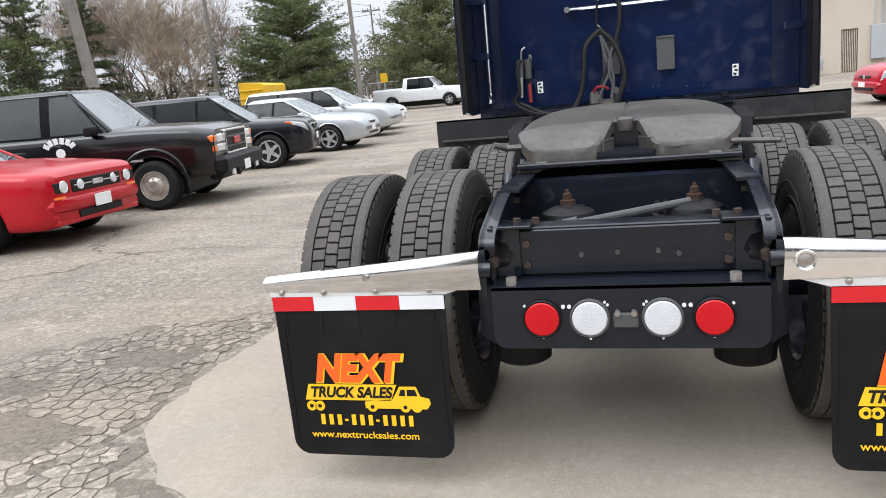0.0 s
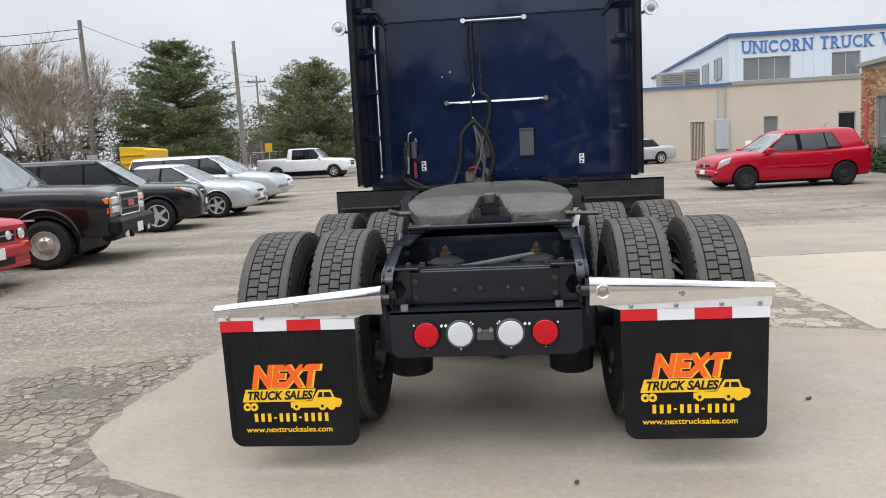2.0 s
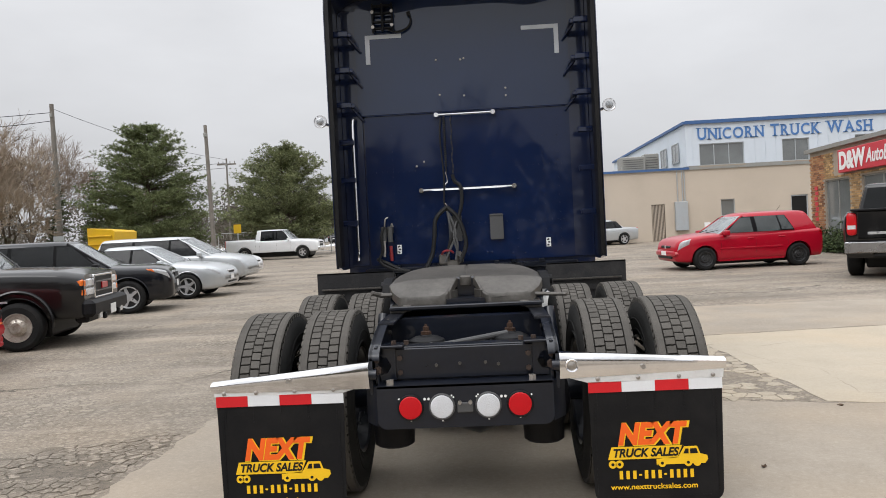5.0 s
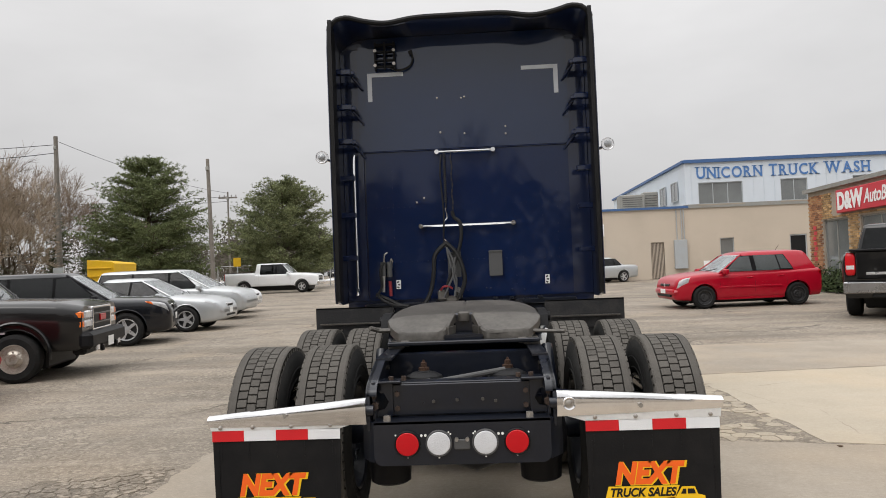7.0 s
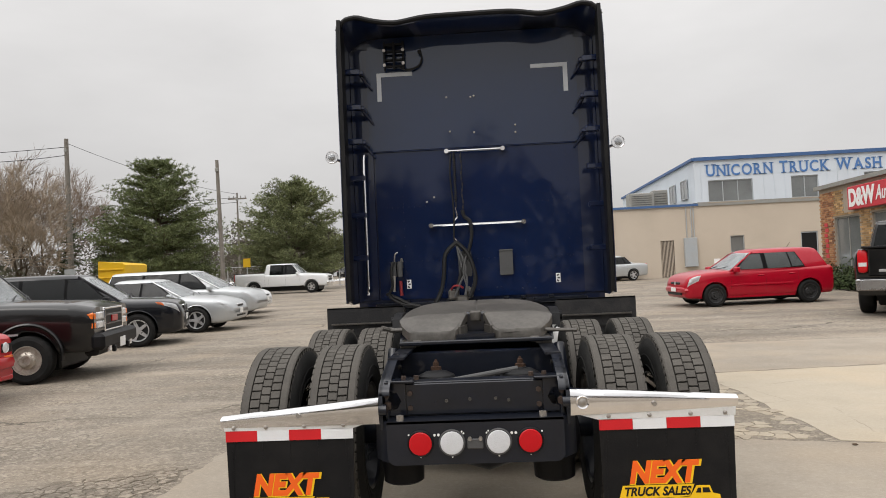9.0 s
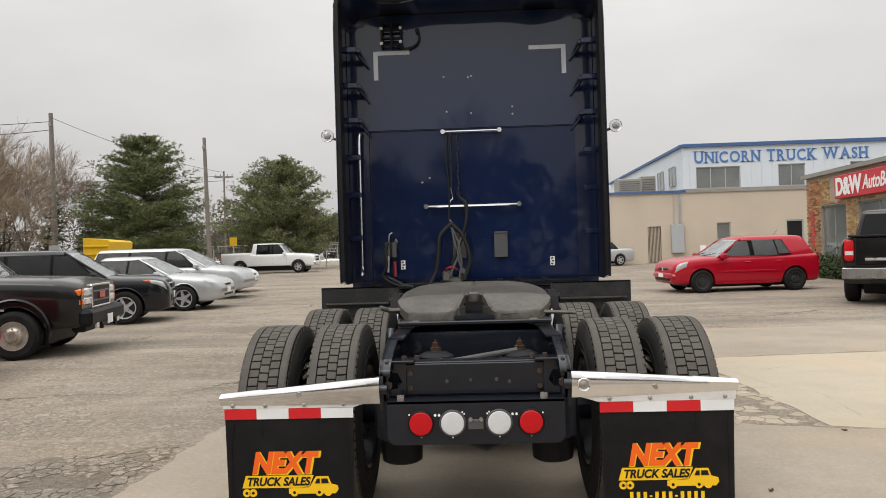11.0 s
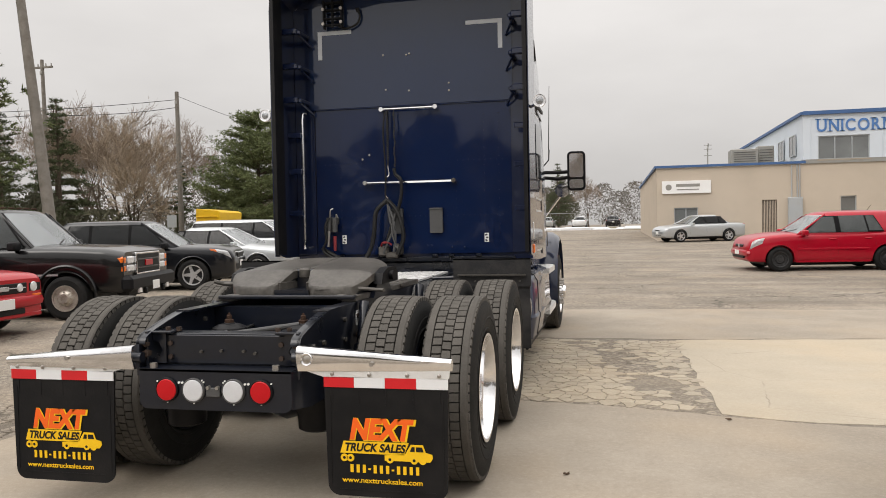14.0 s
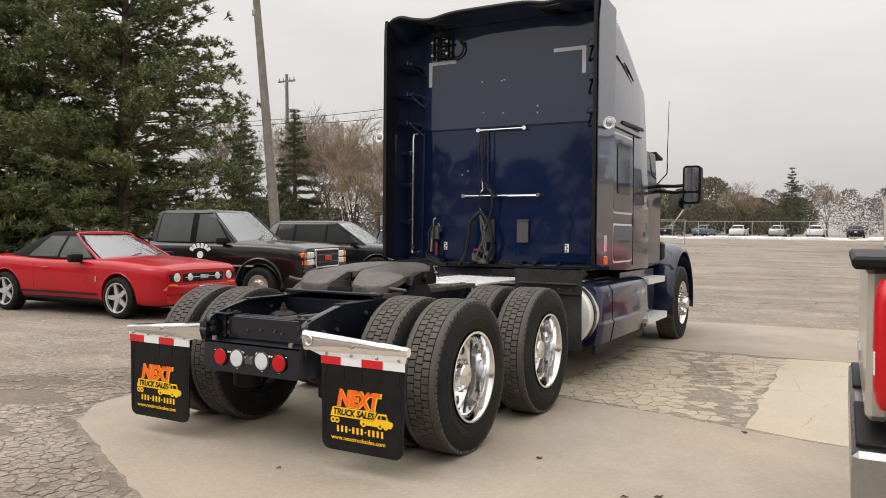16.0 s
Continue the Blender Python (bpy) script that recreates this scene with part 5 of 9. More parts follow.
# grab bars
def bar(pts, r=0.014, label="chrome grab bar"):
    b = bmesh.new()
    tube(b, pts, r, 10)
    return part("grab_bar", b, CHROME, truck, label)


for x0, x1, z in ((-0.262, 0.269, 2.528), (-0.438, 0.435, 1.828)):
    ob = bar([(x0 + 0.012, 3.64, z), (x1 - 0.012, 3.64, z)])
    for x in (x0, x1):
        b = bmesh.new()
        rod(b, (x, 3.69, z), (x, 3.625, z), 0.026, 0.022, n=12)
        part("bar_foot", b, CHROME, ob)
ob = bar([(-1.035, 3.66, 2.53), (-1.048, 3.60, 2.52), (-1.051, 3.59, 2.46)] + [(-1.051, 3.59, z) for z in np.linspace(2.3, 1.30, 6)] + [(-1.051, 3.59, 1.24), (-1.058, 3.60, 1.21), (-1.075, 3.66, 1.20)], 0.016, "tall chrome grab rail")
# low vents, stickers and boxes on the back wall
for x in (-0.135, 0.255):
    bm = bmesh.new()
    slab(bm, rounded(x - 0.062, x + 0.062, 1.335, 1.575, 0.01), "y", 3.655, 3.686)
    box(bm, (x, 3.652, 1.565), (0.13, 0.012, 0.012), 0.002)
    part("cab_vent", bm, GREY_PLASTIC, truck, "grey moulded vent cover")
for x in (-0.675, 0.735):
    bm = boxed(((x, 3.6815, 1.285), (0.042, 0.004, 0.085)))
    st = part("warning_sticker", bm, LABEL_WHITE, truck, "white pictogram sticker")
    bm = bmesh.new()
    for k in range(3):
        box(bm, (x - 0.004 + 0.008 * (k % 2), 3.679, 1.258 + 0.026 * k), (0.022, 0.002, 0.014), 0, Matrix.Rotation(radians(35 - 30 * k), 4, "Y"))
    part("pictogram", bm, PRINT_BLACK, st, smooth=0)

# suspended air and electric lines
bm = bmesh.new()
for k in range(26):
    a, z = k * 2.4, 2.49 - k * 0.018
    lathe(bm, [(z, 0.011), (z + 0.006, 0.016), (z + 0.012, 0.011)], 10, "z", (-0.192, 3.60, 0))
rod(bm, (-0.192, 3.60, 2.52), (-0.192, 3.60, 1.98), 0.006)
tender = part("hose_tender", bm, DARK_SPRING, truck, "hanging tender spring with hooks")
bm = bmesh.new()
tube(bm, curve_points([(-0.22, 3.62, 2.50), (-0.235, 3.60, 2.30), (-0.215, 3.59, 1.95), (-0.225, 3.60, 1.70), (-0.20, 3.60, 1.62)]), 0.008, 8)
part("tender_strap", bm, HOSE, tender)
bm = bmesh.new()
for k in range(20):   # a chain of short links beside the spring
    z = 2.50 - k * 0.027
    box(bm, (-0.128 - 0.004 * math.sin(k), 3.605, z), (0.016 if k % 2 else 0.006, 0.006 if k % 2 else 0.016, 0.030), 0.002)
part("tender_chain", bm, DARK_SPRING, tender, "dark hanging chain")
bm = bmesh.new()
tube(bm, curve_points([(-0.20, 3.60, 1.99), (-0.185, 3.60, 1.90), (-0.21, 3.60, 1.86), (-0.225, 3.60, 1.72), (-0.20, 3.60, 1.67), (-0.215, 3.60, 1.62)]), 0.006, 6)
part("tender_hook", bm, CHROME, tender)
rnd = random.Random(8)


def ribbed(pts, r):
    b = bmesh.new()
    line = curve_points(pts, 14)
    tube(b, line, [r * (1.07 if i % 2 else 0.97) for i in range(len(line))], 8)
    return b


for pts, r, mat, lab in (
        ([(-0.205, 3.59, 1.66), (-0.31, 3.57, 1.55), (-0.33, 3.56, 1.38), (-0.36, 3.56, 1.22), (-0.43, 3.54, 1.08)], 0.020, HOSE, "black coiled hose"),
        ([(-0.205, 3.59, 1.66), (-0.11, 3.57, 1.56), (-0.05, 3.55, 1.40), (-0.045, 3.55, 1.28), (-0.10, 3.55, 1.14)], 0.020, HOSE, "black coiled hose"),
        ([(-0.135, 3.60, 1.96), (-0.12, 3.60, 1.90), (-0.065, 3.58, 1.84), (-0.06, 3.57, 1.70), (-0.10, 3.57, 1.55), (-0.16, 3.56, 1.40), (-0.22, 3.56, 1.20)], 0.017, HOSE, "black hose"),
        ([(-0.20, 3.58, 1.62), (-0.17, 3.56, 1.45), (-0.12, 3.55, 1.32), (-0.14, 3.55, 1.16)], 0.011, GREY_PLASTIC, "grey air line"),
        ([(-0.19, 3.58, 1.60), (-0.13, 3.55, 1.42), (-0.19, 3.54, 1.26), (-0.24, 3.55, 1.15)], 0.010, GREY_PLASTIC, "grey air line"),
        ([(-0.12, 3.56, 1.52), (-0.15, 3.54, 1.38), (-0.12, 3.54, 1.24), (-0.08, 3.55, 1.16)], 0.009, GREY_PLASTIC, "grey air line"),
        ([(-0.27, 3.58, 1.22), (-0.24, 3.54, 1.25), (-0.19, 3.54, 1.25), (-0.16, 3.56, 1.23)], 0.010, HOSE_RED, "red air line"),
        ([(-0.80, 3.60, 1.50), (-0.83, 3.57, 1.42), (-0.82, 3.56, 1.28), (-0.85, 3.56, 1.18), (-0.72, 3.54, 1.10), (-0.58, 3.52, 1.085)], 0.012, HOSE, "black hose"),
        ([(-0.88, 3.62, 1.20), (-0.78, 3.56, 1.16), (-0.66, 3.54, 1.10), (-0.56, 3.50, 1.08)], 0.017, HOSE, "black coiled hose")):
    part("air_hose", ribbed(pts, r), mat, truck, lab)
bm = bmesh.new()
for x in (-0.81, -0.75):
    rod(bm, (x, 3.62, 1.36), (x, 3.62, 1.50), 0.026, n=12)
    box(bm, (x, 3.66, 1.47), (0.05, 0.06, 0.07), 0.01)
holder = part("gladhand_holder", bm, GREY_PLASTIC, truck, "grey parking sockets with line couplers")
bm = bmesh.new()
rod(bm, (-0.805, 3.60, 1.37), (-0.81, 3.59, 1.22), 0.015)
part("coupler", bm, STEEL, holder)
bm = bmesh.new()
rod(bm, (-0.745, 3.60, 1.32), (-0.74, 3.59, 1.18), 0.015)
part("red_coupler", bm, HOSE_RED, holder, "red line coupler")
bm = bmesh.new()
tube(bm, curve_points([(-0.80, 3.62, 1.50), (-0.79, 3.61, 1.57), (-0.765, 3.62, 1.59)]), 0.007, 6)
tube(bm, curve_points([(-0.74, 3.62, 1.50), (-0.73, 3.61, 1.53), (-0.72, 3.62, 1.50)]), 0.007, 6)
part("holder_clip", bm, STEEL, holder)
bm = bmesh.new()
for x, z, sx, sz in ((-0.25, 1.17, 0.10, 0.10), (-0.10, 1.18, 0.06, 0.10), (-0.17, 1.13, 0.12, 0.06)):
    box(bm, (x, 3.62, z), (sx, 0.10, sz), 0.015)
rod(bm, (-0.11, 3.58, 1.22), (-0.11, 3.54, 1.22), 0.024, n=12)
part("junction_box", bm, GREASE_STEEL, truck)
# ledge below the sleeper
bm = bmesh.new()
box(bm, (0, 3.80, 1.085), (2.0, 0.30, 0.05), 0.01)
box(bm, (0, 3.90, 0.98), (1.6, 0.4, 0.18), 0.02)
for x in (-0.70, -0.30, 0.24, 0.40, 0.66):
    box(bm, (x, 3.66, 1.12), (0.05, 0.05, 0.03), 0.006)
part("cab_sill", bm, CHASSIS, truck)

# sides of the sleeper: windows, luggage doors, trim, doors
def side_panel(name, y0, y1, z0, z1, x, material, s, r=0.05, depth=0.012, label="", parent=None, lean=0.0):
    b = bmesh.new()
    made = slab(b, rounded(y0, y1, z0, z1, r), "x", x * s, (x + depth) * s)
    if lean:
        for v in made:
            v.co.x -= s * lean * max(0.0, v.co.z - 1.6)
    return part(name, b, material, parent or truck, label, smooth=30)


for s in (-1, 1):
    side_panel("sleeper_window_frame", 3.75, 4.48, 1.64, 2.46, 1.178, SATIN_ALU, s, 0.06, 0.008, "bright trim frame", lean=0.012)
    side_panel("access_panel", 3.77, 4.46, 1.66, 2.44, 1.183, NAVY_SIDE, s, 0.05, 0.010, lean=0.012)
    side_panel("sleeper_window", 3.88, 4.32, 1.84, 2.36, 1.190, GLASS, s, 0.05, 0.010, "dark tinted sleeper window", lean=0.012)
    side_panel("luggage_door_frame", 3.77, 4.49, 1.14, 1.54, 1.176, SATIN_ALU, s, 0.06, 0.008, "bright trim frame")
    side_panel("luggage_door", 3.79, 4.47, 1.16, 1.52, 1.180, NAVY_SIDE, s, 0.05, 0.010)
    side_panel("cab_door", 5.42, 6.20, 1.08, 1.95, 1.045, NAVY_SIDE, s, 0.05, 0.03)
    side_panel("door_window", 5.50, 6.16, 1.95, 2.46, 1.01, GLASS, s, 0.06, 0.05, "dark cab door window", lean=0.06)
    bm = bmesh.new()
    rod(bm, (s * 1.177, 4.53, 1.10), (s * 1.168, 4.53, 2.50), 0.007, n=5)
    part("body_seam", bm, FLAP_RUBBER, truck)
    for y0, z0, y1, z1 in ((3.93, 3.24, 4.55, 3.07), (4.20, 3.22, 4.62, 3.11)):
        bm = bmesh.new()
        tube(bm, [(s * (1.152 - 0.035 * (f * 0.6)), y0 + (y1 - y0) * f, z0 + (z1 - z0) * f + 0.03 * f * (1 - f)) for f in np.linspace(0, 1, 7)], 0.007, 6)
        part("roof_vent_slit", bm, PRINT_BLACK, truck, "dark slanted vent slit")
    bm = bmesh.new()
    slab(bm, [(4.10, 2.575), (4.95, 2.595), (4.93, 2.625), (4.12, 2.61)], "x", s * 1.150, s * 1.172)
    part("side_recess", bm, PRINT_BLACK, truck, "dark recessed slot")
    bm = boxed(((s * 1.195, 3.48, 1.18), (0.03, 0.10, 0.085)), bevel=0.01)
    part("marker_lamp", bm, AMBER, truck, "amber side marker lamp")
    bm = boxed(((s * 1.193, 3.48, 1.34), (0.02, 0.09, 0.16)), bevel=0.008)
    part("side_reflector", bm, CHROME, truck)
    # mirror on its arms
    bm = bmesh.new()
    tube(bm, [(s * 0.98, 6.25, 2.06), (s * 1.25, 6.22, 2.05), (s * 1.46, 6.20, 2.06)], 0.022, 8)
    tube(bm, [(s * 0.98, 6.25, 2.00), (s * 1.25, 6.22, 1.97), (s * 1.46, 6.20, 2.00)], 0.022, 8)
    mir = part("wing_mirror", bm, BLACK_PLASTIC, truck, "large black wing mirror")
    bm = bmesh.new()
    slab(bm, rounded(min(s * 1.36, s * 1.58), max(s * 1.36, s * 1.58), 1.82, 2.30, 0.05), "y", 6.14, 6.27)
    part("mirror_shell", bm, BLACK_PLASTIC, mir)
    bm = bmesh.new()
    slab(bm, rounded(min(s * 1.385, s * 1.555), max(s * 1.385, s * 1.555), 1.98, 2.275, 0.03), "y", 6.132, 6.141)
    slab(bm, rounded(min(s * 1.385, s * 1.555), max(s * 1.385, s * 1.555), 1.845, 1.955, 0.03), "y", 6.132, 6.141)
    part("mirror_glass", bm, CHROME, mir, "mirror glass")
    # chassis fairing, tank, steps
    bm = bmesh.new()
    skirt = [(0.90, 0.40), (1.12, 0.345), (1.185, 0.37), (1.215, 0.53), (1.222, 0.565), (1.206, 0.59), (1.198, 0.87), (1.165, 0.925), (1.08, 0.955), (0.90, 0.955)]
    loft(bm, [[(s * (x - tuck), y + lean * (0.955 - z), z) for x, z in skirt] for y, lean, tuck in ((3.36, 0, 0.045), (3.40, 0, 0.012), (3.45, 0, 0), (5.08, 0.10, 0), (5.12, 0.10, 0.012), (5.14, 0.10, 0.04))])
    fairing = part("chassis_fairing", bm, NAVY_SIDE, truck, "dark blue chassis side skirt", smooth=30)
    bm = bmesh.new()
    tube(bm, [(s * (x - 0.001), 3.72 + 0.03 * (0.955 - z), z) for x, z in skirt[2:9]], 0.009, 5)
    part("fairing_seam", bm, FLAP_RUBBER, fairing)
    part("skirt_strip", boxed(((s * 1.13, 4.28, 0.325), (0.03, 1.80, 0.10)), bevel=0.008), BLACK_PLASTIC, fairing, "black plastic lower skirt")
    bm = bmesh.new()   # hollow behind the steps
    slab(bm, [(4.70, 0.40), (6.22, 0.40), (6.30, 0.70), (6.22, 1.0), (4.70, 1.0)], "x", s * 0.96, s * 0.99)
    part("step_well", bm, NAVY_SIDE, truck, "dark blue panel behind the steps")
    bm = bmesh.new()
    lathe(bm, [(3.10, 0.0005), (3.10, 0.25), (3.115, 0.29), (3.14, 0.305), (3.16, 0.30), (4.6, 0.30), (4.6, 0.0005)], 36, "y", (s * 0.88, 0, 0.66))
    tank = part("fuel_tank", bm, SATIN_ALU, truck, "bright aluminium fuel tank")
    for y in (3.25, 3.9):
        bm = bmesh.new()
        lathe(bm, [(y - 0.03, 0.304), (y - 0.03, 0.310), (y + 0.03, 0.310), (y + 0.03, 0.304)], 30, "y", (s * 0.88, 0, 0.66))
        part("tank_strap", bm, CHASSIS, tank)
    for z, y0, y1 in ((0.42, 5.18, 6.35), (0.88, 5.16, 6.20)):
        bm = bmesh.new()
        slab(bm, [(s * 0.97, y0), (s * 1.20, y0), (s * 1.20, y1 - 0.25), (s * 1.16, y1 - 0.06), (s * 0.97, y1)], "z", z - 0.03, z + 0.03)
        bmesh.ops.recalc_face_normals(bm, faces=bm.faces)
        part("step", bm, SATIN_ALU, truck, "bright cab step")
    # steer fender
    bm = bmesh.new()
    rings = []
    for a in np.linspace(-12, 192, 25):
        c, q = math.cos(radians(a)), math.sin(radians(a))
        y, z = STEER_AXLE - 0.66 * c, 0.56 + 0.70 * max(q, -0.3) * (1.0 if q > 0 else 0.8)
        rings.append([(s * 0.86, y, z - 0.02), (s * 0.86, y, z + 0.06), (s * 1.10, y, z + 0.04), (s * 1.19, y, z - 0.02), (s * 1.20, y, z - 0.06), (s * 1.16, y, z - 0.05), (s * 1.08, y, z - 0.01)])
    loft(bm, rings)
    part("steer_fender", bm, NAVY_SIDE, truck, "dark blue rounded front fender", smooth=45)
# hood
bm = bmesh.new()
loft(bm, [section(6.55, 0.98, 0.80, 0.80, 1.80, 0.2), section(7.0, 0.93, 0.72, 0.72, 1.70, 0.25), section(7.6, 0.88, 0.62, 0.66, 1.55, 0.25), section(8.05, 0.80, 0.52, 0.62, 1.36, 0.22), section(8.2, 0.74, 0.46, 0.60, 1.2, 0.2)])
part("hood", bm, NAVY_SIDE, truck, "dark blue sloping engine hood", smooth=40)
bm = bmesh.new()
loft(bm, [[(-0.80, 6.35, 2.38), (0.80, 6.35, 2.38), (0.80, 6.33, 2.36), (-0.80, 6.33, 2.36)], [(-0.86, 6.77, 1.82), (0.86, 6.77, 1.82), (0.86, 6.75, 1.80), (-0.86, 6.75, 1.80)]])
part("windscreen", bm, GLASS, truck, "dark windscreen")
bm = bmesh.new()
loft(bm, [[(-1.0, 6.25, 2.50), (1.0, 6.25, 2.50), (1.0, 6.25, 2.47), (-1.0, 6.25, 2.47)], [(-1.02, 6.52, 2.44), (1.02, 6.52, 2.44), (1.02, 6.52, 2.41), (-1.02, 6.52, 2.41)]])
part("sun_visor", bm, BLACK_PLASTIC, truck, "dark roof visor")
bm = bmesh.new()
box(bm, (0, 8.15, 0.50), (2.1, 0.3, 0.34), 0.05)
part("front_bumper", bm, NAVY_SIDE, truck)
for s in (-1, 1):
    bm = bmesh.new()
    tube(bm, [(s * 0.98, 6.30, 2.06), (s * 1.12, 6.33, 2.22), (s * 1.125, 6.33, 2.35)], 0.009, 6)
    rod(bm, (s * 1.12, 6.33, 2.35), (s * 1.14, 6.30, 3.15), 0.006, 0.003, n=6)
    part("antenna", bm, HOSE, truck, "thin whip antenna")
bm = bmesh.new()
rod(bm, (0, 3.4, 0.85), (0, 6.9, 0.80), 0.16, n=14)
box(bm, (0, 5.5, 0.75), (0.75, 2.6, 0.4), 0.05)
rod(bm, (-0.95, STEER_AXLE, 0.5), (0.95, STEER_AXLE, 0.5), 0.05, n=12)
part("drivetrain", bm, CHASSIS, truck)

# hood mirrors on chrome arms, and the seam round the sleeper's roof cap
for s in (-1, 1):
    bm = bmesh.new()
    rod(bm, (s * 1.02, 6.95, 1.52), (s * 1.24, 6.90, 1.80), 0.014, n=8)
    hood_mirror = part("hood_mirror", bm, CHROME, truck, "round mirror on a chrome arm")
    bm = bmesh.new()
    lathe(bm, [(6.96, 0.02), (6.94, 0.07), (6.90, 0.095), (6.88, 0.095), (6.875, 0.0005)], 20, "y", (s * 1.25, 0, 1.86))
    part("mirror_bowl", bm, CHROME, hood_mirror)
    bm = bmesh.new()
    tube(bm, [(s * (1.168 - 0.02 * max(0, y - 4.2)), y, 2.515) for y in np.linspace(3.70, 4.9, 9)], 0.007, 5)
    part("roof_seam", bm, FLAP_RUBBER, truck)
    part("intake_box", boxed(((s * 1.03, 6.38, 1.22), (0.10, 0.22, 0.24)), bevel=0.03), BLACK_PLASTIC, truck, "black air intake under the cab corner")

# the extenders' painted outer faces
for s in (-1, 1):
    bm = bmesh.new()
    slab(bm, [(3.225, 1.14), (3.205, 1.4), (3.205, 3.42), (3.25, 3.66), (3.73, 3.64), (3.73, 1.12)], "x", s * 1.190, s * 1.198)
    part("extender_skin", bm, NAVY_SIDE, truck, "glossy dark blue fairing face")
for ob in set(truck.children) - cab_before:
    ob.location.y += 0.05
# ---- cars ----
def half_section(st):
    x, zb, zs, wb, zt, wt, cr = st
    return [(0, zb), (wb * 0.80, zb), (wb * 0.95, zb + 0.05), (wb * 0.985, zb + 0.20), (wb, zb + (zs - zb) * 0.62), (wb * 0.985, zs - 0.07), (wb * 0.945, zs - 0.012),
            (wt + (wb * 0.945 - wt) * 0.5, zs + (zt - zs) * 0.55), (wt, zt), (wt * 0.90, zt + cr * 0.25), (wt * 0.6, zt + cr * 0.7), (0, zt + cr)]


def along(h, v):
    """The point of a smooth curve through a section's points; v counts them."""
    i = min(max(int(v), 0), len(h) - 2)
    t = v - i
    p0, p1, p2, p3 = h[max(i - 1, 0)], h[i], h[i + 1], h[min(i + 2, len(h) - 1)]
    return tuple(0.5 * (2 * b + (c - a) * t + (2 * a - 5 * b + 4 * c - d) * t * t + (3 * b - a - 3 * c + d) * t ** 3) for a, b, c, d in zip(p0, p1, p2, p3))


def dense(h):
    """A section's half outline with each stretch split in three, the flat underside left as it is."""
    return [h[0]] + [along(h, v / 3) for v in range(3, 3 * (len(h) - 1))] + [h[-1]]


def glide(xk, yk, x):
    """Smooth interpolation that never overshoots."""
    h = [b - a for a, b in zip(xk, xk[1:])]
    d = [(b - a) / w for a, b, w in zip(yk, yk[1:], h)]
    m = [d[0]] + [0.0 if p * q <= 0 else 2 * p * q / (p + q) for p, q in zip(d, d[1:])] + [d[-1]]
    i = min(max(sum(1 for k in xk if k <= x) - 1, 0), len(h) - 1)
    t = (x - xk[i]) / h[i]
    return ((2 * t ** 3 - 3 * t ** 2 + 1) * yk[i] + (t ** 3 - 2 * t ** 2 + t) * h[i] * m[i] + (3 * t ** 2 - 2 * t ** 3) * yk[i + 1] + (t ** 3 - t ** 2) * h[i] * m[i + 1])


def station(keys, x):
    xk = [k[0] for k in keys]
    return (x,) + tuple(glide(xk, [k[c] for k in keys], x) for c in range(1, 7))


def car_sections(keys, n=44):
    keys = sorted(keys)
    xk = [k[0] for k in keys]
    return [station(keys, x) for x in sorted({*np.linspace(xk[0], xk[-1], n).tolist(), *xk})]


def at_section(keys, x):
    return half_section(station(sorted(keys), x))


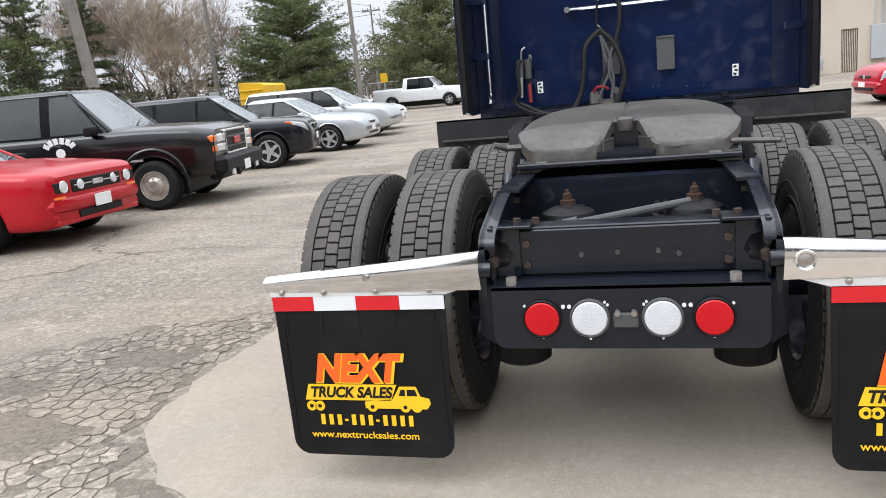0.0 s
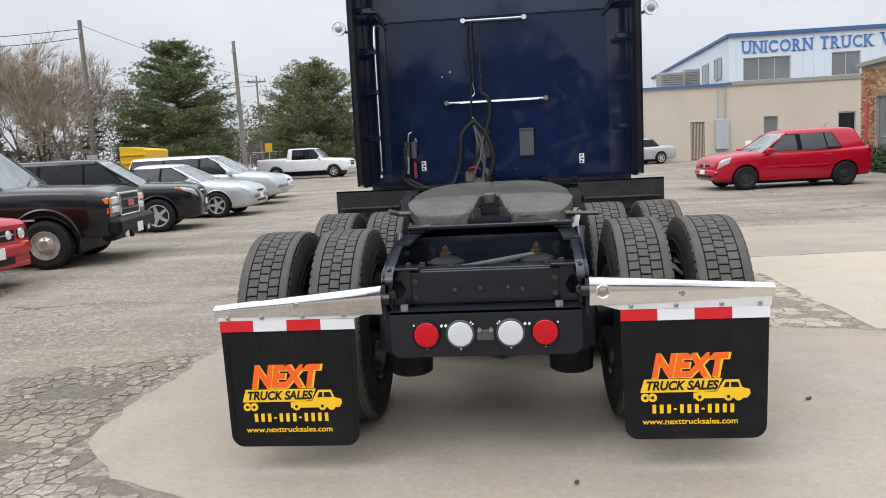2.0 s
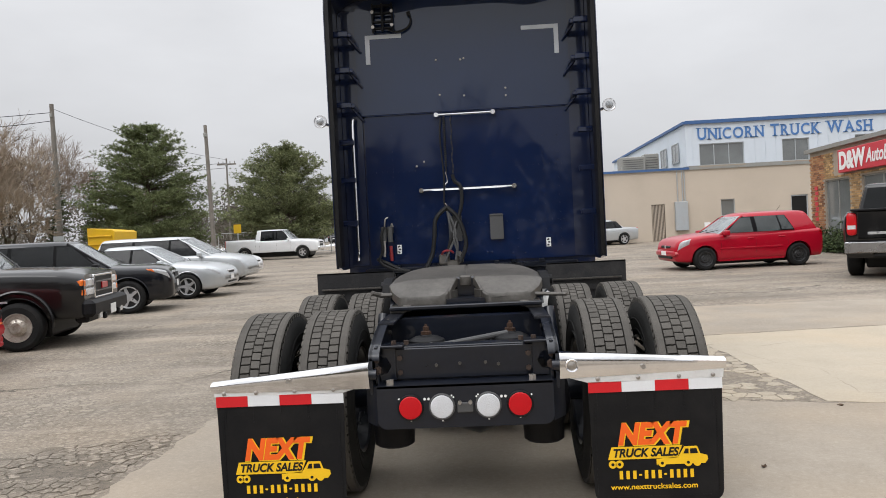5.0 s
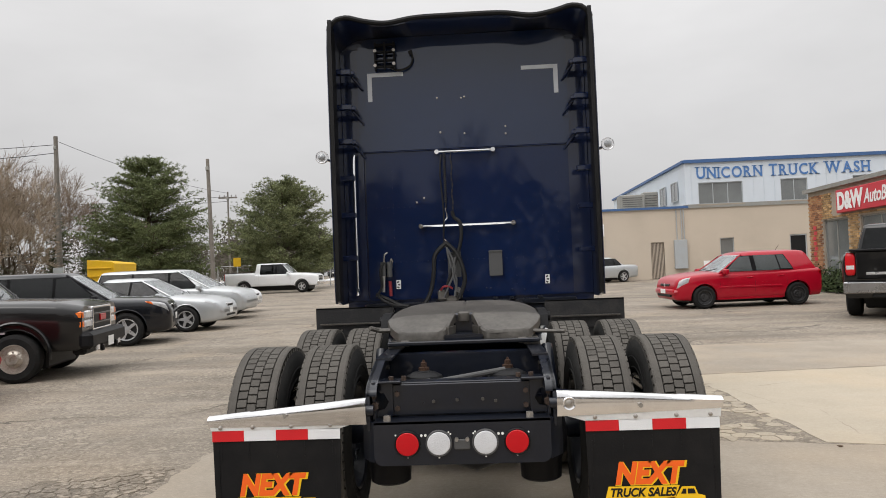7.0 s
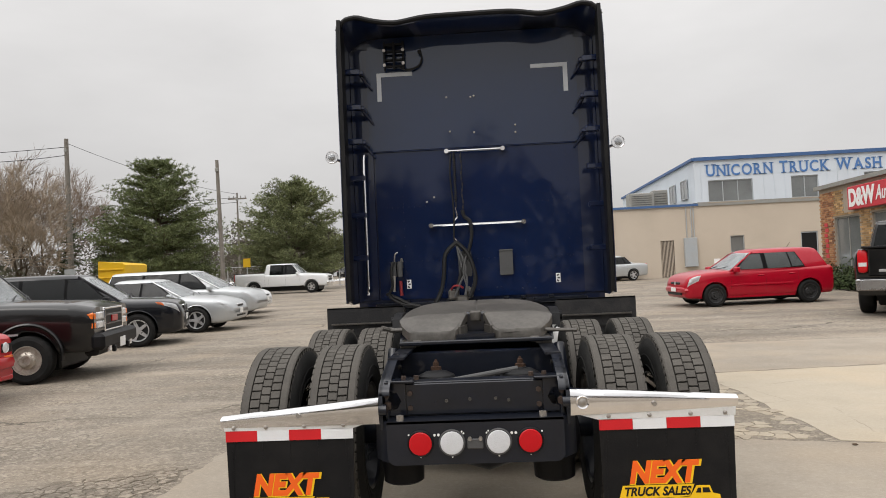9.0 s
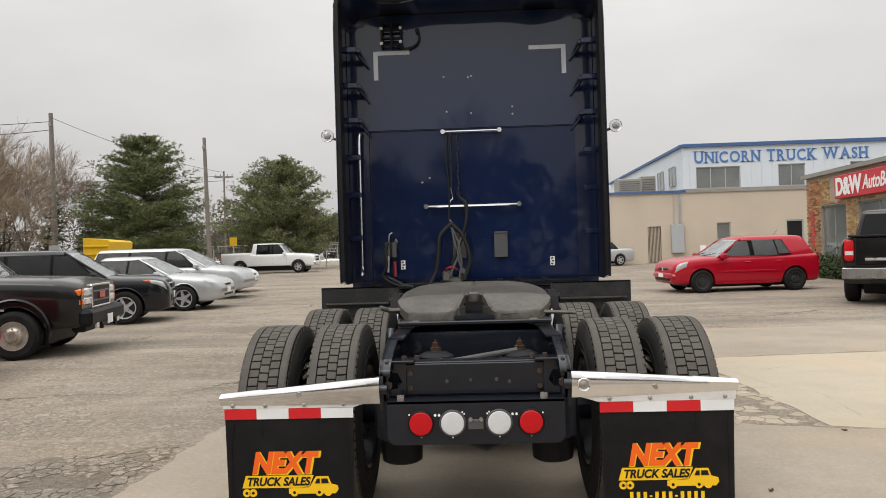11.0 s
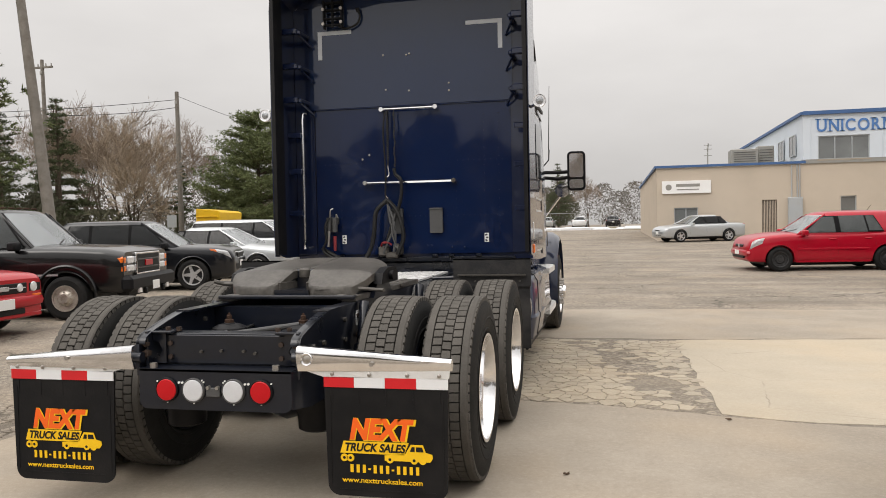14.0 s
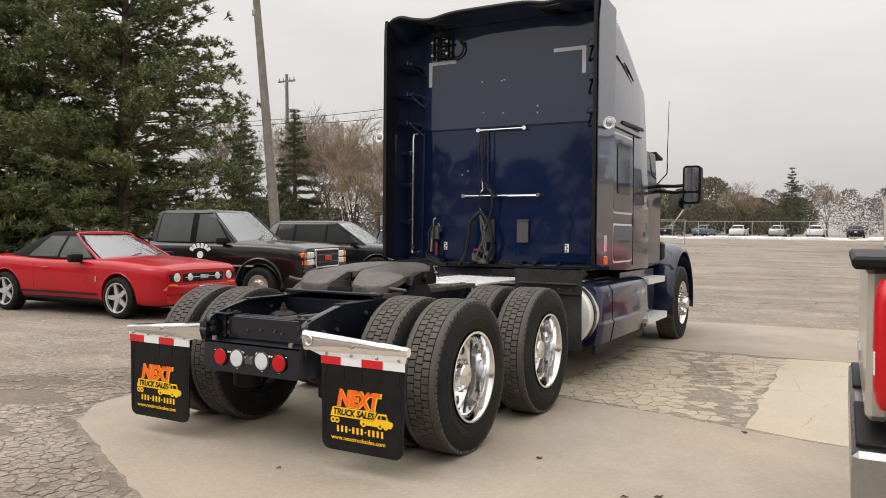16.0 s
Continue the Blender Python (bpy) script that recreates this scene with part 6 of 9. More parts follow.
def car_wheel(parent, x, y, side, r, w, rim_mat, style, rim_r):
    bm = bmesh.new()
    lathe(bm, [(-w / 2, rim_r), (-w / 2, r * 0.86), (-w * 0.42, r * 0.97), (-w * 0.3, r), (w * 0.3, r), (w * 0.42, r * 0.97), (w / 2 + 0.008, r * 0.84), (w / 2, rim_r)], 32, "x", closed=True)
    turn = Matrix.Translation((x, y, r)) @ Matrix.Rotation(radians(90 if side > 0 else -90), 4, "Z")
    tyre = part("wheel", bm, CAR_TYRE, parent)
    tyre.matrix_basis = turn
    bm = bmesh.new()
    f = w / 2
    lathe(bm, [(f - 0.005, rim_r), (f + 0.004, rim_r * 0.97), (f - 0.015, rim_r * 0.90), (f - 0.09, rim_r * 0.87), (f - 0.10, 0.0005)], 28, "x", cap=False)
    part("rim_well", bm, BLACK_RIM if style != "dish" else rim_mat, tyre)
    bm = bmesh.new()
    lathe(bm, [(f - 0.004, rim_r * 1.0), (f + 0.007, rim_r * 0.985), (f + 0.003, rim_r * 0.90), (f - 0.03, rim_r * 0.89)], 28, "x", cap=False)
    if style == "spoke":
        for k in range(5):
            a = 2 * math.pi * k / 5 + 0.3
            m = Matrix.Rotation(a, 4, "X")
            made = slab(bm, [(-0.045, 0.02), (0.045, 0.02), (0.026, rim_r * 0.93), (-0.026, rim_r * 0.93)], "x", f - 0.05, f - 0.018)
            bmesh.ops.transform(bm, matrix=m, verts=made)
        lathe(bm, [(f - 0.05, 0.06), (f - 0.01, 0.055), (f - 0.006, 0.0005)], 16, "x")
    elif style == "steel":
        lathe(bm, [(f - 0.05, rim_r * 0.9), (f - 0.06, rim_r * 0.6), (f - 0.03, rim_r * 0.45), (f - 0.035, 0.05), (f - 0.01, 0.04), (f - 0.01, 0.0005)], 24, "x", cap=False)
        for k in range(10):
            a = 2 * math.pi * k / 10
            rod(bm, (f - 0.055, rim_r * 0.72 * math.cos(a), rim_r * 0.72 * math.sin(a)), (f - 0.04, rim_r * 0.72 * math.cos(a), rim_r * 0.72 * math.sin(a)), 0.018, n=8)
    else:
        lathe(bm, [(f - 0.01, rim_r * 0.88), (f - 0.02, rim_r * 0.6), (f + 0.0, rim_r * 0.55), (f + 0.02, rim_r * 0.42), (f + 0.06, rim_r * 0.36), (f + 0.065, 0.0005)], 24, "x", cap=False)
        for k in range(8):
            a = 2 * math.pi * k / 8
            rod(bm, (f - 0.01, rim_r * 0.5 * math.cos(a), rim_r * 0.5 * math.sin(a)), (f + 0.025, rim_r * 0.5 * math.cos(a), rim_r * 0.5 * math.sin(a)), 0.013, n=6)
    part("rim", bm, rim_mat, tyre, {"spoke": "silver five-spoke alloy rim", "steel": "black steel rim", "dish": "worn rust-streaked steel rim"}[style])


def cabin(house, t):
    """Half width, front and rear of a cabin at the height t between belt (0) and roof edge (1)."""
    zb, zr, f0, f1, r0, r1, w0, w1, bf, br, crown = house
    return w0 + (w1 - w0) * max(t, 0.0) ** 1.3, f0 + (f1 - f0) * t, r0 + (r1 - r0) * t, zb + (zr - zb) * t


def cabin_side(house, x, t):
    """A point of the cabin's side, which bows a little along its length."""
    w, xf, xr, z = cabin(house, t)
    mid, half = (xf + xr) / 2, (xf - xr) / 2
    return w * (1 - 0.045 * ((x - mid) / half) ** 2), z


def cabin_ring(house, t, shrink=1.0, lift=0.0, n=10):
    w, xf, xr, z = cabin(house, t)
    bf, br = house[8], house[9]
    out = []
    for k in range(n + 1):   # across the front
        q = -1 + 2 * k / n
        out.append((xf - bf * abs(q) ** 2.4, w * 0.955 * q * 0.985))
    for k in range(1, n):   # back along one side
        x = xf - bf + (xr + br - xf + bf) * k / n
        out.append((x, cabin_side(house, x, t)[0]))
    for k in range(n + 1):
        q = 1 - 2 * k / n
        out.append((xr + br * abs(q) ** 2.4, w * 0.955 * q * 0.985))
    for k in range(1, n):
        x = xr + br + (xf - bf - xr - br) * k / n
        out.append((x, -cabin_side(house, x, t)[0]))
    mx = (xf + xr) / 2
    return [(mx + (x - mx) * shrink, y * shrink, z + lift) for x, y in out]


def pane(name, house, pts, material, parent, side=1, lift=0.008, label=""):
    """A side window: pts are (x, u), u running from the belt (0) to the roof's edge (1)."""
    bm = bmesh.new()
    (xa0, u0), (xb0, _), (xb1, u1), (xa1, _) = pts
    rows_ = []
    for j in range(6):
        f = j / 5
        u = u0 + (u1 - u0) * f
        xa, xb = xa0 + (xa1 - xa0) * f, xb0 + (xb1 - xb0) * f
        row = []
        for i in range(9):
            x = xa + (xb - xa) * i / 8
            y, z = cabin_side(house, x, u)
            row.append((x, side * (y + lift), z + lift * 0.4))
        rows_.append(row)
    loft(bm, rows_, cap=False, loop=False)
    bmesh.ops.solidify(bm, geom=list(bm.faces), thickness=0.004)
    return part(name, bm, material, parent, label)


def screen(name, house, t0, t1, material, parent, front=True, lift=0.008, spread=0.93, label=""):
    """The glass across the front or the rear of a cabin."""
    bm = bmesh.new()
    rows_ = []
    for j in range(7):
        t = t0 + (t1 - t0) * j / 6
        w, xf, xr, z = cabin(house, t)
        row = []
        for i in range(13):
            q = (-1 + 2 * i / 12) * spread
            x = xf - house[8] * abs(q) ** 2.4 + lift if front else xr + house[9] * abs(q) ** 2.4 - lift
            row.append((x, w * 0.94 * q, z + lift * 0.8))
        rows_.append(row)
    loft(bm, rows_, cap=False, loop=False)
    bmesh.ops.solidify(bm, geom=list(bm.faces), thickness=0.004)
    return part(name, bm, material, parent, label)


def greenhouse(root, house, shell, windows, glass, far):
    """Roof and pillars as one shell, with the glass let in front, rear and sides."""
    bm = bmesh.new()
    n = 4 if far else 10
    crown = house[10]
    rings = [cabin_ring(house, t, n=n) for t in ((-0.12, 0.5, 1.0) if far else (-0.12, 0.2, 0.4, 0.6, 0.8, 0.94))]
    if not far:
        rings += [cabin_ring(house, 1.0, 0.985, 0.0, n)]
    rings += [cabin_ring(house, 1.0, q, crown * c, n) for q, c in ((0.95, 0.35), (0.85, 0.62), (0.6, 0.9), (0.25, 1.0))]
    loft(bm, rings)
    part("cabin_shell", bm, shell, root, smooth=50)
    if not far:
        f_, r_ = windows[0], windows[-1]
        for s in (-1, 1):
            pane("window_surround", house, [(r_[0][0] - 0.035, r_[0][1] - 0.06), (f_[1][0] + 0.05, f_[1][1] - 0.06), (f_[2][0] + 0.03, f_[2][1] + 0.05), (r_[3][0] - 0.03, f_[2][1] + 0.05)], BLACK_PLASTIC, root, s, 0.005)
    for pts in windows:
        for s in (-1, 1):
            pane("side_window", house, pts, glass, root, s, 0.010)
    screen("windscreen", house, 0.02, 0.94, WINDSCREEN, root, True, label="pale reflecting windscreen")
    screen("rear_window", house, 0.12, 0.90, GLASS, root, False)
    if not far:
        zb, zr, f0, f1 = house[:4]
        for y0, y1 in ((0.10, 0.62), (-0.45, 0.06)):
            bm = bmesh.new()
            t = 0.20
            x0, x1 = f0 - house[8] * abs(y0 / house[6]) ** 2.4, f0 + (f1 - f0) * t - house[8] * abs(y1 / house[6]) ** 2.4
            rod(bm, (x0 + 0.035, y0, zb + 0.035), (x1 + 0.03, y1, zb + (zr - zb) * t + 0.03), 0.010, n=5)
            part("wiper", bm, BLACK_PLASTIC, root)
        for s in (-1, 1):   # painted posts beside the windscreen
            line = []
            for t in np.linspace(-0.05, 0.97, 9):
                w, xf, xr, z = cabin(house, float(t))
                line.append((xf - house[8] * 0.96 + 0.004, s * w * 0.945, z + 0.006))
            bm = bmesh.new()
            tube(bm, line, 0.024, 7)
            part("windscreen_pillar", bm, shell if shell is not SOFT_TOP else P_RED, root)


def patch(name, keys, corners, material, parent, lift=0.006, label=""):
    """A panel that hugs the body on both sides: four corners (x, v), v counting the section's points from the underside to the crown."""
    (xa, va), (xb, vb), (xc, vc), (xd, vd) = corners
    for s in (-1, 1):
        bm = bmesh.new()
        grid = []
        for j in range(6):
            g = j / 5
            row = []
            for i in range(7):
                e = i / 6
                x = (xa * (1 - e) + xb * e) * (1 - g) + (xd * (1 - e) + xc * e) * g
                v = (va * (1 - e) + vb * e) * (1 - g) + (vd * (1 - e) + vc * e) * g
                y, z = along(at_section(keys, x), v)
                edge = 0.0 if i in (0, 6) or j in (0, 5) else lift
                row.append((x + (edge * 0.6 if x > 0 else -edge * 0.6), s * (y + edge * 0.8 + 0.002), z))
            grid.append(row)
        loft(bm, grid, cap=False, loop=False)
        bmesh.ops.solidify(bm, geom=list(bm.faces), thickness=0.006)
        part(name, bm, material, parent, label)


def lump(bm, c, s, m=None):
    made = bmesh.ops.create_uvsphere(bm, u_segments=14, v_segments=8, radius=1.0)["verts"]
    for v in made:   # squarer than a ball
        v.co = Vector([math.copysign(abs(q) ** 0.45, q) for q in v.co])
    bmesh.ops.scale(bm, vec=s, verts=made)
    if m is not None:
        bmesh.ops.transform(bm, matrix=m, verts=made)
    bmesh.ops.translate(bm, vec=c, verts=made)


def car(name, m, label, category, keys, paint, wheels, windows, front, rear=None, house=None, style="spoke", rim_mat=None, group="", mirror=None,
        handles=(), seams=(), far=False, glass=GLASS, patches=(), shell=None):
    """A vehicle that faces local +x. keys: rows of x, underside, shoulder height, half width, top height, top half width, crown."""
    root = thing(name, m, label, category, group)
    keys = [(x, zb, zs, wb, min(zt, zs + 0.028), max(wt, wb * 0.83), min(cr, 0.045)) for x, zb, zs, wb, zt, wt, cr in keys]
    bm = bmesh.new()
    rings = []
    for st in car_sections(keys, 20 if far else 64):
        h = half_section(st) if far else dense(half_section(st))
        rings.append([(st[0], y, z) for y, z in h] + [(st[0], -y, z) for y, z in h[-2:0:-1]])
    loft(bm, rings)
    body = part("body", bm, paint, root, smooth=48)
    xf, xr, r, w, track, rim_r = wheels
    if not far:
        cut = bmesh.new()
        for x in (xf, xr):
            rod(cut, (x, -2, r * 1.02), (x, -track + w * 1.15, r * 1.02), r * 1.17, n=28)
            rod(cut, (x, track - w * 1.15, r * 1.02), (x, 2, r * 1.02), r * 1.17, n=28)
        carve(body, cut)
    bm = bmesh.new()
    box(bm, ((xf + xr) / 2, 0, r * 0.9), (abs(xf - xr) + r * 2.0, track * 1.35, r * 0.9), 0.03)
    part("underbody", bm, PRINT_BLACK, root)
    for x in (xf, xr):
        for s in (-1, 1):
            car_wheel(root, x, s * (track - w * 0.42), s, r, w, rim_mat or CAR_RIM, style, rim_r)
    greenhouse(root, house, shell or paint, windows, glass, far)
    for x in seams:
        for s in (-1, 1):
            bm = bmesh.new()
            h = at_section(keys, x)
            for (y0, z0), (y1, z1) in zip(h[3:6], h[4:7]):
                rod(bm, (x, s * (y0 + 0.0003), z0), (x, s * (y1 + 0.0003), z1), 0.004, n=4)
            part("door_seam", bm, PRINT_BLACK, root)
    if not far:
        for s in (-1, 1):
            for x in (xf, xr):   # rolled lip of each wheel arch
                arc = []
                for a in np.linspace(4, 176, 19):
                    px, pz = x + r * 1.17 * math.cos(radians(a)), r * 1.02 + r * 1.17 * math.sin(radians(a))
                    h = at_section(keys, px)
                    arc.append((px, s * (float(np.interp(pz, [q[1] for q in h[1:7]], [q[0] for q in h[1:7]])) - 0.002), pz))
                bm = bmesh.new()
                tube(bm, arc, 0.013, 5)
                part("arch_lip", bm, paint, root)
            h = at_section(keys, 0.0)
            part("sill", boxed((((xf + xr) / 2, s * (h[2][0] - 0.02), h[1][1] + 0.035), (xf - xr - r * 2.5, 0.05, 0.07)), bevel=0.012), paint if paint is P_RED_GOLF else BLACK_PLASTIC, root)
            h = at_section(keys, 0.1)
            bm = bmesh.new()   # crease along the doors
            tube(bm, [(px, s * (at_section(keys, px)[4][0] - 0.001), at_section(keys, px)[4][1]) for px in np.linspace(xr + r * 1.3, xf - r * 1.3, 9)], 0.006, 4)
            part("door_crease", bm, paint, root)
    for x in handles:
        for s in (-1, 1):
            h = at_section(keys, x)
            part("door_handle", boxed(((x, s * (h[5][0] + 0.012), h[5][1] - 0.06), (0.17, 0.03, 0.03)), bevel=0.01), paint, root)
    if mirror:
        for s in (-1, 1):
            h = at_section(keys, mirror)
            bm = bmesh.new()
            lump(bm, (mirror, s * (h[6][0] + 0.12), h[6][1] + 0.06), (0.07, 0.12, 0.075))
            part("wing_mirror", bm, paint if paint in (P_RED_GOLF, P_SILVER, P_WHITE) else BLACK_PLASTIC, root)
    for nm, mat, corners, lab in patches:
        if not far:
            patch(nm, keys, corners, mat, root, label=lab)
    for nm, mat, c, s_, lab, both in front + (rear or []):
        for s in ((-1, 1) if both else (1,)):
            bm = bmesh.new()
            if nm in ("headlight", "side_lamp", "tail_light", "fog_light", "indicator", "bumper_cover"):
                lump(bm, (c[0], s * c[1], c[2]), s_)
            elif nm == "round_lamp":
                lathe(bm, [(c[0] - 0.03, s_[1]), (c[0], s_[1]), (c[0] + 0.008, s_[1] * 0.86), (c[0] + 0.003, s_[1] * 0.80), (c[0] + 0.010, s_[1] * 0.4), (c[0] + 0.012, 0.0005)], 20, "x", (0, s * c[1], c[2]))
            else:
                box(bm, (c[0], s * c[1], c[2]), tuple(2 * q for q in s_), min(s_) * (0.25 if nm == "rear_bumper" else 0.5))
            part(nm, bm, mat, root, lab)
    return root


BAR = "small light plate with plain bars"
# red convertible: black soft top up
MUSTANG = [(-2.38, 0.42, 0.80, 0.70, 0.86, 0.55, 0.03), (-2.25, 0.30, 0.86, 0.86, 0.98, 0.66, 0.02), (-1.75, 0.25, 0.93, 0.945, 1.02, 0.68, 0.02), (-1.45, 0.24, 0.93, 0.95, 1.04, 0.66, 0.03), (-0.75, 0.24, 0.91, 0.93, 1.33, 0.57, 0.05),
           (-0.1, 0.24, 0.90, 0.925, 1.37, 0.57, 0.05), (0.15, 0.24, 0.90, 0.925, 1.34, 0.58, 0.05), (0.95, 0.24, 0.91, 0.93, 0.98, 0.70, 0.05), (1.1, 0.24, 0.91, 0.94, 0.955, 0.74, 0.055), (1.5, 0.23, 0.89, 0.95, 0.92, 0.76, 0.06), (2.0, 0.22, 0.855, 0.945, 0.875, 0.78, 0.045), (2.20, 0.22, 0.835, 0.915, 0.855, 0.77, 0.035),
           (2.30, 0.24, 0.815, 0.86, 0.835, 0.74, 0.025), (2.36, 0.26, 0.795, 0.80, 0.81, 0.70, 0.015), (2.39, 0.29, 0.77, 0.74, 0.785, 0.66, 0.005)]


def mustang(m):
    root = car("convertible_car", m, "red convertible with black soft top raised, parked", "car", MUSTANG, P_RED, (1.48, -1.26, 0.335, 0.24, 0.94, 0.245),
               [[(-0.02, 0.10), (0.74, 0.10), (0.24, 0.88), (-0.02, 0.92)], [(-0.80, 0.12), (-0.08, 0.10), (-0.08, 0.90), (-0.48, 0.86)]],
               [("grille", PRINT_BLACK, (2.355, 0, 0.665), (0.045, 0.47, 0.085), "black front grille", False), ("grille_bar", CAR_RIM, (2.402, 0, 0.67), (0.004, 0.42, 0.006), "", False),
                ("round_lamp", LAMP_GLASS, (2.406, 0.31, 0.67), (0.018, 0.058, 0.055), "round grille lamp", True), ("grille_badge", CAR_RIM, (2.406, 0, 0.67), (0.006, 0.09, 0.030), "plain bright badge", False),
                ("round_lamp", LAMP_GLASS, (2.400, 0.59, 0.672), (0.022, 0.070, 0.055), "round headlight", True), ("lamp_surround", PRINT_BLACK, (2.345, 0.62, 0.668), (0.052, 0.135, 0.076), "", True),
                ("bumper_cover", P_RED, (2.30, 0, 0.475), (0.135, 0.84, 0.090), "red bumper cover", False), ("lower_grille", PRINT_BLACK, (2.395, 0, 0.345), (0.014, 0.40, 0.038), "", False), ("chin", P_RED, (2.31, 0, 0.285), (0.085, 0.76, 0.035), "", False), ("chin_side", P_RED, (2.30, 0.60, 0.345), (0.085, 0.18, 0.045), "", True), ("number_plate", LABEL_WHITE, (2.442, 0.0, 0.46), (0.006, 0.15, 0.07), BAR, False),
                ("side_badge", CAR_RIM, (0.98, 0.94, 0.62), (0.012, 0.006, 0.045), "", True), ("indicator", AMBER, (2.36, 0.66, 0.555), (0.05, 0.10, 0.018), "", True)],
               [("tail_light", RED_LENS, (-2.33, 0.6, 0.78), (0.03, 0.12, 0.06), "", True)], house=(0.90, 1.345, 1.06, 0.20, -1.60, -0.72, 0.83, 0.57, 0.16, 0.12, 0.045), style="spoke", mirror=0.58, handles=(-0.25,), seams=(0.75, -0.55), glass=CLEAR_GLASS, shell=SOFT_TOP)
    bm = bmesh.new()   # painted header over the windscreen
    tube(bm, [(cabin((0.90, 1.345, 1.06, 0.20, -1.60, -0.72, 0.83, 0.57, 0.16, 0.12, 0.045), 0.97)[1] - 0.16 * abs(q) ** 2.4, 0.545 * q, 1.352 - 0.012 * abs(q) ** 2) for q in np.linspace(-0.98, 0.98, 11)], 0.034, 7)
    part("windscreen_header", bm, P_RED, root)
    for s in (-1, 1):
        part("rocker_stripe", boxed(((0.05, s * 0.932, 0.37), (1.85, 0.008, 0.035))), PRINT_BLACK, root)
    return root


# full-size pickup shapes
def pickup_keys(length, w, hood, shoulder, roof, cab0, cab1, nose, bedtop, zb=0.42):
    f, b = length / 2, -length / 2
    return [(b, zb + 0.25, bedtop - 0.05, w * 0.97, bedtop, w * 0.90, 0), (b + 0.06, zb, bedtop - 0.04, w, bedtop, w * 0.92, 0), (cab0 - 0.02, zb, bedtop - 0.03, w, bedtop, w * 0.92, 0),
            (cab0, zb, shoulder, w, bedtop + 0.04, w * 0.88, 0), (cab0 + 0.10, zb, shoulder, w, roof - 0.02, w * 0.74, 0.03), (cab0 + 0.5, zb, shoulder, w, roof, w * 0.74, 0.05), (cab1 - 0.62, zb, shoulder, w, roof - 0.02, w * 0.74, 0.05),
            (cab1, zb, shoulder, w, shoulder + 0.06, w * 0.86, 0.05), (cab1 + 0.15, zb, shoulder, w, shoulder + 0.02, w * 0.86, 0.05), (f - 0.35, zb, hood - 0.04, w, hood, w * 0.86, 0.03), (f - 0.12, zb, hood - 0.08, w * 0.98, hood - 0.03, w * 0.84, 0.02), (f, zb + 0.05, nose, w * 0.96, nose + 0.04, w * 0.82, 0.0)]


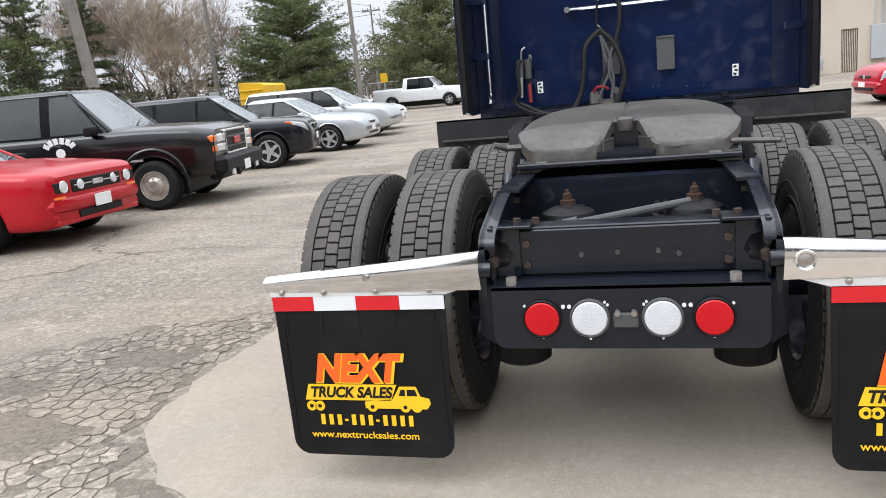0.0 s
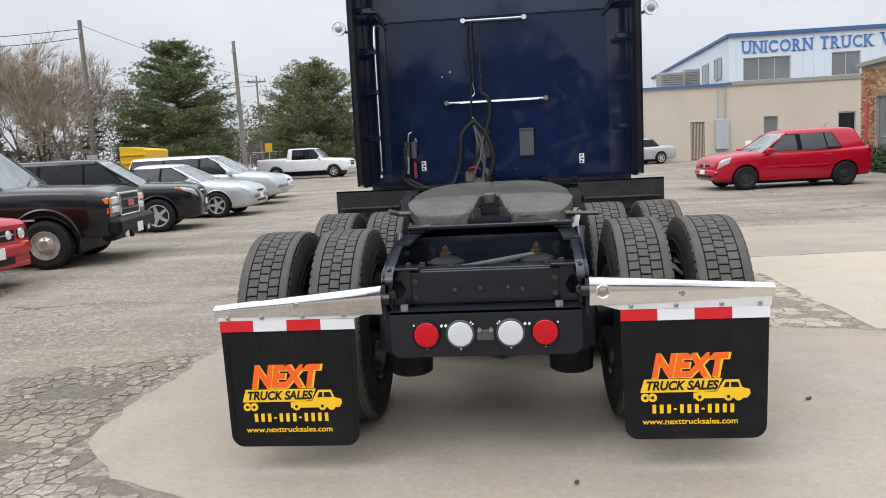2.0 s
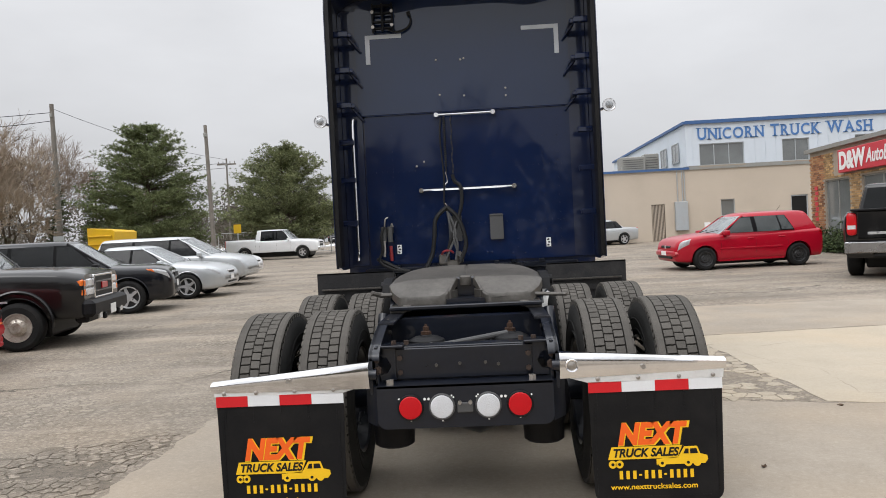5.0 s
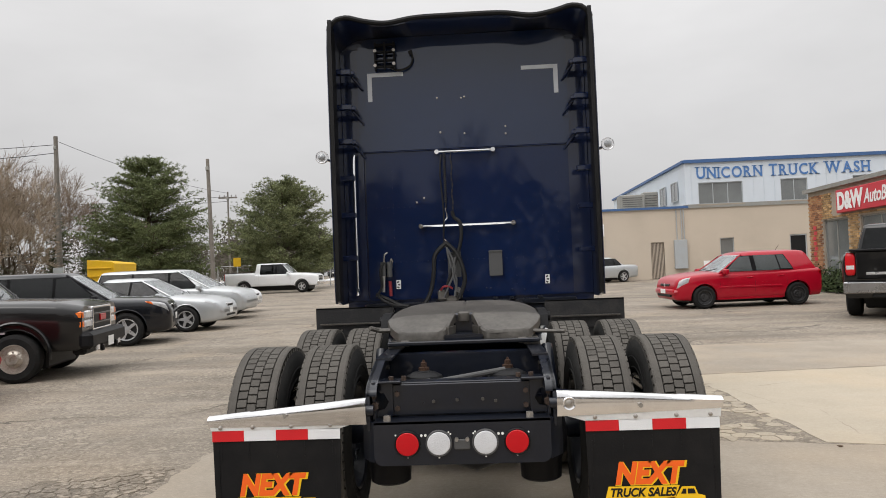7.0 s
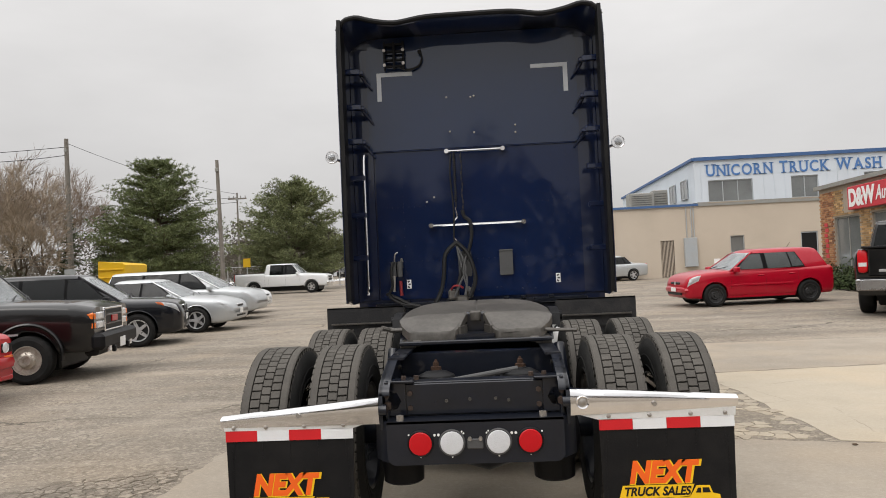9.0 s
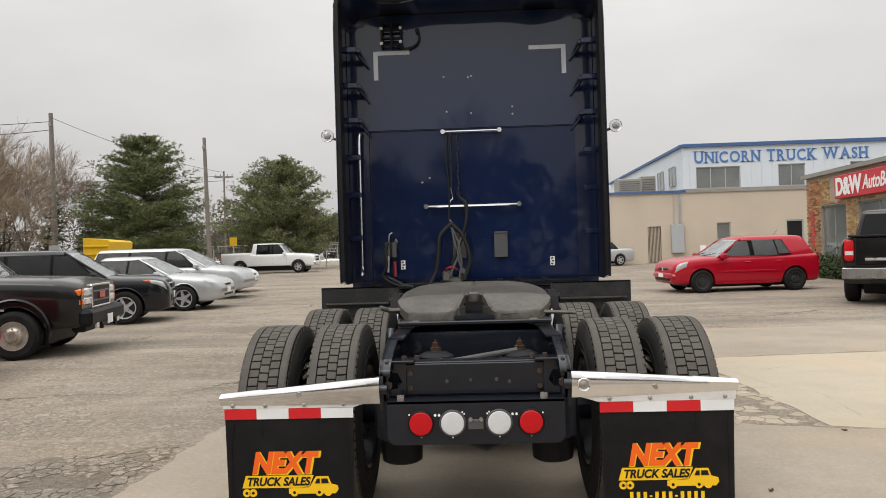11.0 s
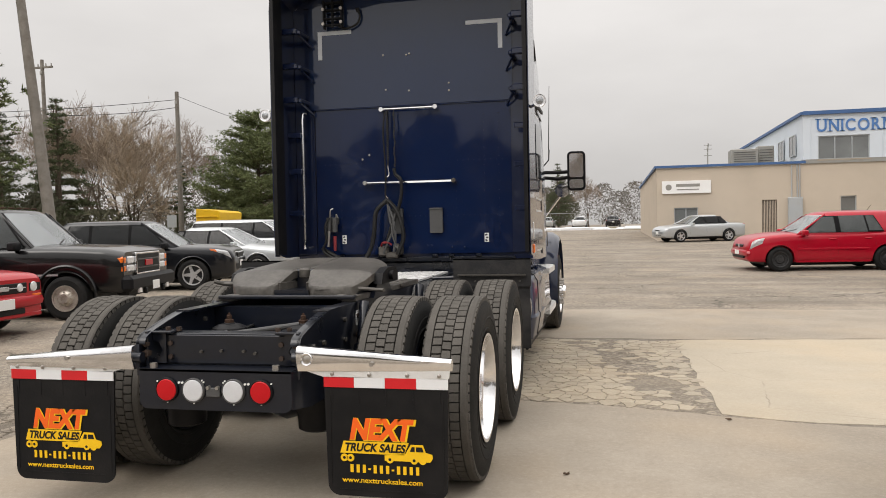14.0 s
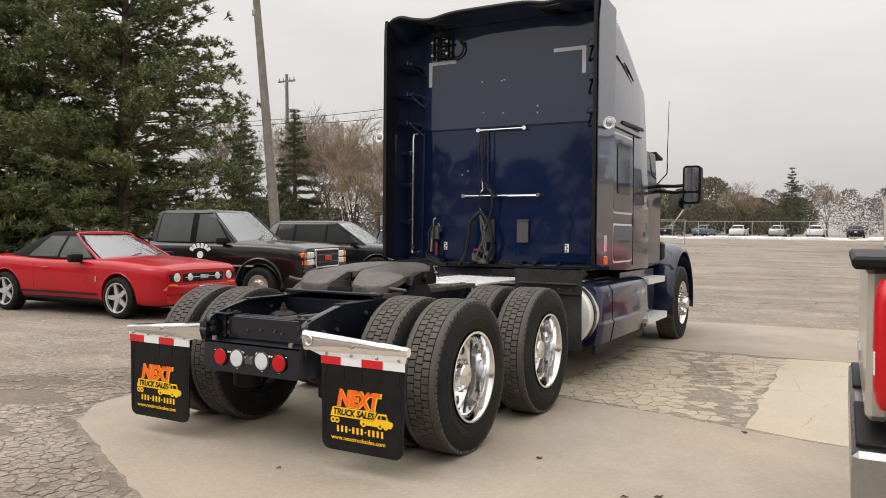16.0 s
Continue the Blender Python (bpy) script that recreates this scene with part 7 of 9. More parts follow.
def black_pickup(m):
    keys = pickup_keys(5.7, 1.0, 1.165, 1.17, 1.815, -0.62, 1.38, 1.06, 1.24)
    root = car("pickup_truck", m, "black older pickup with dull steel wheels and white door lettering", "pickup truck", keys, P_BLACK, (1.92, -1.65, 0.36, 0.25, 1.02, 0.215),
               [[(0.48, 0.06), (1.21, 0.06), (0.78, 0.90), (0.48, 0.92)], [(-0.45, 0.06), (0.34, 0.06), (0.34, 0.92), (-0.39, 0.92)]],
               [("grille", PRINT_BLACK, (2.855, 0, 0.88), (0.03, 0.50, 0.16), "dark grille", False), ("grille_slat", CHASSIS, (2.885, 0, 0.95), (0.006, 0.48, 0.012), "", False), ("grille_slat", CHASSIS, (2.885, 0, 0.81), (0.006, 0.48, 0.012), "", False), ("grille_frame", CHROME, (2.86, 0, 1.05), (0.03, 0.52, 0.018), "", False), ("grille_foot", CHROME, (2.86, 0, 0.71), (0.03, 0.52, 0.018), "", False),
                ("grille_side", CHROME, (2.86, 0.51, 0.88), (0.03, 0.018, 0.17), "", True), ("badge", P_RED, (2.892, 0, 0.885), (0.012, 0.16, 0.05), "plain red badge bar", False),
                ("lamp_glass", LAMP_GLASS, (2.82, 0.69, 0.955), (0.05, 0.15, 0.064), "", True), ("lamp_glass", LAMP_GLASS, (2.82, 0.69, 0.815), (0.05, 0.15, 0.064), "", True), ("corner_lamp", AMBER, (2.785, 0.905, 0.955), (0.075, 0.060, 0.066), "amber corner lamp", True), ("corner_lamp", AMBER, (2.785, 0.905, 0.815), (0.075, 0.060, 0.066), "", True),
                ("bumper", BLACK_PLASTIC, (2.90, 0, 0.57), (0.10, 1.0, 0.125), "black front bumper", False), ("bumper_lamp", LAMP_GLASS, (2.97, 0.62, 0.45), (0.02, 0.06, 0.05), "", True), ("tow_hook", PRINT_BLACK, (2.98, 0.40, 0.42), (0.03, 0.04, 0.05), "", True),
                ("number_plate", LABEL_WHITE, (3.01, 0, 0.50), (0.006, 0.15, 0.075), BAR, False), ("air_dam", PRINT_BLACK, (2.75, 0, 0.42), (0.1, 0.8, 0.07), "", False)],
               house=(1.15, 1.80, 1.50, 0.84, -0.64, -0.52, 0.93, 0.76, 0.14, 0.03, 0.045), style="dish", rim_mat=RUSTY_RIM, mirror=1.14, handles=(0.56,), seams=(1.32, 0.41, -0.58), glass=CLEAR_GLASS)
    for y in (-0.48, -0.24, 0, 0.24, 0.48):
        bm = bmesh.new()
        lump(bm, (0.66, y, 1.862), (0.045, 0.035, 0.016))
        part("roof_marker", bm, RUST, root, "small dark amber roof marker")
    for s in (-1, 1):   # fender flares
        for x in (1.92, -1.65):
            bm = bmesh.new()
            pts = [(x + 0.49 * math.cos(radians(a)), s * 1.0, 0.39 + 0.49 * math.sin(radians(a))) for a in np.linspace(-8, 188, 22)]
            tube(bm, pts, 0.030, 8)
            part("fender_flare", bm, P_BLACK, root)
        bm = bmesh.new()   # a row of bars and an emblem on the door
        for k in range(6):
            a = radians(150 - 24 * k)
            box(bm, (0.62 + 0.22 * math.cos(a), s * 1.004, 0.98 + 0.14 * math.sin(a)), (0.062, 0.006, 0.09), 0, Matrix.Rotation(radians((60 - 24 * k)) * -1, 4, "Y"))
        rod(bm, (0.62, s * 1.0, 0.94), (0.62, s * 1.006, 0.94), 0.07, n=16)
        for k in range(2):
            box(bm, (0.62, s * 1.004, 0.84 - 0.04 * k), (0.30 - 0.1 * k, 0.006, 0.018))
        part("door_print", bm, LABEL_WHITE, root, "arched white bars and emblem", smooth=0)
        part("side_moulding", boxed(((0.3, s * 1.005, 0.74), (3.0, 0.012, 0.03))), CAR_RIM, root)
    # the bed isn't hollow: a flat black sheet stands for its inner shade
    part("load_bed", boxed(((-1.80, 0, 1.246), (1.9, 1.70, 0.012))), PRINT_BLACK, root, "black sheet painted as the shade in an open bed")
    return root


SUV = [(-2.02, 0.45, 0.98, 0.78, 1.05, 0.68, 0), (-1.95, 0.32, 1.02, 0.90, 1.20, 0.70, 0.02), (-1.68, 0.28, 1.05, 0.94, 1.57, 0.67, 0.04), (-1.2, 0.26, 1.04, 0.945, 1.645, 0.67, 0.05), (0.1, 0.26, 1.02, 0.945, 1.64, 0.67, 0.05), (0.35, 0.26, 1.01, 0.945, 1.59, 0.67, 0.05),
       (1.15, 0.26, 1.0, 0.945, 1.12, 0.76, 0.05), (1.3, 0.26, 0.99, 0.94, 1.06, 0.76, 0.05), (1.90, 0.26, 0.965, 0.935, 1.01, 0.76, 0.045), (2.12, 0.27, 0.935, 0.90, 0.96, 0.72, 0.035), (2.24, 0.29, 0.885, 0.84, 0.91, 0.66, 0.02), (2.31, 0.32, 0.80, 0.77, 0.82, 0.60, 0.01), (2.34, 0.36, 0.70, 0.70, 0.72, 0.56, 0)]


def suv(m):
    return car("suv_car", m, "dark charcoal crossover SUV, parked in the row", "car", SUV, P_CHARCOAL, (1.42, -1.18, 0.36, 0.23, 0.93, 0.24),
               [[(0.02, 0.10), (0.80, 0.10), (0.30, 0.86), (0.02, 0.9)], [(-0.86, 0.10), (-0.04, 0.10), (-0.04, 0.9), (-0.86, 0.9)], [(-1.48, 0.14), (-0.93, 0.10), (-0.93, 0.9), (-1.36, 0.82)]],
               [("grille", PRINT_BLACK, (2.305, 0, 0.775), (0.04, 0.36, 0.065), "", False), ("grille_trim", CHROME, (2.31, 0, 0.845), (0.035, 0.37, 0.012), "", False), ("grille_foot", CHROME, (2.325, 0, 0.705), (0.025, 0.34, 0.010), "", False),
                ("lower_grille", PRINT_BLACK, (2.30, 0, 0.52), (0.05, 0.55, 0.09), "", False), ("bumper", BLACK_PLASTIC, (2.26, 0, 0.36), (0.06, 0.68, 0.06), "", False), ("fog_light", LAMP_GLASS, (2.22, 0.62, 0.52), (0.04, 0.07, 0.06), "", True), ("number_plate", LABEL_WHITE, (2.36, 0, 0.58), (0.006, 0.15, 0.07), BAR, False)],
               [("tail_light", RED_LENS, (-1.90, 0.78, 1.02), (0.07, 0.09, 0.14), "", True)], house=(1.0, 1.60, 1.26, 0.36, -1.98, -1.62, 0.87, 0.67, 0.18, 0.10, 0.05), mirror=0.82, handles=(0.12, -0.75), seams=(0.92, -0.02, -0.92),
               patches=[("headlight", LAMP_GLASS, ((2.29, 4.5), (1.98, 4.9), (1.92, 5.85), (2.20, 5.8)), "swept clear headlight"), ("indicator", AMBER, ((1.98, 4.9), (1.84, 5.15), (1.80, 5.85), (1.92, 5.85)), "amber corner lamp")])


SEDAN = [(-2.36, 0.42, 0.86, 0.74, 0.92, 0.60, 0), (-2.26, 0.28, 0.92, 0.86, 1.02, 0.66, 0.02), (-1.65, 0.24, 0.95, 0.90, 1.06, 0.66, 0.03), (-1.55, 0.24, 0.95, 0.90, 1.08, 0.64, 0.03), (-0.85, 0.22, 0.93, 0.905, 1.40, 0.58, 0.05), (-0.1, 0.22, 0.92, 0.905, 1.43, 0.58, 0.05), (0.3, 0.22, 0.91, 0.905, 1.38, 0.59, 0.05),
         (1.15, 0.22, 0.90, 0.905, 0.98, 0.70, 0.05), (1.3, 0.22, 0.88, 0.90, 0.93, 0.70, 0.05), (1.95, 0.22, 0.815, 0.885, 0.85, 0.70, 0.045), (2.16, 0.24, 0.765, 0.855, 0.79, 0.66, 0.035), (2.28, 0.27, 0.70, 0.79, 0.72, 0.60, 0.02), (2.34, 0.30, 0.62, 0.72, 0.64, 0.55, 0.01), (2.37, 0.34, 0.54, 0.66, 0.56, 0.50, 0)]


def sedan(m, paint, label, group="", style="spoke", far=False):
    return car("sedan_car", m, label, "car", SEDAN, paint, (1.45, -1.32, 0.325, 0.22, 0.90, 0.225),
               [[(0.0, 0.12), (0.78, 0.12), (0.28, 0.86), (0.0, 0.9)], [(-0.80, 0.12), (-0.06, 0.12), (-0.06, 0.9), (-0.75, 0.88)], [(-1.25, 0.18), (-0.86, 0.12), (-0.81, 0.86), (-0.95, 0.80)]],
               [("grille", CAR_RIM, (2.32, 0, 0.645), (0.04, 0.28, 0.05), "", False), ("grille_slots", PRINT_BLACK, (2.335, 0, 0.64), (0.035, 0.24, 0.03), "", False), ("lower_grille", PRINT_BLACK, (2.32, 0, 0.38), (0.05, 0.44, 0.05), "", False),
                ("number_plate", LABEL_WHITE, (2.38, 0, 0.50), (0.006, 0.15, 0.07), BAR, False)],
               [("tail_light", RED_LENS, (-2.22, 0.70, 0.88), (0.08, 0.12, 0.06), "", True), ("rear_plate", LABEL_WHITE, (-2.36, 0, 0.70), (0.02, 0.15, 0.06), BAR, False)], house=(0.90, 1.39, 1.24, 0.32, -1.66, -0.86, 0.84, 0.60, 0.18, 0.12, 0.05), mirror=0.80, handles=(0.10, -0.72), seams=(0.92, -0.03, -0.95), style=style, group=group, far=far,
               patches=[("headlight", LAMP_GLASS, ((2.32, 4.5), (1.95, 5.0), (1.88, 5.85), (2.20, 5.85)), "swept clear headlight")])


VAN = [(-2.5, 0.5, 1.0, 0.84, 1.3, 0.72, 0), (-2.42, 0.32, 1.05, 0.95, 1.56, 0.71, 0.03), (-2.1, 0.26, 1.06, 0.98, 1.66, 0.71, 0.04), (0.1, 0.24, 1.04, 0.98, 1.655, 0.71, 0.05), (0.45, 0.24, 1.03, 0.98, 1.60, 0.71, 0.05), (1.5, 0.24, 1.0, 0.97, 1.10, 0.78, 0.05), (1.65, 0.24, 0.98, 0.96, 1.04, 0.78, 0.05), (2.15, 0.26, 0.915, 0.93, 0.95, 0.74, 0.04), (2.34, 0.28, 0.84, 0.89, 0.87, 0.70, 0.03), (2.44, 0.31, 0.75, 0.82, 0.77, 0.63, 0.02), (2.49, 0.34, 0.66, 0.75, 0.68, 0.58, 0.01), (2.52, 0.38, 0.58, 0.68, 0.60, 0.54, 0)]


def van(m):
    return car("minivan_car", m, "silver minivan with dark windows, parked in the row", "car", VAN, P_SILVER, (1.55, -1.45, 0.34, 0.22, 0.96, 0.22),
               [[(0.15, 0.10), (1.02, 0.10), (0.46, 0.86), (0.15, 0.9)], [(-1.0, 0.10), (0.08, 0.10), (0.08, 0.9), (-1.0, 0.9)], [(-2.2, 0.12), (-1.08, 0.10), (-1.08, 0.9), (-2.05, 0.86)]],
               [("grille", PRINT_BLACK, (2.45, 0, 0.66), (0.04, 0.40, 0.05), "", False), ("lower_grille", PRINT_BLACK, (2.47, 0, 0.42), (0.05, 0.5, 0.06), "", False)],
               house=(1.0, 1.61, 1.62, 0.48, -2.45, -2.15, 0.91, 0.72, 0.20, 0.08, 0.05), mirror=1.12, handles=(0.22, -0.85), seams=(1.15, 0.11, -1.04),
               patches=[("headlight", LAMP_GLASS, ((2.46, 4.5), (2.13, 4.9), (2.07, 5.85), (2.36, 5.85)), "large clear headlight")])


HATCH = [(-2.03, 0.36, 0.84, 0.76, 0.90, 0.66, 0), (-2.00, 0.30, 0.94, 0.85, 0.97, 0.70, 0.01), (-1.94, 0.25, 0.965, 0.875, 1.0, 0.74, 0.02), (-1.70, 0.24, 0.965, 0.895, 1.0, 0.76, 0.03), (-1.30, 0.23, 0.955, 0.90, 1.0, 0.76, 0.03), (-0.6, 0.22, 0.945, 0.885, 1.0, 0.76, 0.03),
         (0.2, 0.22, 0.93, 0.885, 0.96, 0.75, 0.04), (1.05, 0.22, 0.925, 0.895, 0.96, 0.75, 0.045), (1.3, 0.22, 0.91, 0.895, 0.94, 0.74, 0.045), (1.70, 0.23, 0.865, 0.875, 0.89, 0.70, 0.04), (1.88, 0.24, 0.815, 0.845, 0.84, 0.66, 0.03), (1.96, 0.25, 0.76, 0.80, 0.785, 0.62, 0.02), (2.01, 0.28, 0.68, 0.75, 0.70, 0.57, 0.01), (2.04, 0.32, 0.60, 0.70, 0.62, 0.54, 0)]


def hatchback(m):
    return car("hatchback_car", m, "red five-door hatchback with black steel wheels, standing alone", "car", HATCH, P_RED_GOLF, (1.27, -1.31, 0.31, 0.205, 0.89, 0.205),
               [[(-0.08, 0.08), (0.66, 0.08), (0.20, 0.86), (-0.08, 0.9)], [(-0.84, 0.08), (-0.20, 0.08), (-0.20, 0.9), (-0.80, 0.89)], [(-1.20, 0.14), (-0.88, 0.08), (-0.84, 0.89), (-1.02, 0.84)]],
               [("grille", PRINT_BLACK, (2.00, 0, 0.645), (0.045, 0.36, 0.04), "", False), ("grille_badge", CAR_RIM, (2.046, 0, 0.645), (0.006, 0.05, 0.045), "plain bright badge", False), ("lower_grille", PRINT_BLACK, (2.035, 0, 0.38), (0.05, 0.52, 0.045), "", False), ("bumper_cover", P_RED_GOLF, (1.98, 0, 0.47), (0.11, 0.80, 0.085), "", False), ("number_plate", LABEL_WHITE, (2.10, 0, 0.48), (0.006, 0.18, 0.055), BAR, False)],
               [("rear_bumper", PRINT_BLACK, (-1.99, 0, 0.36), (0.06, 0.7, 0.05), "", False), ("side_moulding", P_RED_GOLF, (0.0, 0.890, 0.56), (0.86, 0.008, 0.022), "painted side moulding", True)], house=(0.93, 1.43, 0.98, 0.24, -1.985, -1.76, 0.865, 0.64, 0.17, 0.09, 0.085), mirror=0.70, handles=(0.0, -0.85), seams=(0.82, -0.14, -1.02), style="steel", rim_mat=BLACK_RIM, glass=CLEAR_GLASS,
               patches=[("headlight", LAMP_GLASS, ((1.995, 4.1), (1.70, 4.5), (1.62, 5.85), (1.91, 5.9)), "clear slanted headlight"), ("tail_light", RED_LENS, ((-2.015, 4.6), (-1.90, 4.7), (-1.90, 5.95), (-1.995, 5.9)), "red tail light")])


def roof_antenna(root, x, z):
    bm = bmesh.new()
    rod(bm, (x, 0, z - 0.02), (x - 0.13, 0, z + 0.15), 0.008, 0.005, n=6)
    part("antenna", bm, BLACK_PLASTIC, root)


def plain_pickup(m, paint, label, plated=True):
    keys = pickup_keys(5.9, 1.0, 1.16, 1.20, 1.88, -1.05, 1.30, 0.98, 1.33)
    rear = [("tail_light", RED_LENS, (-2.950, 0.850, 1.08), (0.060, 0.092, 0.22), "tall red tail light", True), ("reversing_light", LAMP_GLASS, (-3.003, 0.85, 1.02), (0.006, 0.07, 0.040), "clear band in the tail light", True), ("tailgate", paint, (-2.985, 0, 1.06), (0.040, 0.755, 0.265), "", False), ("rear_bumper", BUMPER_CHROME, (-2.985, 0, 0.63), (0.080, 0.98, 0.11), "chrome step bumper", False),
            ("bumper_step", BLACK_PLASTIC, (-2.985, 0.55, 0.745), (0.068, 0.36, 0.010), "black step pad", True), ("tailgate_bars", CAR_RIM, (-3.028, 0.36, 0.90), (0.005, 0.22, 0.025), "row of plain bright bars", False),
            ("tailgate_cap", BLACK_PLASTIC, (-2.99, 0, 1.345), (0.085, 0.86, 0.022), "black cap rail", False), ("tow_bar", PRINT_BLACK, (-2.9, 0, 0.48), (0.12, 0.5, 0.05), "", False)]
    if plated:
        rear.append(("number_plate", LABEL_WHITE, (-3.07, 0, 0.66), (0.006, 0.15, 0.07), BAR, False))
    root = car("pickup_truck", m, label, "pickup truck", keys, paint, (1.95, -1.75, 0.40, 0.27, 1.0, 0.235),
               [[(0.36, 0.06), (1.10, 0.06), (0.70, 0.90), (0.36, 0.92)], [(-0.70, 0.06), (0.26, 0.06), (0.26, 0.92), (-0.66, 0.92)]],
               [("headlight", LAMP_GLASS, (2.86, 0.72, 0.92), (0.07, 0.18, 0.10), "", True), ("grille", PRINT_BLACK, (2.93, 0, 0.88), (0.03, 0.50, 0.15), "", False), ("grille_bar", CHROME, (2.96, 0, 0.90), (0.02, 0.52, 0.03), "", False), ("bumper", CHROME, (2.98, 0, 0.60), (0.08, 0.98, 0.10), "chrome bumper", False)],
               rear, house=(1.18, 1.86, 1.42, 0.74, -1.08, -0.98, 0.93, 0.76, 0.14, 0.03, 0.045), mirror=1.08, handles=(0.42, -0.6), seams=(1.22, 0.31, -0.78, -1.03))
    part("load_bed", boxed(((-2.0, 0, 1.332), (1.75, 1.70, 0.012))), PRINT_BLACK, root, "dark load bed cover")
    return root


P_CHAMPAGNE = car_paint("champagne_car_paint", (0.46, 0.43, 0.39), 0.4)
mustang(on_ground(-8.52, 5.22, 3.5))
black_pickup(on_ground(-8.85, 7.91, 12.5))
suv(on_ground(-9.21, 13.05, 17))
sedan(on_ground(-9.07, 16.69, 3), P_SILVER, "silver mid-size sedan, parked in the row", "parked row")
van(on_ground(-9.9, 20.9, 2))
sedan(on_ground(-10.5, 24.0, 2), P_WHITE, "white sedan at the end of the row", "parked row")
plain_pickup(on_ground(-13.14, 44.74, 0), P_WHITE, "white crew-cab pickup across the far end of the yard")
roof_antenna(hatchback(on_ground(7.24, 18.31, 186)), -1.15, 1.50)
sedan(on_ground(6.54, 40.2, 202), P_SILVER, "silver sedan with alloy wheels beside the tan building")
plain_pickup(on_ground(10.10, 14.95, 60) @ Matrix.Scale(1.07, 4), P_BLACK, "black pickup with chrome rear bumper, seen from behind")
plain_pickup(on_ground(6.415, 0.20, 1.4), P_CHAMPAGNE, "silver-beige pickup with chrome bumper, parked beside the truck", plated=False)
# ---- buildings ----
BY, BZ = 42.0, 0.40          # front of the truck wash, its foot


def wall_with_holes(bm, u0, u1, z0, z1, holes, place, depth):
    """A wall slab along u with rectangular openings right through; place(u, w, z) gives the point, w running into the wall."""
    us = sorted({u0, u1, *[h[0] for h in holes], *[h[1] for h in holes]})
    zs = sorted({z0, z1, *[h[2] for h in holes], *[h[3] for h in holes]})
    for a, b in zip(us, us[1:]):
        for c, d in zip(zs, zs[1:]):
            if any(h[0] <= a and b <= h[1] and h[2] <= c and d <= h[3] for h in holes):
                continue
            v = [bm.verts.new(place(u, w, z)) for w in (0, depth) for u, z in ((a, c), (b, c), (b, d), (a, d))]
            for q in ((0, 1, 2, 3), (7, 6, 5, 4), (0, 4, 5, 1), (1, 5, 6, 2), (2, 6, 7, 3), (3, 7, 4, 0)):
                bm.faces.new([v[k] for k in q])
    bmesh.ops.remove_doubles(bm, verts=bm.verts, dist=1e-5)
    inner = {}
    for f in bm.faces:
        inner.setdefault(tuple(sorted(v.index for v in f.verts)), []).append(f)


def window(name, place, u0, u1, z0, z1, parent, bars=1, frame_mat=METAL_GREY, glass=WIN_DARK, deep=0.12, sill=True, label=""):
    t = 0.05
    bm = bmesh.new()
    def bx(a, b, c, d, w0, w1):
        v = [bm.verts.new(place(u, w, z)) for w in (w0, w1) for u, z in ((a, c), (b, c), (b, d), (a, d))]
        for q in ((0, 1, 2, 3), (7, 6, 5, 4), (0, 4, 5, 1), (1, 5, 6, 2), (2, 6, 7, 3), (3, 7, 4, 0)):
            bm.faces.new([v[k] for k in q])
    bx(u0, u1, z0, z0 + t, deep - 0.06, deep)
    bx(u0, u1, z1 - t, z1, deep - 0.06, deep)
    bx(u0, u0 + t, z0 + t, z1 - t, deep - 0.06, deep)
    bx(u1 - t, u1, z0 + t, z1 - t, deep - 0.06, deep)
    for k in range(1, bars + 1):
        u = u0 + (u1 - u0) * k / (bars + 1)
        bx(u - t / 2, u + t / 2, z0 + t, z1 - t, deep - 0.055, deep)
    fr = part(name, bm, frame_mat, parent, label, smooth=0)
    for k in range(bars + 1):
        a, b = u0 + (u1 - u0) * k / (bars + 1), u0 + (u1 - u0) * (k + 1) / (bars + 1)
        bm = bmesh.new()
        bx(a + t / 2, b - t / 2, z0 + t, z1 - t, deep - 0.03, deep - 0.02)
        part("pane", bm, glass, fr, smooth=0)
    if sill:
        bm = bmesh.new()
        bx(u0 - 0.05, u1 + 0.05, z0 - 0.07, z0, -0.05, deep)
        part("sill", bm, MORTAR, fr, smooth=0)
    return fr


wash = thing("truck_wash_building", Matrix.Identity(4), "tan block building with pale blue upper storey and blue roof trim", "building")
front = lambda u, w, z: (u, BY + w, z)
LOW_L, LOW_R, LOW_TOP = 4.5, 12.32, 4.62
SILL_WINS = [(14.19, 15.0, 1.80, 2.80, 0), (5.45, 6.75, 1.0, 2.35, 1)]
UP_WINS = [(13.08, 15.66, 4.82, 6.10, 2), (17.85, 19.40, 4.84, 6.13, 1), (22.0, 23.8, 4.88, 6.15, 1), (26.0, 28.5, 4.9, 6.2, 2)]
DOOR, DARK_DOOR = (10.16, 10.94, 0.50, 2.68), (18.22, 19.2, 0.50, 2.84)
bm = bmesh.new()
wall_with_holes(bm, LOW_L, 34.0, -0.1, LOW_TOP, [w[:4] for w in SILL_WINS] + [DOOR, DARK_DOOR], front, 0.3)
part("block_wall", bm, WALL_TAN, wash, "tan painted block wall", smooth=0)
bm = bmesh.new()
wall_with_holes(bm, LOW_R, 34.0, LOW_TOP + 0.22, 7.30, [w[:4] for w in UP_WINS], front, 0.3)
up = part("upper_wall", bm, WALL_BLUE, wash, "pale blue metal cladding", smooth=0)
for k in range(36):
    u = 12.7 + k * 0.6
    if not any(w[0] - 0.05 < u < w[1] + 0.05 for w in UP_WINS):
        part("cladding_seam", boxed(((u, BY - 0.012, 5.98), (0.03, 0.03, 2.55))), WALL_BLUE, up, smooth=0)
bm = boxed(((23.2, BY + 0.13, LOW_TOP + 0.11), (21.6, 0.34, 0.22)), ((23.2, BY - 0.02, LOW_TOP + 0.02), (21.6, 0.10, 0.06)))
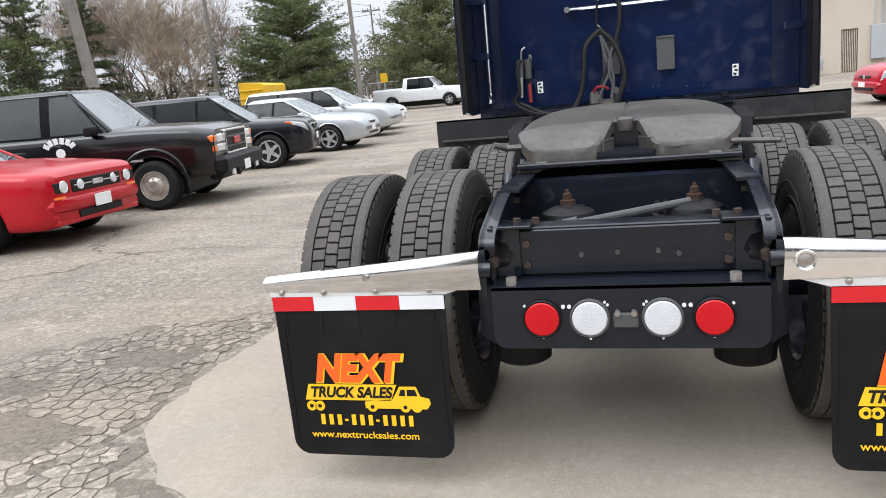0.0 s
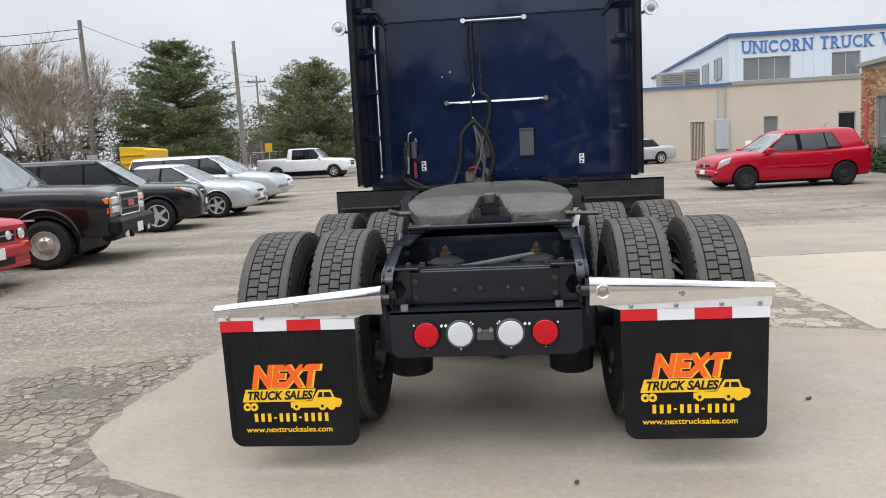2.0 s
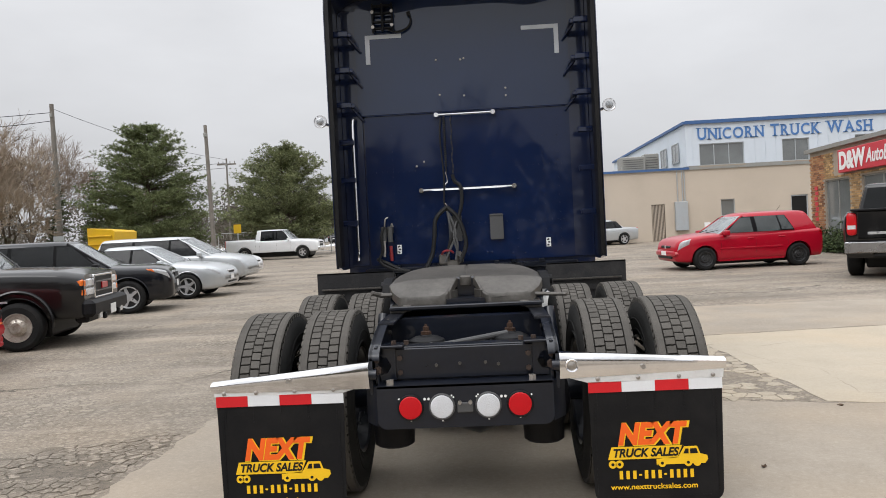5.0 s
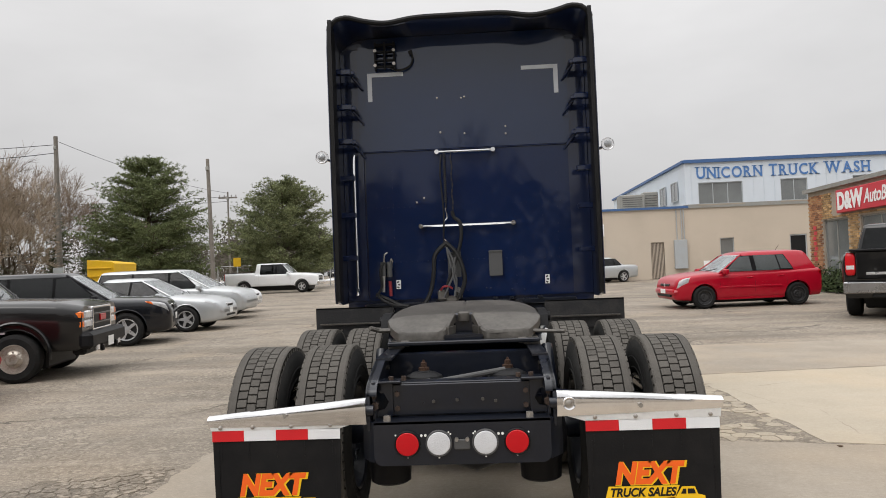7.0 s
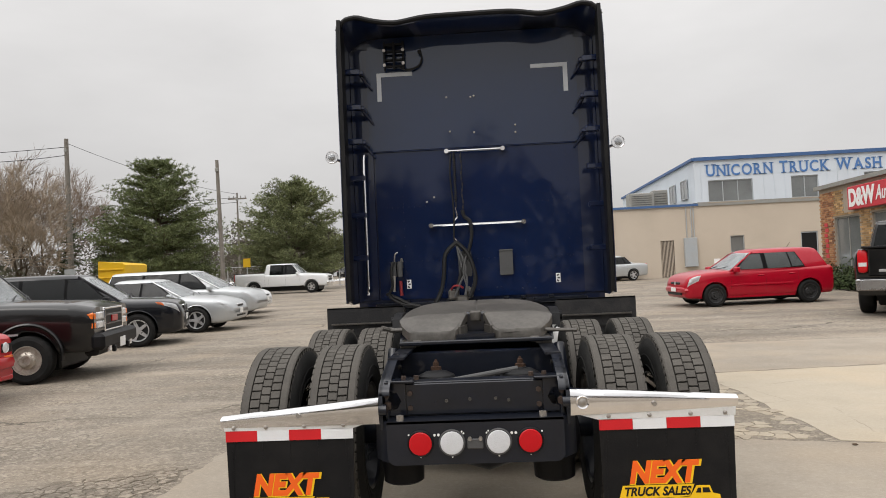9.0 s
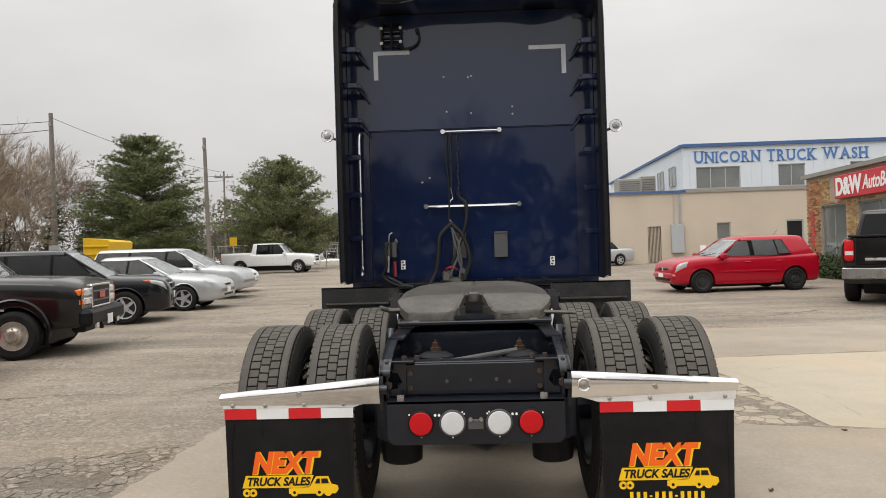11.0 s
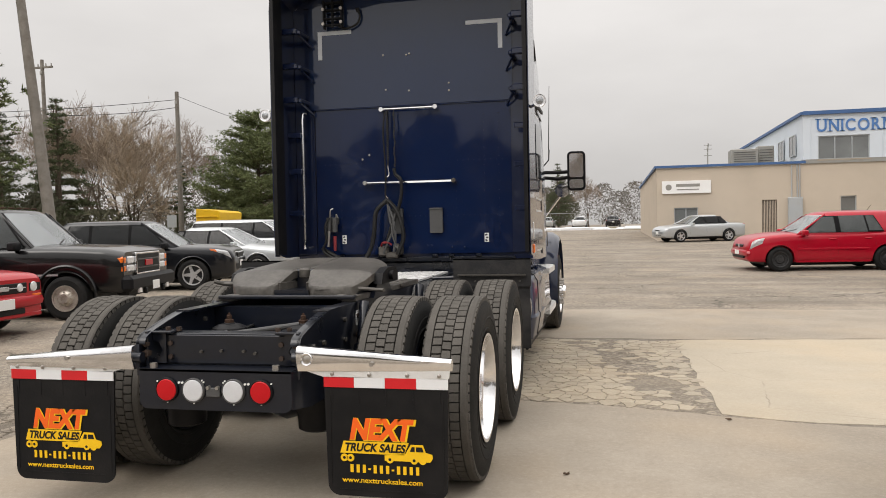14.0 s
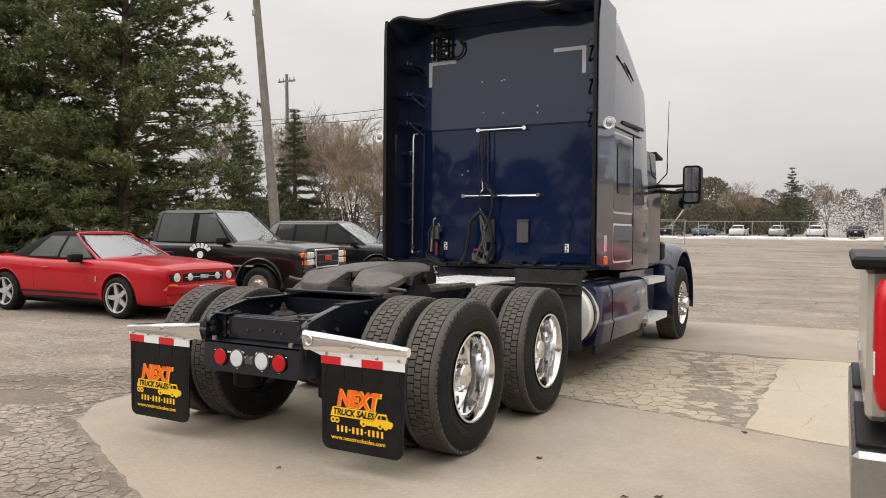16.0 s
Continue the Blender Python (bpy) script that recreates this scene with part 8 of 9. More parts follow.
part("storey_band", bm, HVAC, wash, "dark band between the storeys")
for u0, u1, z0, z1, bars in SILL_WINS:
    window("window", front, u0, u1, z0, z1, wash, bars)
for u0, u1, z0, z1, bars in UP_WINS:
    window("window", front, u0, u1, z0, z1, wash, bars, label="grey framed office window")
bm = boxed(((10.55, BY + 0.12, 1.59), (0.76, 0.06, 2.16)))
dr = part("service_door", bm, DOOR_BROWN, wash, "brown slatted service door", smooth=0)
bm = bmesh.new()
for k in range(9):
    box(bm, (10.22 + k * 0.082, BY + 0.08, 1.60), (0.03, 0.03, 2.1))
part("door_slat", bm, WALL_TAN, dr, smooth=0)
bm = boxed(((18.71, BY + 0.12, 1.67), (0.90, 0.06, 2.30)))
dark_door = part("service_door", bm, PRINT_BLACK, wash, "dark glazed service door", smooth=0)
part("door_frame", boxed(((18.71, BY + 0.10, 2.80), (0.98, 0.10, 0.07)), ((18.25, BY + 0.10, 1.65), (0.06, 0.10, 2.26)), ((19.17, BY + 0.10, 1.65), (0.06, 0.10, 2.26))), METAL_GREY, dark_door, smooth=0)
part("door_step", boxed(((10.55, BY - 0.25, 0.46), (1.1, 0.5, 0.12))), MORTAR, wash)
# side and back walls, roofs
bm = bmesh.new()
box(bm, (LOW_L + 0.15, BY + 12.15, 2.26), (0.3, 23.7, 4.72))
box(bm, (19.25, BY + 24.15, 2.26), (29.5, 0.3, 4.72))
part("block_wall", bm, WALL_TAN, wash, smooth=0)
bm = bmesh.new()
slab(bm, [(BY + 0.30, LOW_TOP + 0.22), (BY + 24, LOW_TOP + 0.22), (BY + 24, 7.30), (BY + 0.3, 7.30)], "x", LOW_R, LOW_R + 0.3)
part("upper_wall", bm, WALL_BLUE, wash, smooth=0)
bm = bmesh.new()
box(bm, (23.2, BY + 12.15, 7.36), (21.7, 23.9, 0.12))
part("roof", bm, HVAC, wash)
bm = boxed(((8.45, BY + 12.15, LOW_TOP + 0.02), (7.7, 23.6, 0.12)))
part("roof", bm, HVAC, wash)
bm = bmesh.new()
box(bm, (8.42, BY - 0.05, LOW_TOP + 0.08), (8.0, 0.14, 0.13))
box(bm, (LOW_L - 0.05, BY + 12.0, LOW_TOP + 0.08), (0.14, 24.2, 0.13))
box(bm, (23.2, BY - 0.06, 7.38), (21.8, 0.16, 0.20))
box(bm, (12.24, BY + 12.0, 7.38), (0.16, 24.2, 0.15))
part("roof_trim", bm, BLUE_TRIM, wash, "blue metal roof edge", smooth=0)
for k, y in enumerate((43.5, 46.5, 50.0)):
    window("side_window", lambda u, w, z: (LOW_R + w - 0.16, u, z), y, y + 1.5, 5.2, 6.4, wash, 1, sill=False)
for c, s_ in (((9.6, BY + 2.6, 5.25), (1.5, 1.2, 1.0)), ((10.9, BY + 3.2, 5.35), (0.9, 1.0, 1.2))):
    bm = boxed((c, s_), bevel=0.04)
    unit = part("rooftop_unit", bm, HVAC, wash, "grey rooftop air unit")
    bm = bmesh.new()
    for k in range(6):
        box(bm, (c[0], c[1] - s_[1] / 2 - 0.01, c[2] - s_[2] * 0.35 + k * s_[2] * 0.13), (s_[0] * 0.8, 0.03, 0.03))
    part("louvre", bm, GREY_PLASTIC, unit)
bm = bmesh.new()
tube(bm, curve_points([(7.9, BY + 5.0, 4.6), (7.9, BY + 5.0, 6.0), (7.95, BY + 5.0, 6.45)]), 0.04)
for z in (5.7, 6.1, 6.35):
    rod(bm, (7.68, BY + 5.0, z), (8.15, BY + 5.0, z), 0.02)
part("roof_mast", bm, HVAC, wash, "thin roof mast")
bm = boxed(((11.86, BY - 0.12, 1.93), (0.74, 0.22, 1.70)), bevel=0.02)
part("electric_panel", bm, METAL_GREY, wash, "pale blue-grey electric cabinet")
bm = bmesh.new()
for x in (11.70, 11.98, 12.12):
    rod(bm, (x, BY - 0.05, 2.8), (x, BY - 0.05, 4.6), 0.03, n=6)
part("conduit", bm, METAL_GREY, wash)
part("wall_notice", boxed(((13.35, BY - 0.03, 1.32), (0.34, 0.03, 0.34))), SIGN_WHITE, wash)
bm = boxed(((6.12, BY - 0.06, 3.52), (2.66, 0.10, 0.72)), bevel=0.01)
nb = part("name_board", bm, SIGN_WHITE, wash, "white sign board with plain bars")
bm = bmesh.new()
rod(bm, (5.15, BY - 0.12, 3.52), (5.15, BY - 0.105, 3.52), 0.17, n=16)
box(bm, (6.2, BY - 0.115, 3.62), (1.3, 0.015, 0.16))
box(bm, (6.2, BY - 0.115, 3.38), (1.2, 0.015, 0.06))
part("board_bars", bm, HVAC, nb, smooth=0)
SERIF = {"U": ((0.12, 1), (0.88, 1)), "N": ((0.10, 0), (0.10, 1), (0.90, 1)), "I": ((0.5, 0), (0.5, 1)), "R": ((0.14, 0), (0.14, 1), (0.90, 0)), "T": ((0.5, 0),), "K": ((0.14, 0), (0.14, 1), (0.86, 0), (0.80, 1)),
         "W": ((0.06, 1), (0.50, 1), (0.94, 1)), "A": ((0.08, 0), (0.92, 0)), "H": ((0.12, 0), (0.12, 1), (0.88, 0), (0.88, 1)), "C": (), "O": (), "S": ()}


def serif_sign(words, left, right, z0, tall, y, parent):
    """Painted capitals with short feet; the first letter of each word stands taller."""
    glyphs, pen = [], 0.0
    for word in words:
        for i, ch in enumerate(word):
            h = tall * (1.07 if i == 0 else 1.0)
            ob = letters(ch, h * 1.38, BLUE_LETTER, parent, Matrix.Identity(4), "letter", 0.012, bold=0.016)
            co = [v.co for v in ob.data.vertices]
            a, b, c, d = min(v.x for v in co), max(v.x for v in co), min(v.y for v in co), max(v.y for v in co)
            bm = bmesh.new()
            bm.from_mesh(ob.data)
            for u, v in SERIF[ch]:
                box(bm, (a + (b - a) * u, d - 0.022 if v else c + 0.022, 0), (0.30 * h / 0.62, 0.044, 0.024))
            bm.to_mesh(ob.data)
            bm.free()
            for v in ob.data.vertices:
                v.co.y = (v.co.y - c) / (d - c) * h
            wide = (b - a) + 0.14
            glyphs.append((ob, pen - a + 0.07, wide))
            pen += wide
        pen += 0.34
    k = (right - left) / (pen - 0.34)
    for ob, x, _ in glyphs:
        ob.matrix_basis = Matrix.Translation((left + x * k, y, z0)) @ Matrix.Rotation(math.pi / 2, 4, "X") @ Matrix.Diagonal((k, 1, 1, 1))
    glyphs[0][0]["label"] = "blue painted serif capital"


serif_sign(("UNICORN", "TRUCK", "WASH"), 12.95, 23.05, 6.33, 0.66, BY - 0.03, wash)

# brick shop with the red sign board, its front facing the yard
SX, SY0, SY1, STOP = 12.5, 12.0, 25.75, 3.82
shop = thing("brick_shop", Matrix.Identity(4), "low orange brick shop with red sign board and large windows", "building")
flank = lambda u, w, z: (SX + w, u, z)
SHOP_WINS = [(22.75, 24.6, 0.75, 2.72), (19.5, 21.9, 0.75, 2.72), (15.6, 18.2, 0.75, 2.72), (12.8, 14.6, 0.75, 2.72)]
SZ = ground_height(SX, 22)
bm = bmesh.new()
wall_with_holes(bm, SY0, SY1, SZ - 0.3, STOP, SHOP_WINS, flank, 0.25)
brick_wall = part("brick_wall", bm, MORTAR, shop, "orange brick wall with pale mortar", smooth=0)
for h in SHOP_WINS:
    window("shop_window", flank, *h, shop, 1, HVAC, label="large dark shop window")
bm = bmesh.new()
box(bm, (SX + 5.1, SY1 - 0.13, (STOP + SZ - 0.3) / 2), (9.7, 0.26, STOP - SZ + 0.3))
box(bm, (SX + 5.1, SY0 + 0.13, (STOP + SZ - 0.3) / 2), (9.7, 0.26, STOP - SZ + 0.3))
box(bm, (SX + 9.9, (SY0 + SY1) / 2, (STOP + SZ - 0.3) / 2), (0.26, SY1 - SY0, STOP - SZ + 0.3))
part("brick_wall", bm, BRICK, shop, smooth=0)
bm = boxed(((SX + 5.0, (SY0 + SY1) / 2, STOP + 0.06), (10.3, SY1 - SY0 + 0.3, 0.14)))
part("roof", bm, HVAC, shop, "flat roof with brown edge")
bm = boxed(((SX - 0.10, 17.8, 3.27), (0.16, 10.7, 0.78)), bevel=0.02)
board = part("sign_board", bm, SIGN_RED, shop, "red sign board with white marks")
turn_left = Matrix.Rotation(-math.pi / 2, 4, "Z") @ Matrix.Rotation(math.pi / 2, 4, "X")
letters("D&W", 0.78, SIGN_WHITE, board, Matrix.Translation((SX - 0.19, 22.18, 3.25)) @ turn_left, "sign_initials", 0.005, 0.0, "bold white initials", 1.0, 1.75, 0.035)
letters("AutoBody Supplies", 0.62, SIGN_WHITE, board, Matrix.Translation((SX - 0.19, 19.3, 3.27)) @ turn_left, "sign_lettering", 0.005, 0.25, "white slanted lettering", 1.0, 3.9, 0.012)
bm = bmesh.new()
for k in range(7):
    box(bm, (SX - 0.02, 25.25 + 0.05 * math.sin(k * 2.1), 1.35 + k * 0.19), (0.03, 0.24, 0.13))
part("painted_mark", bm, SIGN_RED, shop, "column of faded red painted marks", smooth=0)


def hedge(name, c, s_, n, label):
    bm = bmesh.new()
    rnd = random.Random(n)
    for _ in range(n):
        p = Vector((c[0] + rnd.uniform(-1, 1) * s_[0], c[1] + rnd.uniform(-1, 1) * s_[1], c[2] + s_[2] * abs(rnd.gauss(0.55, 0.30)) * (0.8 + 0.2 * math.sin(c[1] + rnd.random() * 6))))
        d = Vector((rnd.gauss(0, 1), rnd.gauss(0, 1), rnd.gauss(0.4, 0.8))).normalized()
        e = d.orthogonal().normalized() * 0.035
        d *= rnd.uniform(0.06, 0.12)
        bm.faces.new([bm.verts.new(p - e), bm.verts.new(p + e), bm.verts.new(p + d + e * 0.4), bm.verts.new(p + d - e * 0.4)])
    return tagged(part(name, bm, HEDGE, smooth=0), label, "hedge")


hedge("hedge", (12.0, 22.5, SZ), (0.45, 2.9, 0.75), 5200, "low green hedge along the brick shop")

# ---- poles, wires, yard clutter ----
def utility_pole(x, y, top, lean, arm=True, r=0.15, label="weathered wooden utility pole", lamp=False, base=None):
    z0 = ground_height(x, y) if base is None else base
    root = thing("utility_pole", Matrix.Translation((x, y, z0)), label, "pole")
    bm = bmesh.new()
    h = top - z0
    tube(bm, [(lean * f, 0, h * f - (0.3 if f == 0 else 0)) for f in (0, 0.25, 0.5, 0.75, 1.0)], [r * (1 - 0.35 * f) for f in (0, 0.25, 0.5, 0.75, 1.0)], 12)
    part("pole", bm, POLE_WOOD, root)
    if arm:
        bm = bmesh.new()
        box(bm, (lean, 0, h - 0.5), (1.6, 0.1, 0.12))
        for q in (-0.7, -0.3, 0.3, 0.7):
            rod(bm, (lean + q, 0, h - 0.44), (lean + q, 0, h - 0.26), 0.035, n=8)
        part("cross_arm", bm, POLE_WOOD, root)
    if lamp:
        bm = bmesh.new()
        tube(bm, curve_points([(lean, 0, h - 0.2), (lean + 0.35, -0.1, h + 0.05), (lean + 0.8, -0.2, h + 0.1)]), 0.035)
        lump(bm, (lean + 1.0, -0.25, h + 0.06), (0.28, 0.12, 0.08))
        part("lamp_head", bm, METAL_GREY, root, "grey street lamp head")
    bm = bmesh.new()
    box(bm, (lean * 0.97, -0.05, h * 0.93), (0.16, 0.24, 0.22), 0.02)
    part("pole_fitting", bm, HVAC, root)
    return root


utility_pole(-25.3, 41.2, 10.6, -0.1, False, 0.19)
utility_pole(-15.66, 18.0, 10.3, -1.20, False, 0.20, "tall leaning wooden pole with a lamp", lamp=True)
utility_pole(-34.1, 40.0, 13.0, -0.3, True, 0.17)
utility_pole(-14.75, 38.0, 8.25, -0.15, False, 0.14, "grey wooden pole with a small fitting at the top")
utility_pole(-21.2, 60.0, 9.0, 0.0, True, 0.10)
utility_pole(-15.6, 60.0, 6.9, 0.0, False, 0.06, "slim grey lamp post", lamp=True)


def wire(a, b, sag, r=0.02):
    bm = bmesh.new()
    a, b = Vector(a), Vector(b)
    tube(bm, [a.lerp(b, f) - Vector((0, 0, sag * 4 * f * (1 - f))) for f in np.linspace(0, 1, 17)], r, 5)
    return tagged(part("overhead_wire", bm, HOSE), "thin black overhead wire between poles", "cable")


wire((-25.3, 41.2, 10.1), (-60, 36, 10.6), 0.7)
wire((-25.4, 41.2, 9.6), (-34.3, 40.0, 9.4), 0.2)
wire((-34.4, 40.0, 9.4), (-60, 38, 10.4), 0.4)
wire((-25.3, 41.2, 10.3), (-21.2, 60, 8.9), 0.4, 0.014)
wire((-21.2, 60, 8.6), (-75, 62, 10.5), 0.7, 0.018)
wire((-21.2, 60, 8.2), (-75, 62, 9.6), 0.7, 0.018)

yz = ground_height(-17, 30)
bin_ = thing("yellow_container", Matrix.Translation((-16.9, 30.0, yz)), "yellow painted steel skip behind the parked cars", "skip")
bm = bmesh.new()
slab(bm, [(-0.78, 0.12), (0.35, 0.12), (0.48, 2.08), (0.35, 2.16), (-0.78, 2.28)], "y", 0, 2.2)
part("tub", bm, YELLOW_BIN, bin_, smooth=0)
for k in range(5):
    part("rib", boxed(((-0.2, -0.03, 0.45 + 0.36 * k), (1.12, 0.07, 0.06)), bevel=0.01), YELLOW_BIN, bin_)
bm = bmesh.new()
for x in (-0.6, 0.2):
    box(bm, (x, 1.1, 0.06), (0.15, 2.2, 0.12))
part("skid", bm, RUST, bin_, smooth=0)
for x, y, w, h_, z, lab, mt in ((-19.3, 30.5, 0.5, 0.6, 1.7, "small grey notice on a post", METAL_GREY), (-16.5, 47.5, 0.5, 0.6, 2.1, "small yellow notice on a post", YELLOW_BIN)):
    sg = thing("notice_sign", Matrix.Translation((x, y, ground_height(x, y))), lab, "sign")
    part("post", boxed(((0, 0.05, z / 2), (0.06, 0.06, z))), METAL_GREY, sg)
    part("panel", boxed(((0, 0, z), (w, 0.03, h_))), mt, sg)


def chain_fence(p0, p1, h, label):
    """Posts, top rail and a woven net of thin wires."""
    p0, p1 = Vector((*p0, 0)), Vector((*p1, 0))
    d = p1 - p0
    n = max(2, int(d.length / 3))
    root = thing("chain_link_fence", Matrix.Identity(4), label, "fence", kind="")
    for k in range(n + 1):
        p = p0.lerp(p1, k / n)
        z = ground_height(p.x, p.y)
        bm = bmesh.new()
        rod(bm, (p.x, p.y, z - 0.05), (p.x, p.y, z + h), 0.04, n=6)
        part("post", bm, FENCE, root)
        if k:
            q = p0.lerp(p1, (k - 1) / n)
            zq = ground_height(q.x, q.y)
            for dz, r_ in ((h - 0.03, 0.025), (0.1, 0.015)):
                rail = bmesh.new()
                rod(rail, (q.x, q.y, zq + dz), (p.x, p.y, z + dz), r_, n=5)
                part("rail", rail, FENCE, root)
    net = bmesh.new()
    m_ = int(d.length / 0.45)
    for k in range(m_):
        for da, db in ((0, h * 0.55), (h * 0.55, 0)):
            a = p0.lerp(p1, k / m_)
            side = d.normalized() * 0.6
            za = ground_height(a.x, a.y) + 0.05
            v = [(a.x, a.y, za), (a.x + side.x, a.y + side.y, za + h * 0.95)] if da == 0 else [(a.x, a.y, za + h * 0.95), (a.x + side.x, a.y + side.y, za)]
            rod(net, v[0], v[1], 0.004, n=3, cap=False)
    tagged(part("mesh_net", net, FENCE, root, smooth=0), "woven wire", kind="stuff")
    return root


chain_fence((-30, 56), (-9, 57), 1.9, "galvanised chain-link fence along the yard")
chain_fence((-45, 92), (25, 92), 1.9, "galvanised chain-link fence at the far lot")
# ---- trees ----
def leafy_tree(seed, height, radius, trunk_r, whorls, per, needle, clumps, droop=0.15, top_power=0.8, bare_below=0.12, irregular=0.35, low=0.45, tuft=1, blade=0.085):
    """Trunk with limbs, and a crown of many small needle tufts on them. Returns two bmeshes."""
    rnd = random.Random(seed)
    wood, crown = bmesh.new(), []
    tube(wood, [(rnd.uniform(-0.05, 0.05) * f * height * 0.2, rnd.uniform(-0.05, 0.05) * f * height * 0.2, height * f - (0.3 if f == 0 else 0)) for f in (0, 0.2, 0.4, 0.6, 0.8, 0.97)], [trunk_r * (1 - 0.93 * f) + 0.01 for f in (0, 0.2, 0.4, 0.6, 0.8, 0.97)], 9)
    for k in range(whorls):
        f = bare_below + (1 - bare_below) * (k + rnd.uniform(-0.3, 0.3)) / whorls
        f = min(max(f, bare_below), 0.99)
        z = height * f
        reach = radius * ((1 - f) / (1 - bare_below)) ** top_power * (1 - low * max(0.0, 0.25 - f) / 0.25)
        for j in range(per):
            a = rnd.uniform(0, 2 * math.pi)
            ln = max(0.25, reach * rnd.uniform(1 - irregular, 1.08))
            rise = rnd.uniform(-droop, 0.30) + 0.35 * f
            pts = [Vector((0, 0, z))]
            for q in (0.35, 0.7, 1.0):
                pts.append(Vector((math.cos(a) * ln * q, math.sin(a) * ln * q, z + ln * (rise * q - droop * q * q + 0.12 * q ** 3))))
            tube(wood, pts, [trunk_r * 0.20 * (1 - f * 0.6), trunk_r * 0.14 * (1 - f * 0.6), trunk_r * 0.08, 0.008], 4, cap=False)
            m_ = max(4, int(clumps * ln / tuft))
            for i in range(m_):
                q = 0.22 + 0.80 * ((i + rnd.random()) / m_) ** 0.8
                base = pts[0].lerp(pts[1], q / 0.35) if q < 0.35 else pts[1].lerp(pts[2], (q - 0.35) / 0.35) if q < 0.7 else pts[2].lerp(pts[3], min(1, (q - 0.7) / 0.3))
                spread = 0.07 + 0.20 * ln * (0.25 + 0.5 * q) * 0.42
                c = base + Vector((rnd.gauss(0, spread), rnd.gauss(0, spread), rnd.gauss(0.03, spread * 0.32)))
                out = (c - Vector((0, 0, c.z - 0.2))).normalized()
                crown.append((c, out))
                for _ in range(tuft - 1):   # brush of needles round one shoot
                    crown.append((c + Vector((rnd.gauss(0, 0.10), rnd.gauss(0, 0.10), rnd.gauss(0.03, 0.07))), out))
    verts, faces = [], []
    for c, out in crown:
        s = needle * rnd.uniform(0.6, 1.3)
        for _ in range(9):
            d = (out * 0.55 + Vector((rnd.gauss(0, 0.7), rnd.gauss(0, 0.7), rnd.gauss(0.30, 0.5)))).normalized() * s
            e = d.orthogonal().normalized() * s * blade
            e.rotate(Matrix.Rotation(rnd.uniform(0, math.pi), 3, d))
            i = len(verts)
            verts += [c - e, c + e, c + d]
            faces.append((i, i + 1, i + 2))
    me = bpy.data.meshes.new("crown")
    me.from_pydata([tuple(v) for v in verts], [], faces)
    me.update()
    wm = bpy.data.meshes.new("trunk")
    wood.to_mesh(wm)
    wood.free()
    wm.materials.append(BARK)
    return wm, me


def bare_tree(seed, height, trunk_r, levels=6, spread=0.55, forks=3, stem=0.24):
    """A leafless tree: limbs that fork down to fine twigs."""
    rnd = random.Random(seed)
    stems, twigs = ([], []), ([], [])

    def limb(a, b, r0, r1, n, into):
        verts, faces = into
        d = (b - a).normalized()
        u = d.orthogonal().normalized()
        v = d.cross(u)
        i = len(verts)
        for p, r in ((a, r0), (b, r1)):
            for k in range(n):
                t = 2 * math.pi * k / n
                verts.append(tuple(p + (u * math.cos(t) + v * math.sin(t)) * r))
        for k in range(n):
            faces.append((i + k, i + (k + 1) % n, i + n + (k + 1) % n, i + n + k))

    def grow(p, d, ln, r, level):
        steps = 2 if level < 3 else 1
        for _ in range(steps):
            e = (d + Vector((rnd.gauss(0, 0.13), rnd.gauss(0, 0.13), rnd.gauss(0.05, 0.08)))).normalized()
            q = p + e * ln / steps
            limb(p, q, r, r * 0.78, 6 if level < 2 else 3, stems if level < 3 else twigs)
            p, d, r = q, e, r * 0.78
        if level >= levels:
            return
        k = forks if level < levels - 1 else forks + 1
        for j in range(k):
            w = Vector((rnd.gauss(0, 1), rnd.gauss(0, 1), rnd.gauss(0.15, 0.6))).normalized()
            lead = 0.35 if j == 0 else 1.0
            nd = (d + w * lead * rnd.uniform(spread * 0.6, spread * 1.3)).normalized()
            grow(p, nd, ln * (rnd.uniform(0.82, 0.95) if j == 0 else rnd.uniform(0.60, 0.84)), max(r * rnd.uniform(0.55, 0.8), 0.009), level + 1)

    grow(Vector((0, 0, -0.3)), Vector((0, 0, 1)), height * stem, trunk_r, 0)
    k = height / max(v[2] for v in twigs[0])
    out = []
    for name, (verts, faces), mat in (("trunk", stems, BARK), ("twigs", twigs, TWIG)):
        me = bpy.data.meshes.new(name)
        me.from_pydata([(x * k, y * k, z * k) for x, y, z in verts], [], faces)
        me.update()
        me.materials.append(mat)
        out.append(me)
    return out


def plant_bare(meshes, x, y, turn, scale, label, wide=1.0):
    root = thing("bare_tree", Matrix.Translation((x, y, ground_height(x, y))) @ Matrix.Rotation(turn, 4, "Z") @ Matrix.Diagonal((scale * wide, scale * wide, scale, 1)), label, "tree")
    share("trunk", meshes[0], root, Matrix.Identity(4))
    share("twig_crown", meshes[1], root, Matrix.Identity(4), "haze of fine brown twigs")
    return root


def plant_conifer(meshes, x, y, turn, scale, label, name="pine_tree"):
    root = thing(name, Matrix.Translation((x, y, ground_height(x, y))) @ Matrix.Rotation(turn, 4, "Z") @ Matrix.Diagonal((scale, scale, scale, 1)), label, "tree")
    share("trunk", meshes[0], root, Matrix.Identity(4))
    share("crown", meshes[1], root, Matrix.Identity(4), "dark green needles")
    return root


def with_mat(meshes, mat):
    meshes[1].materials.append(mat)
    return meshes


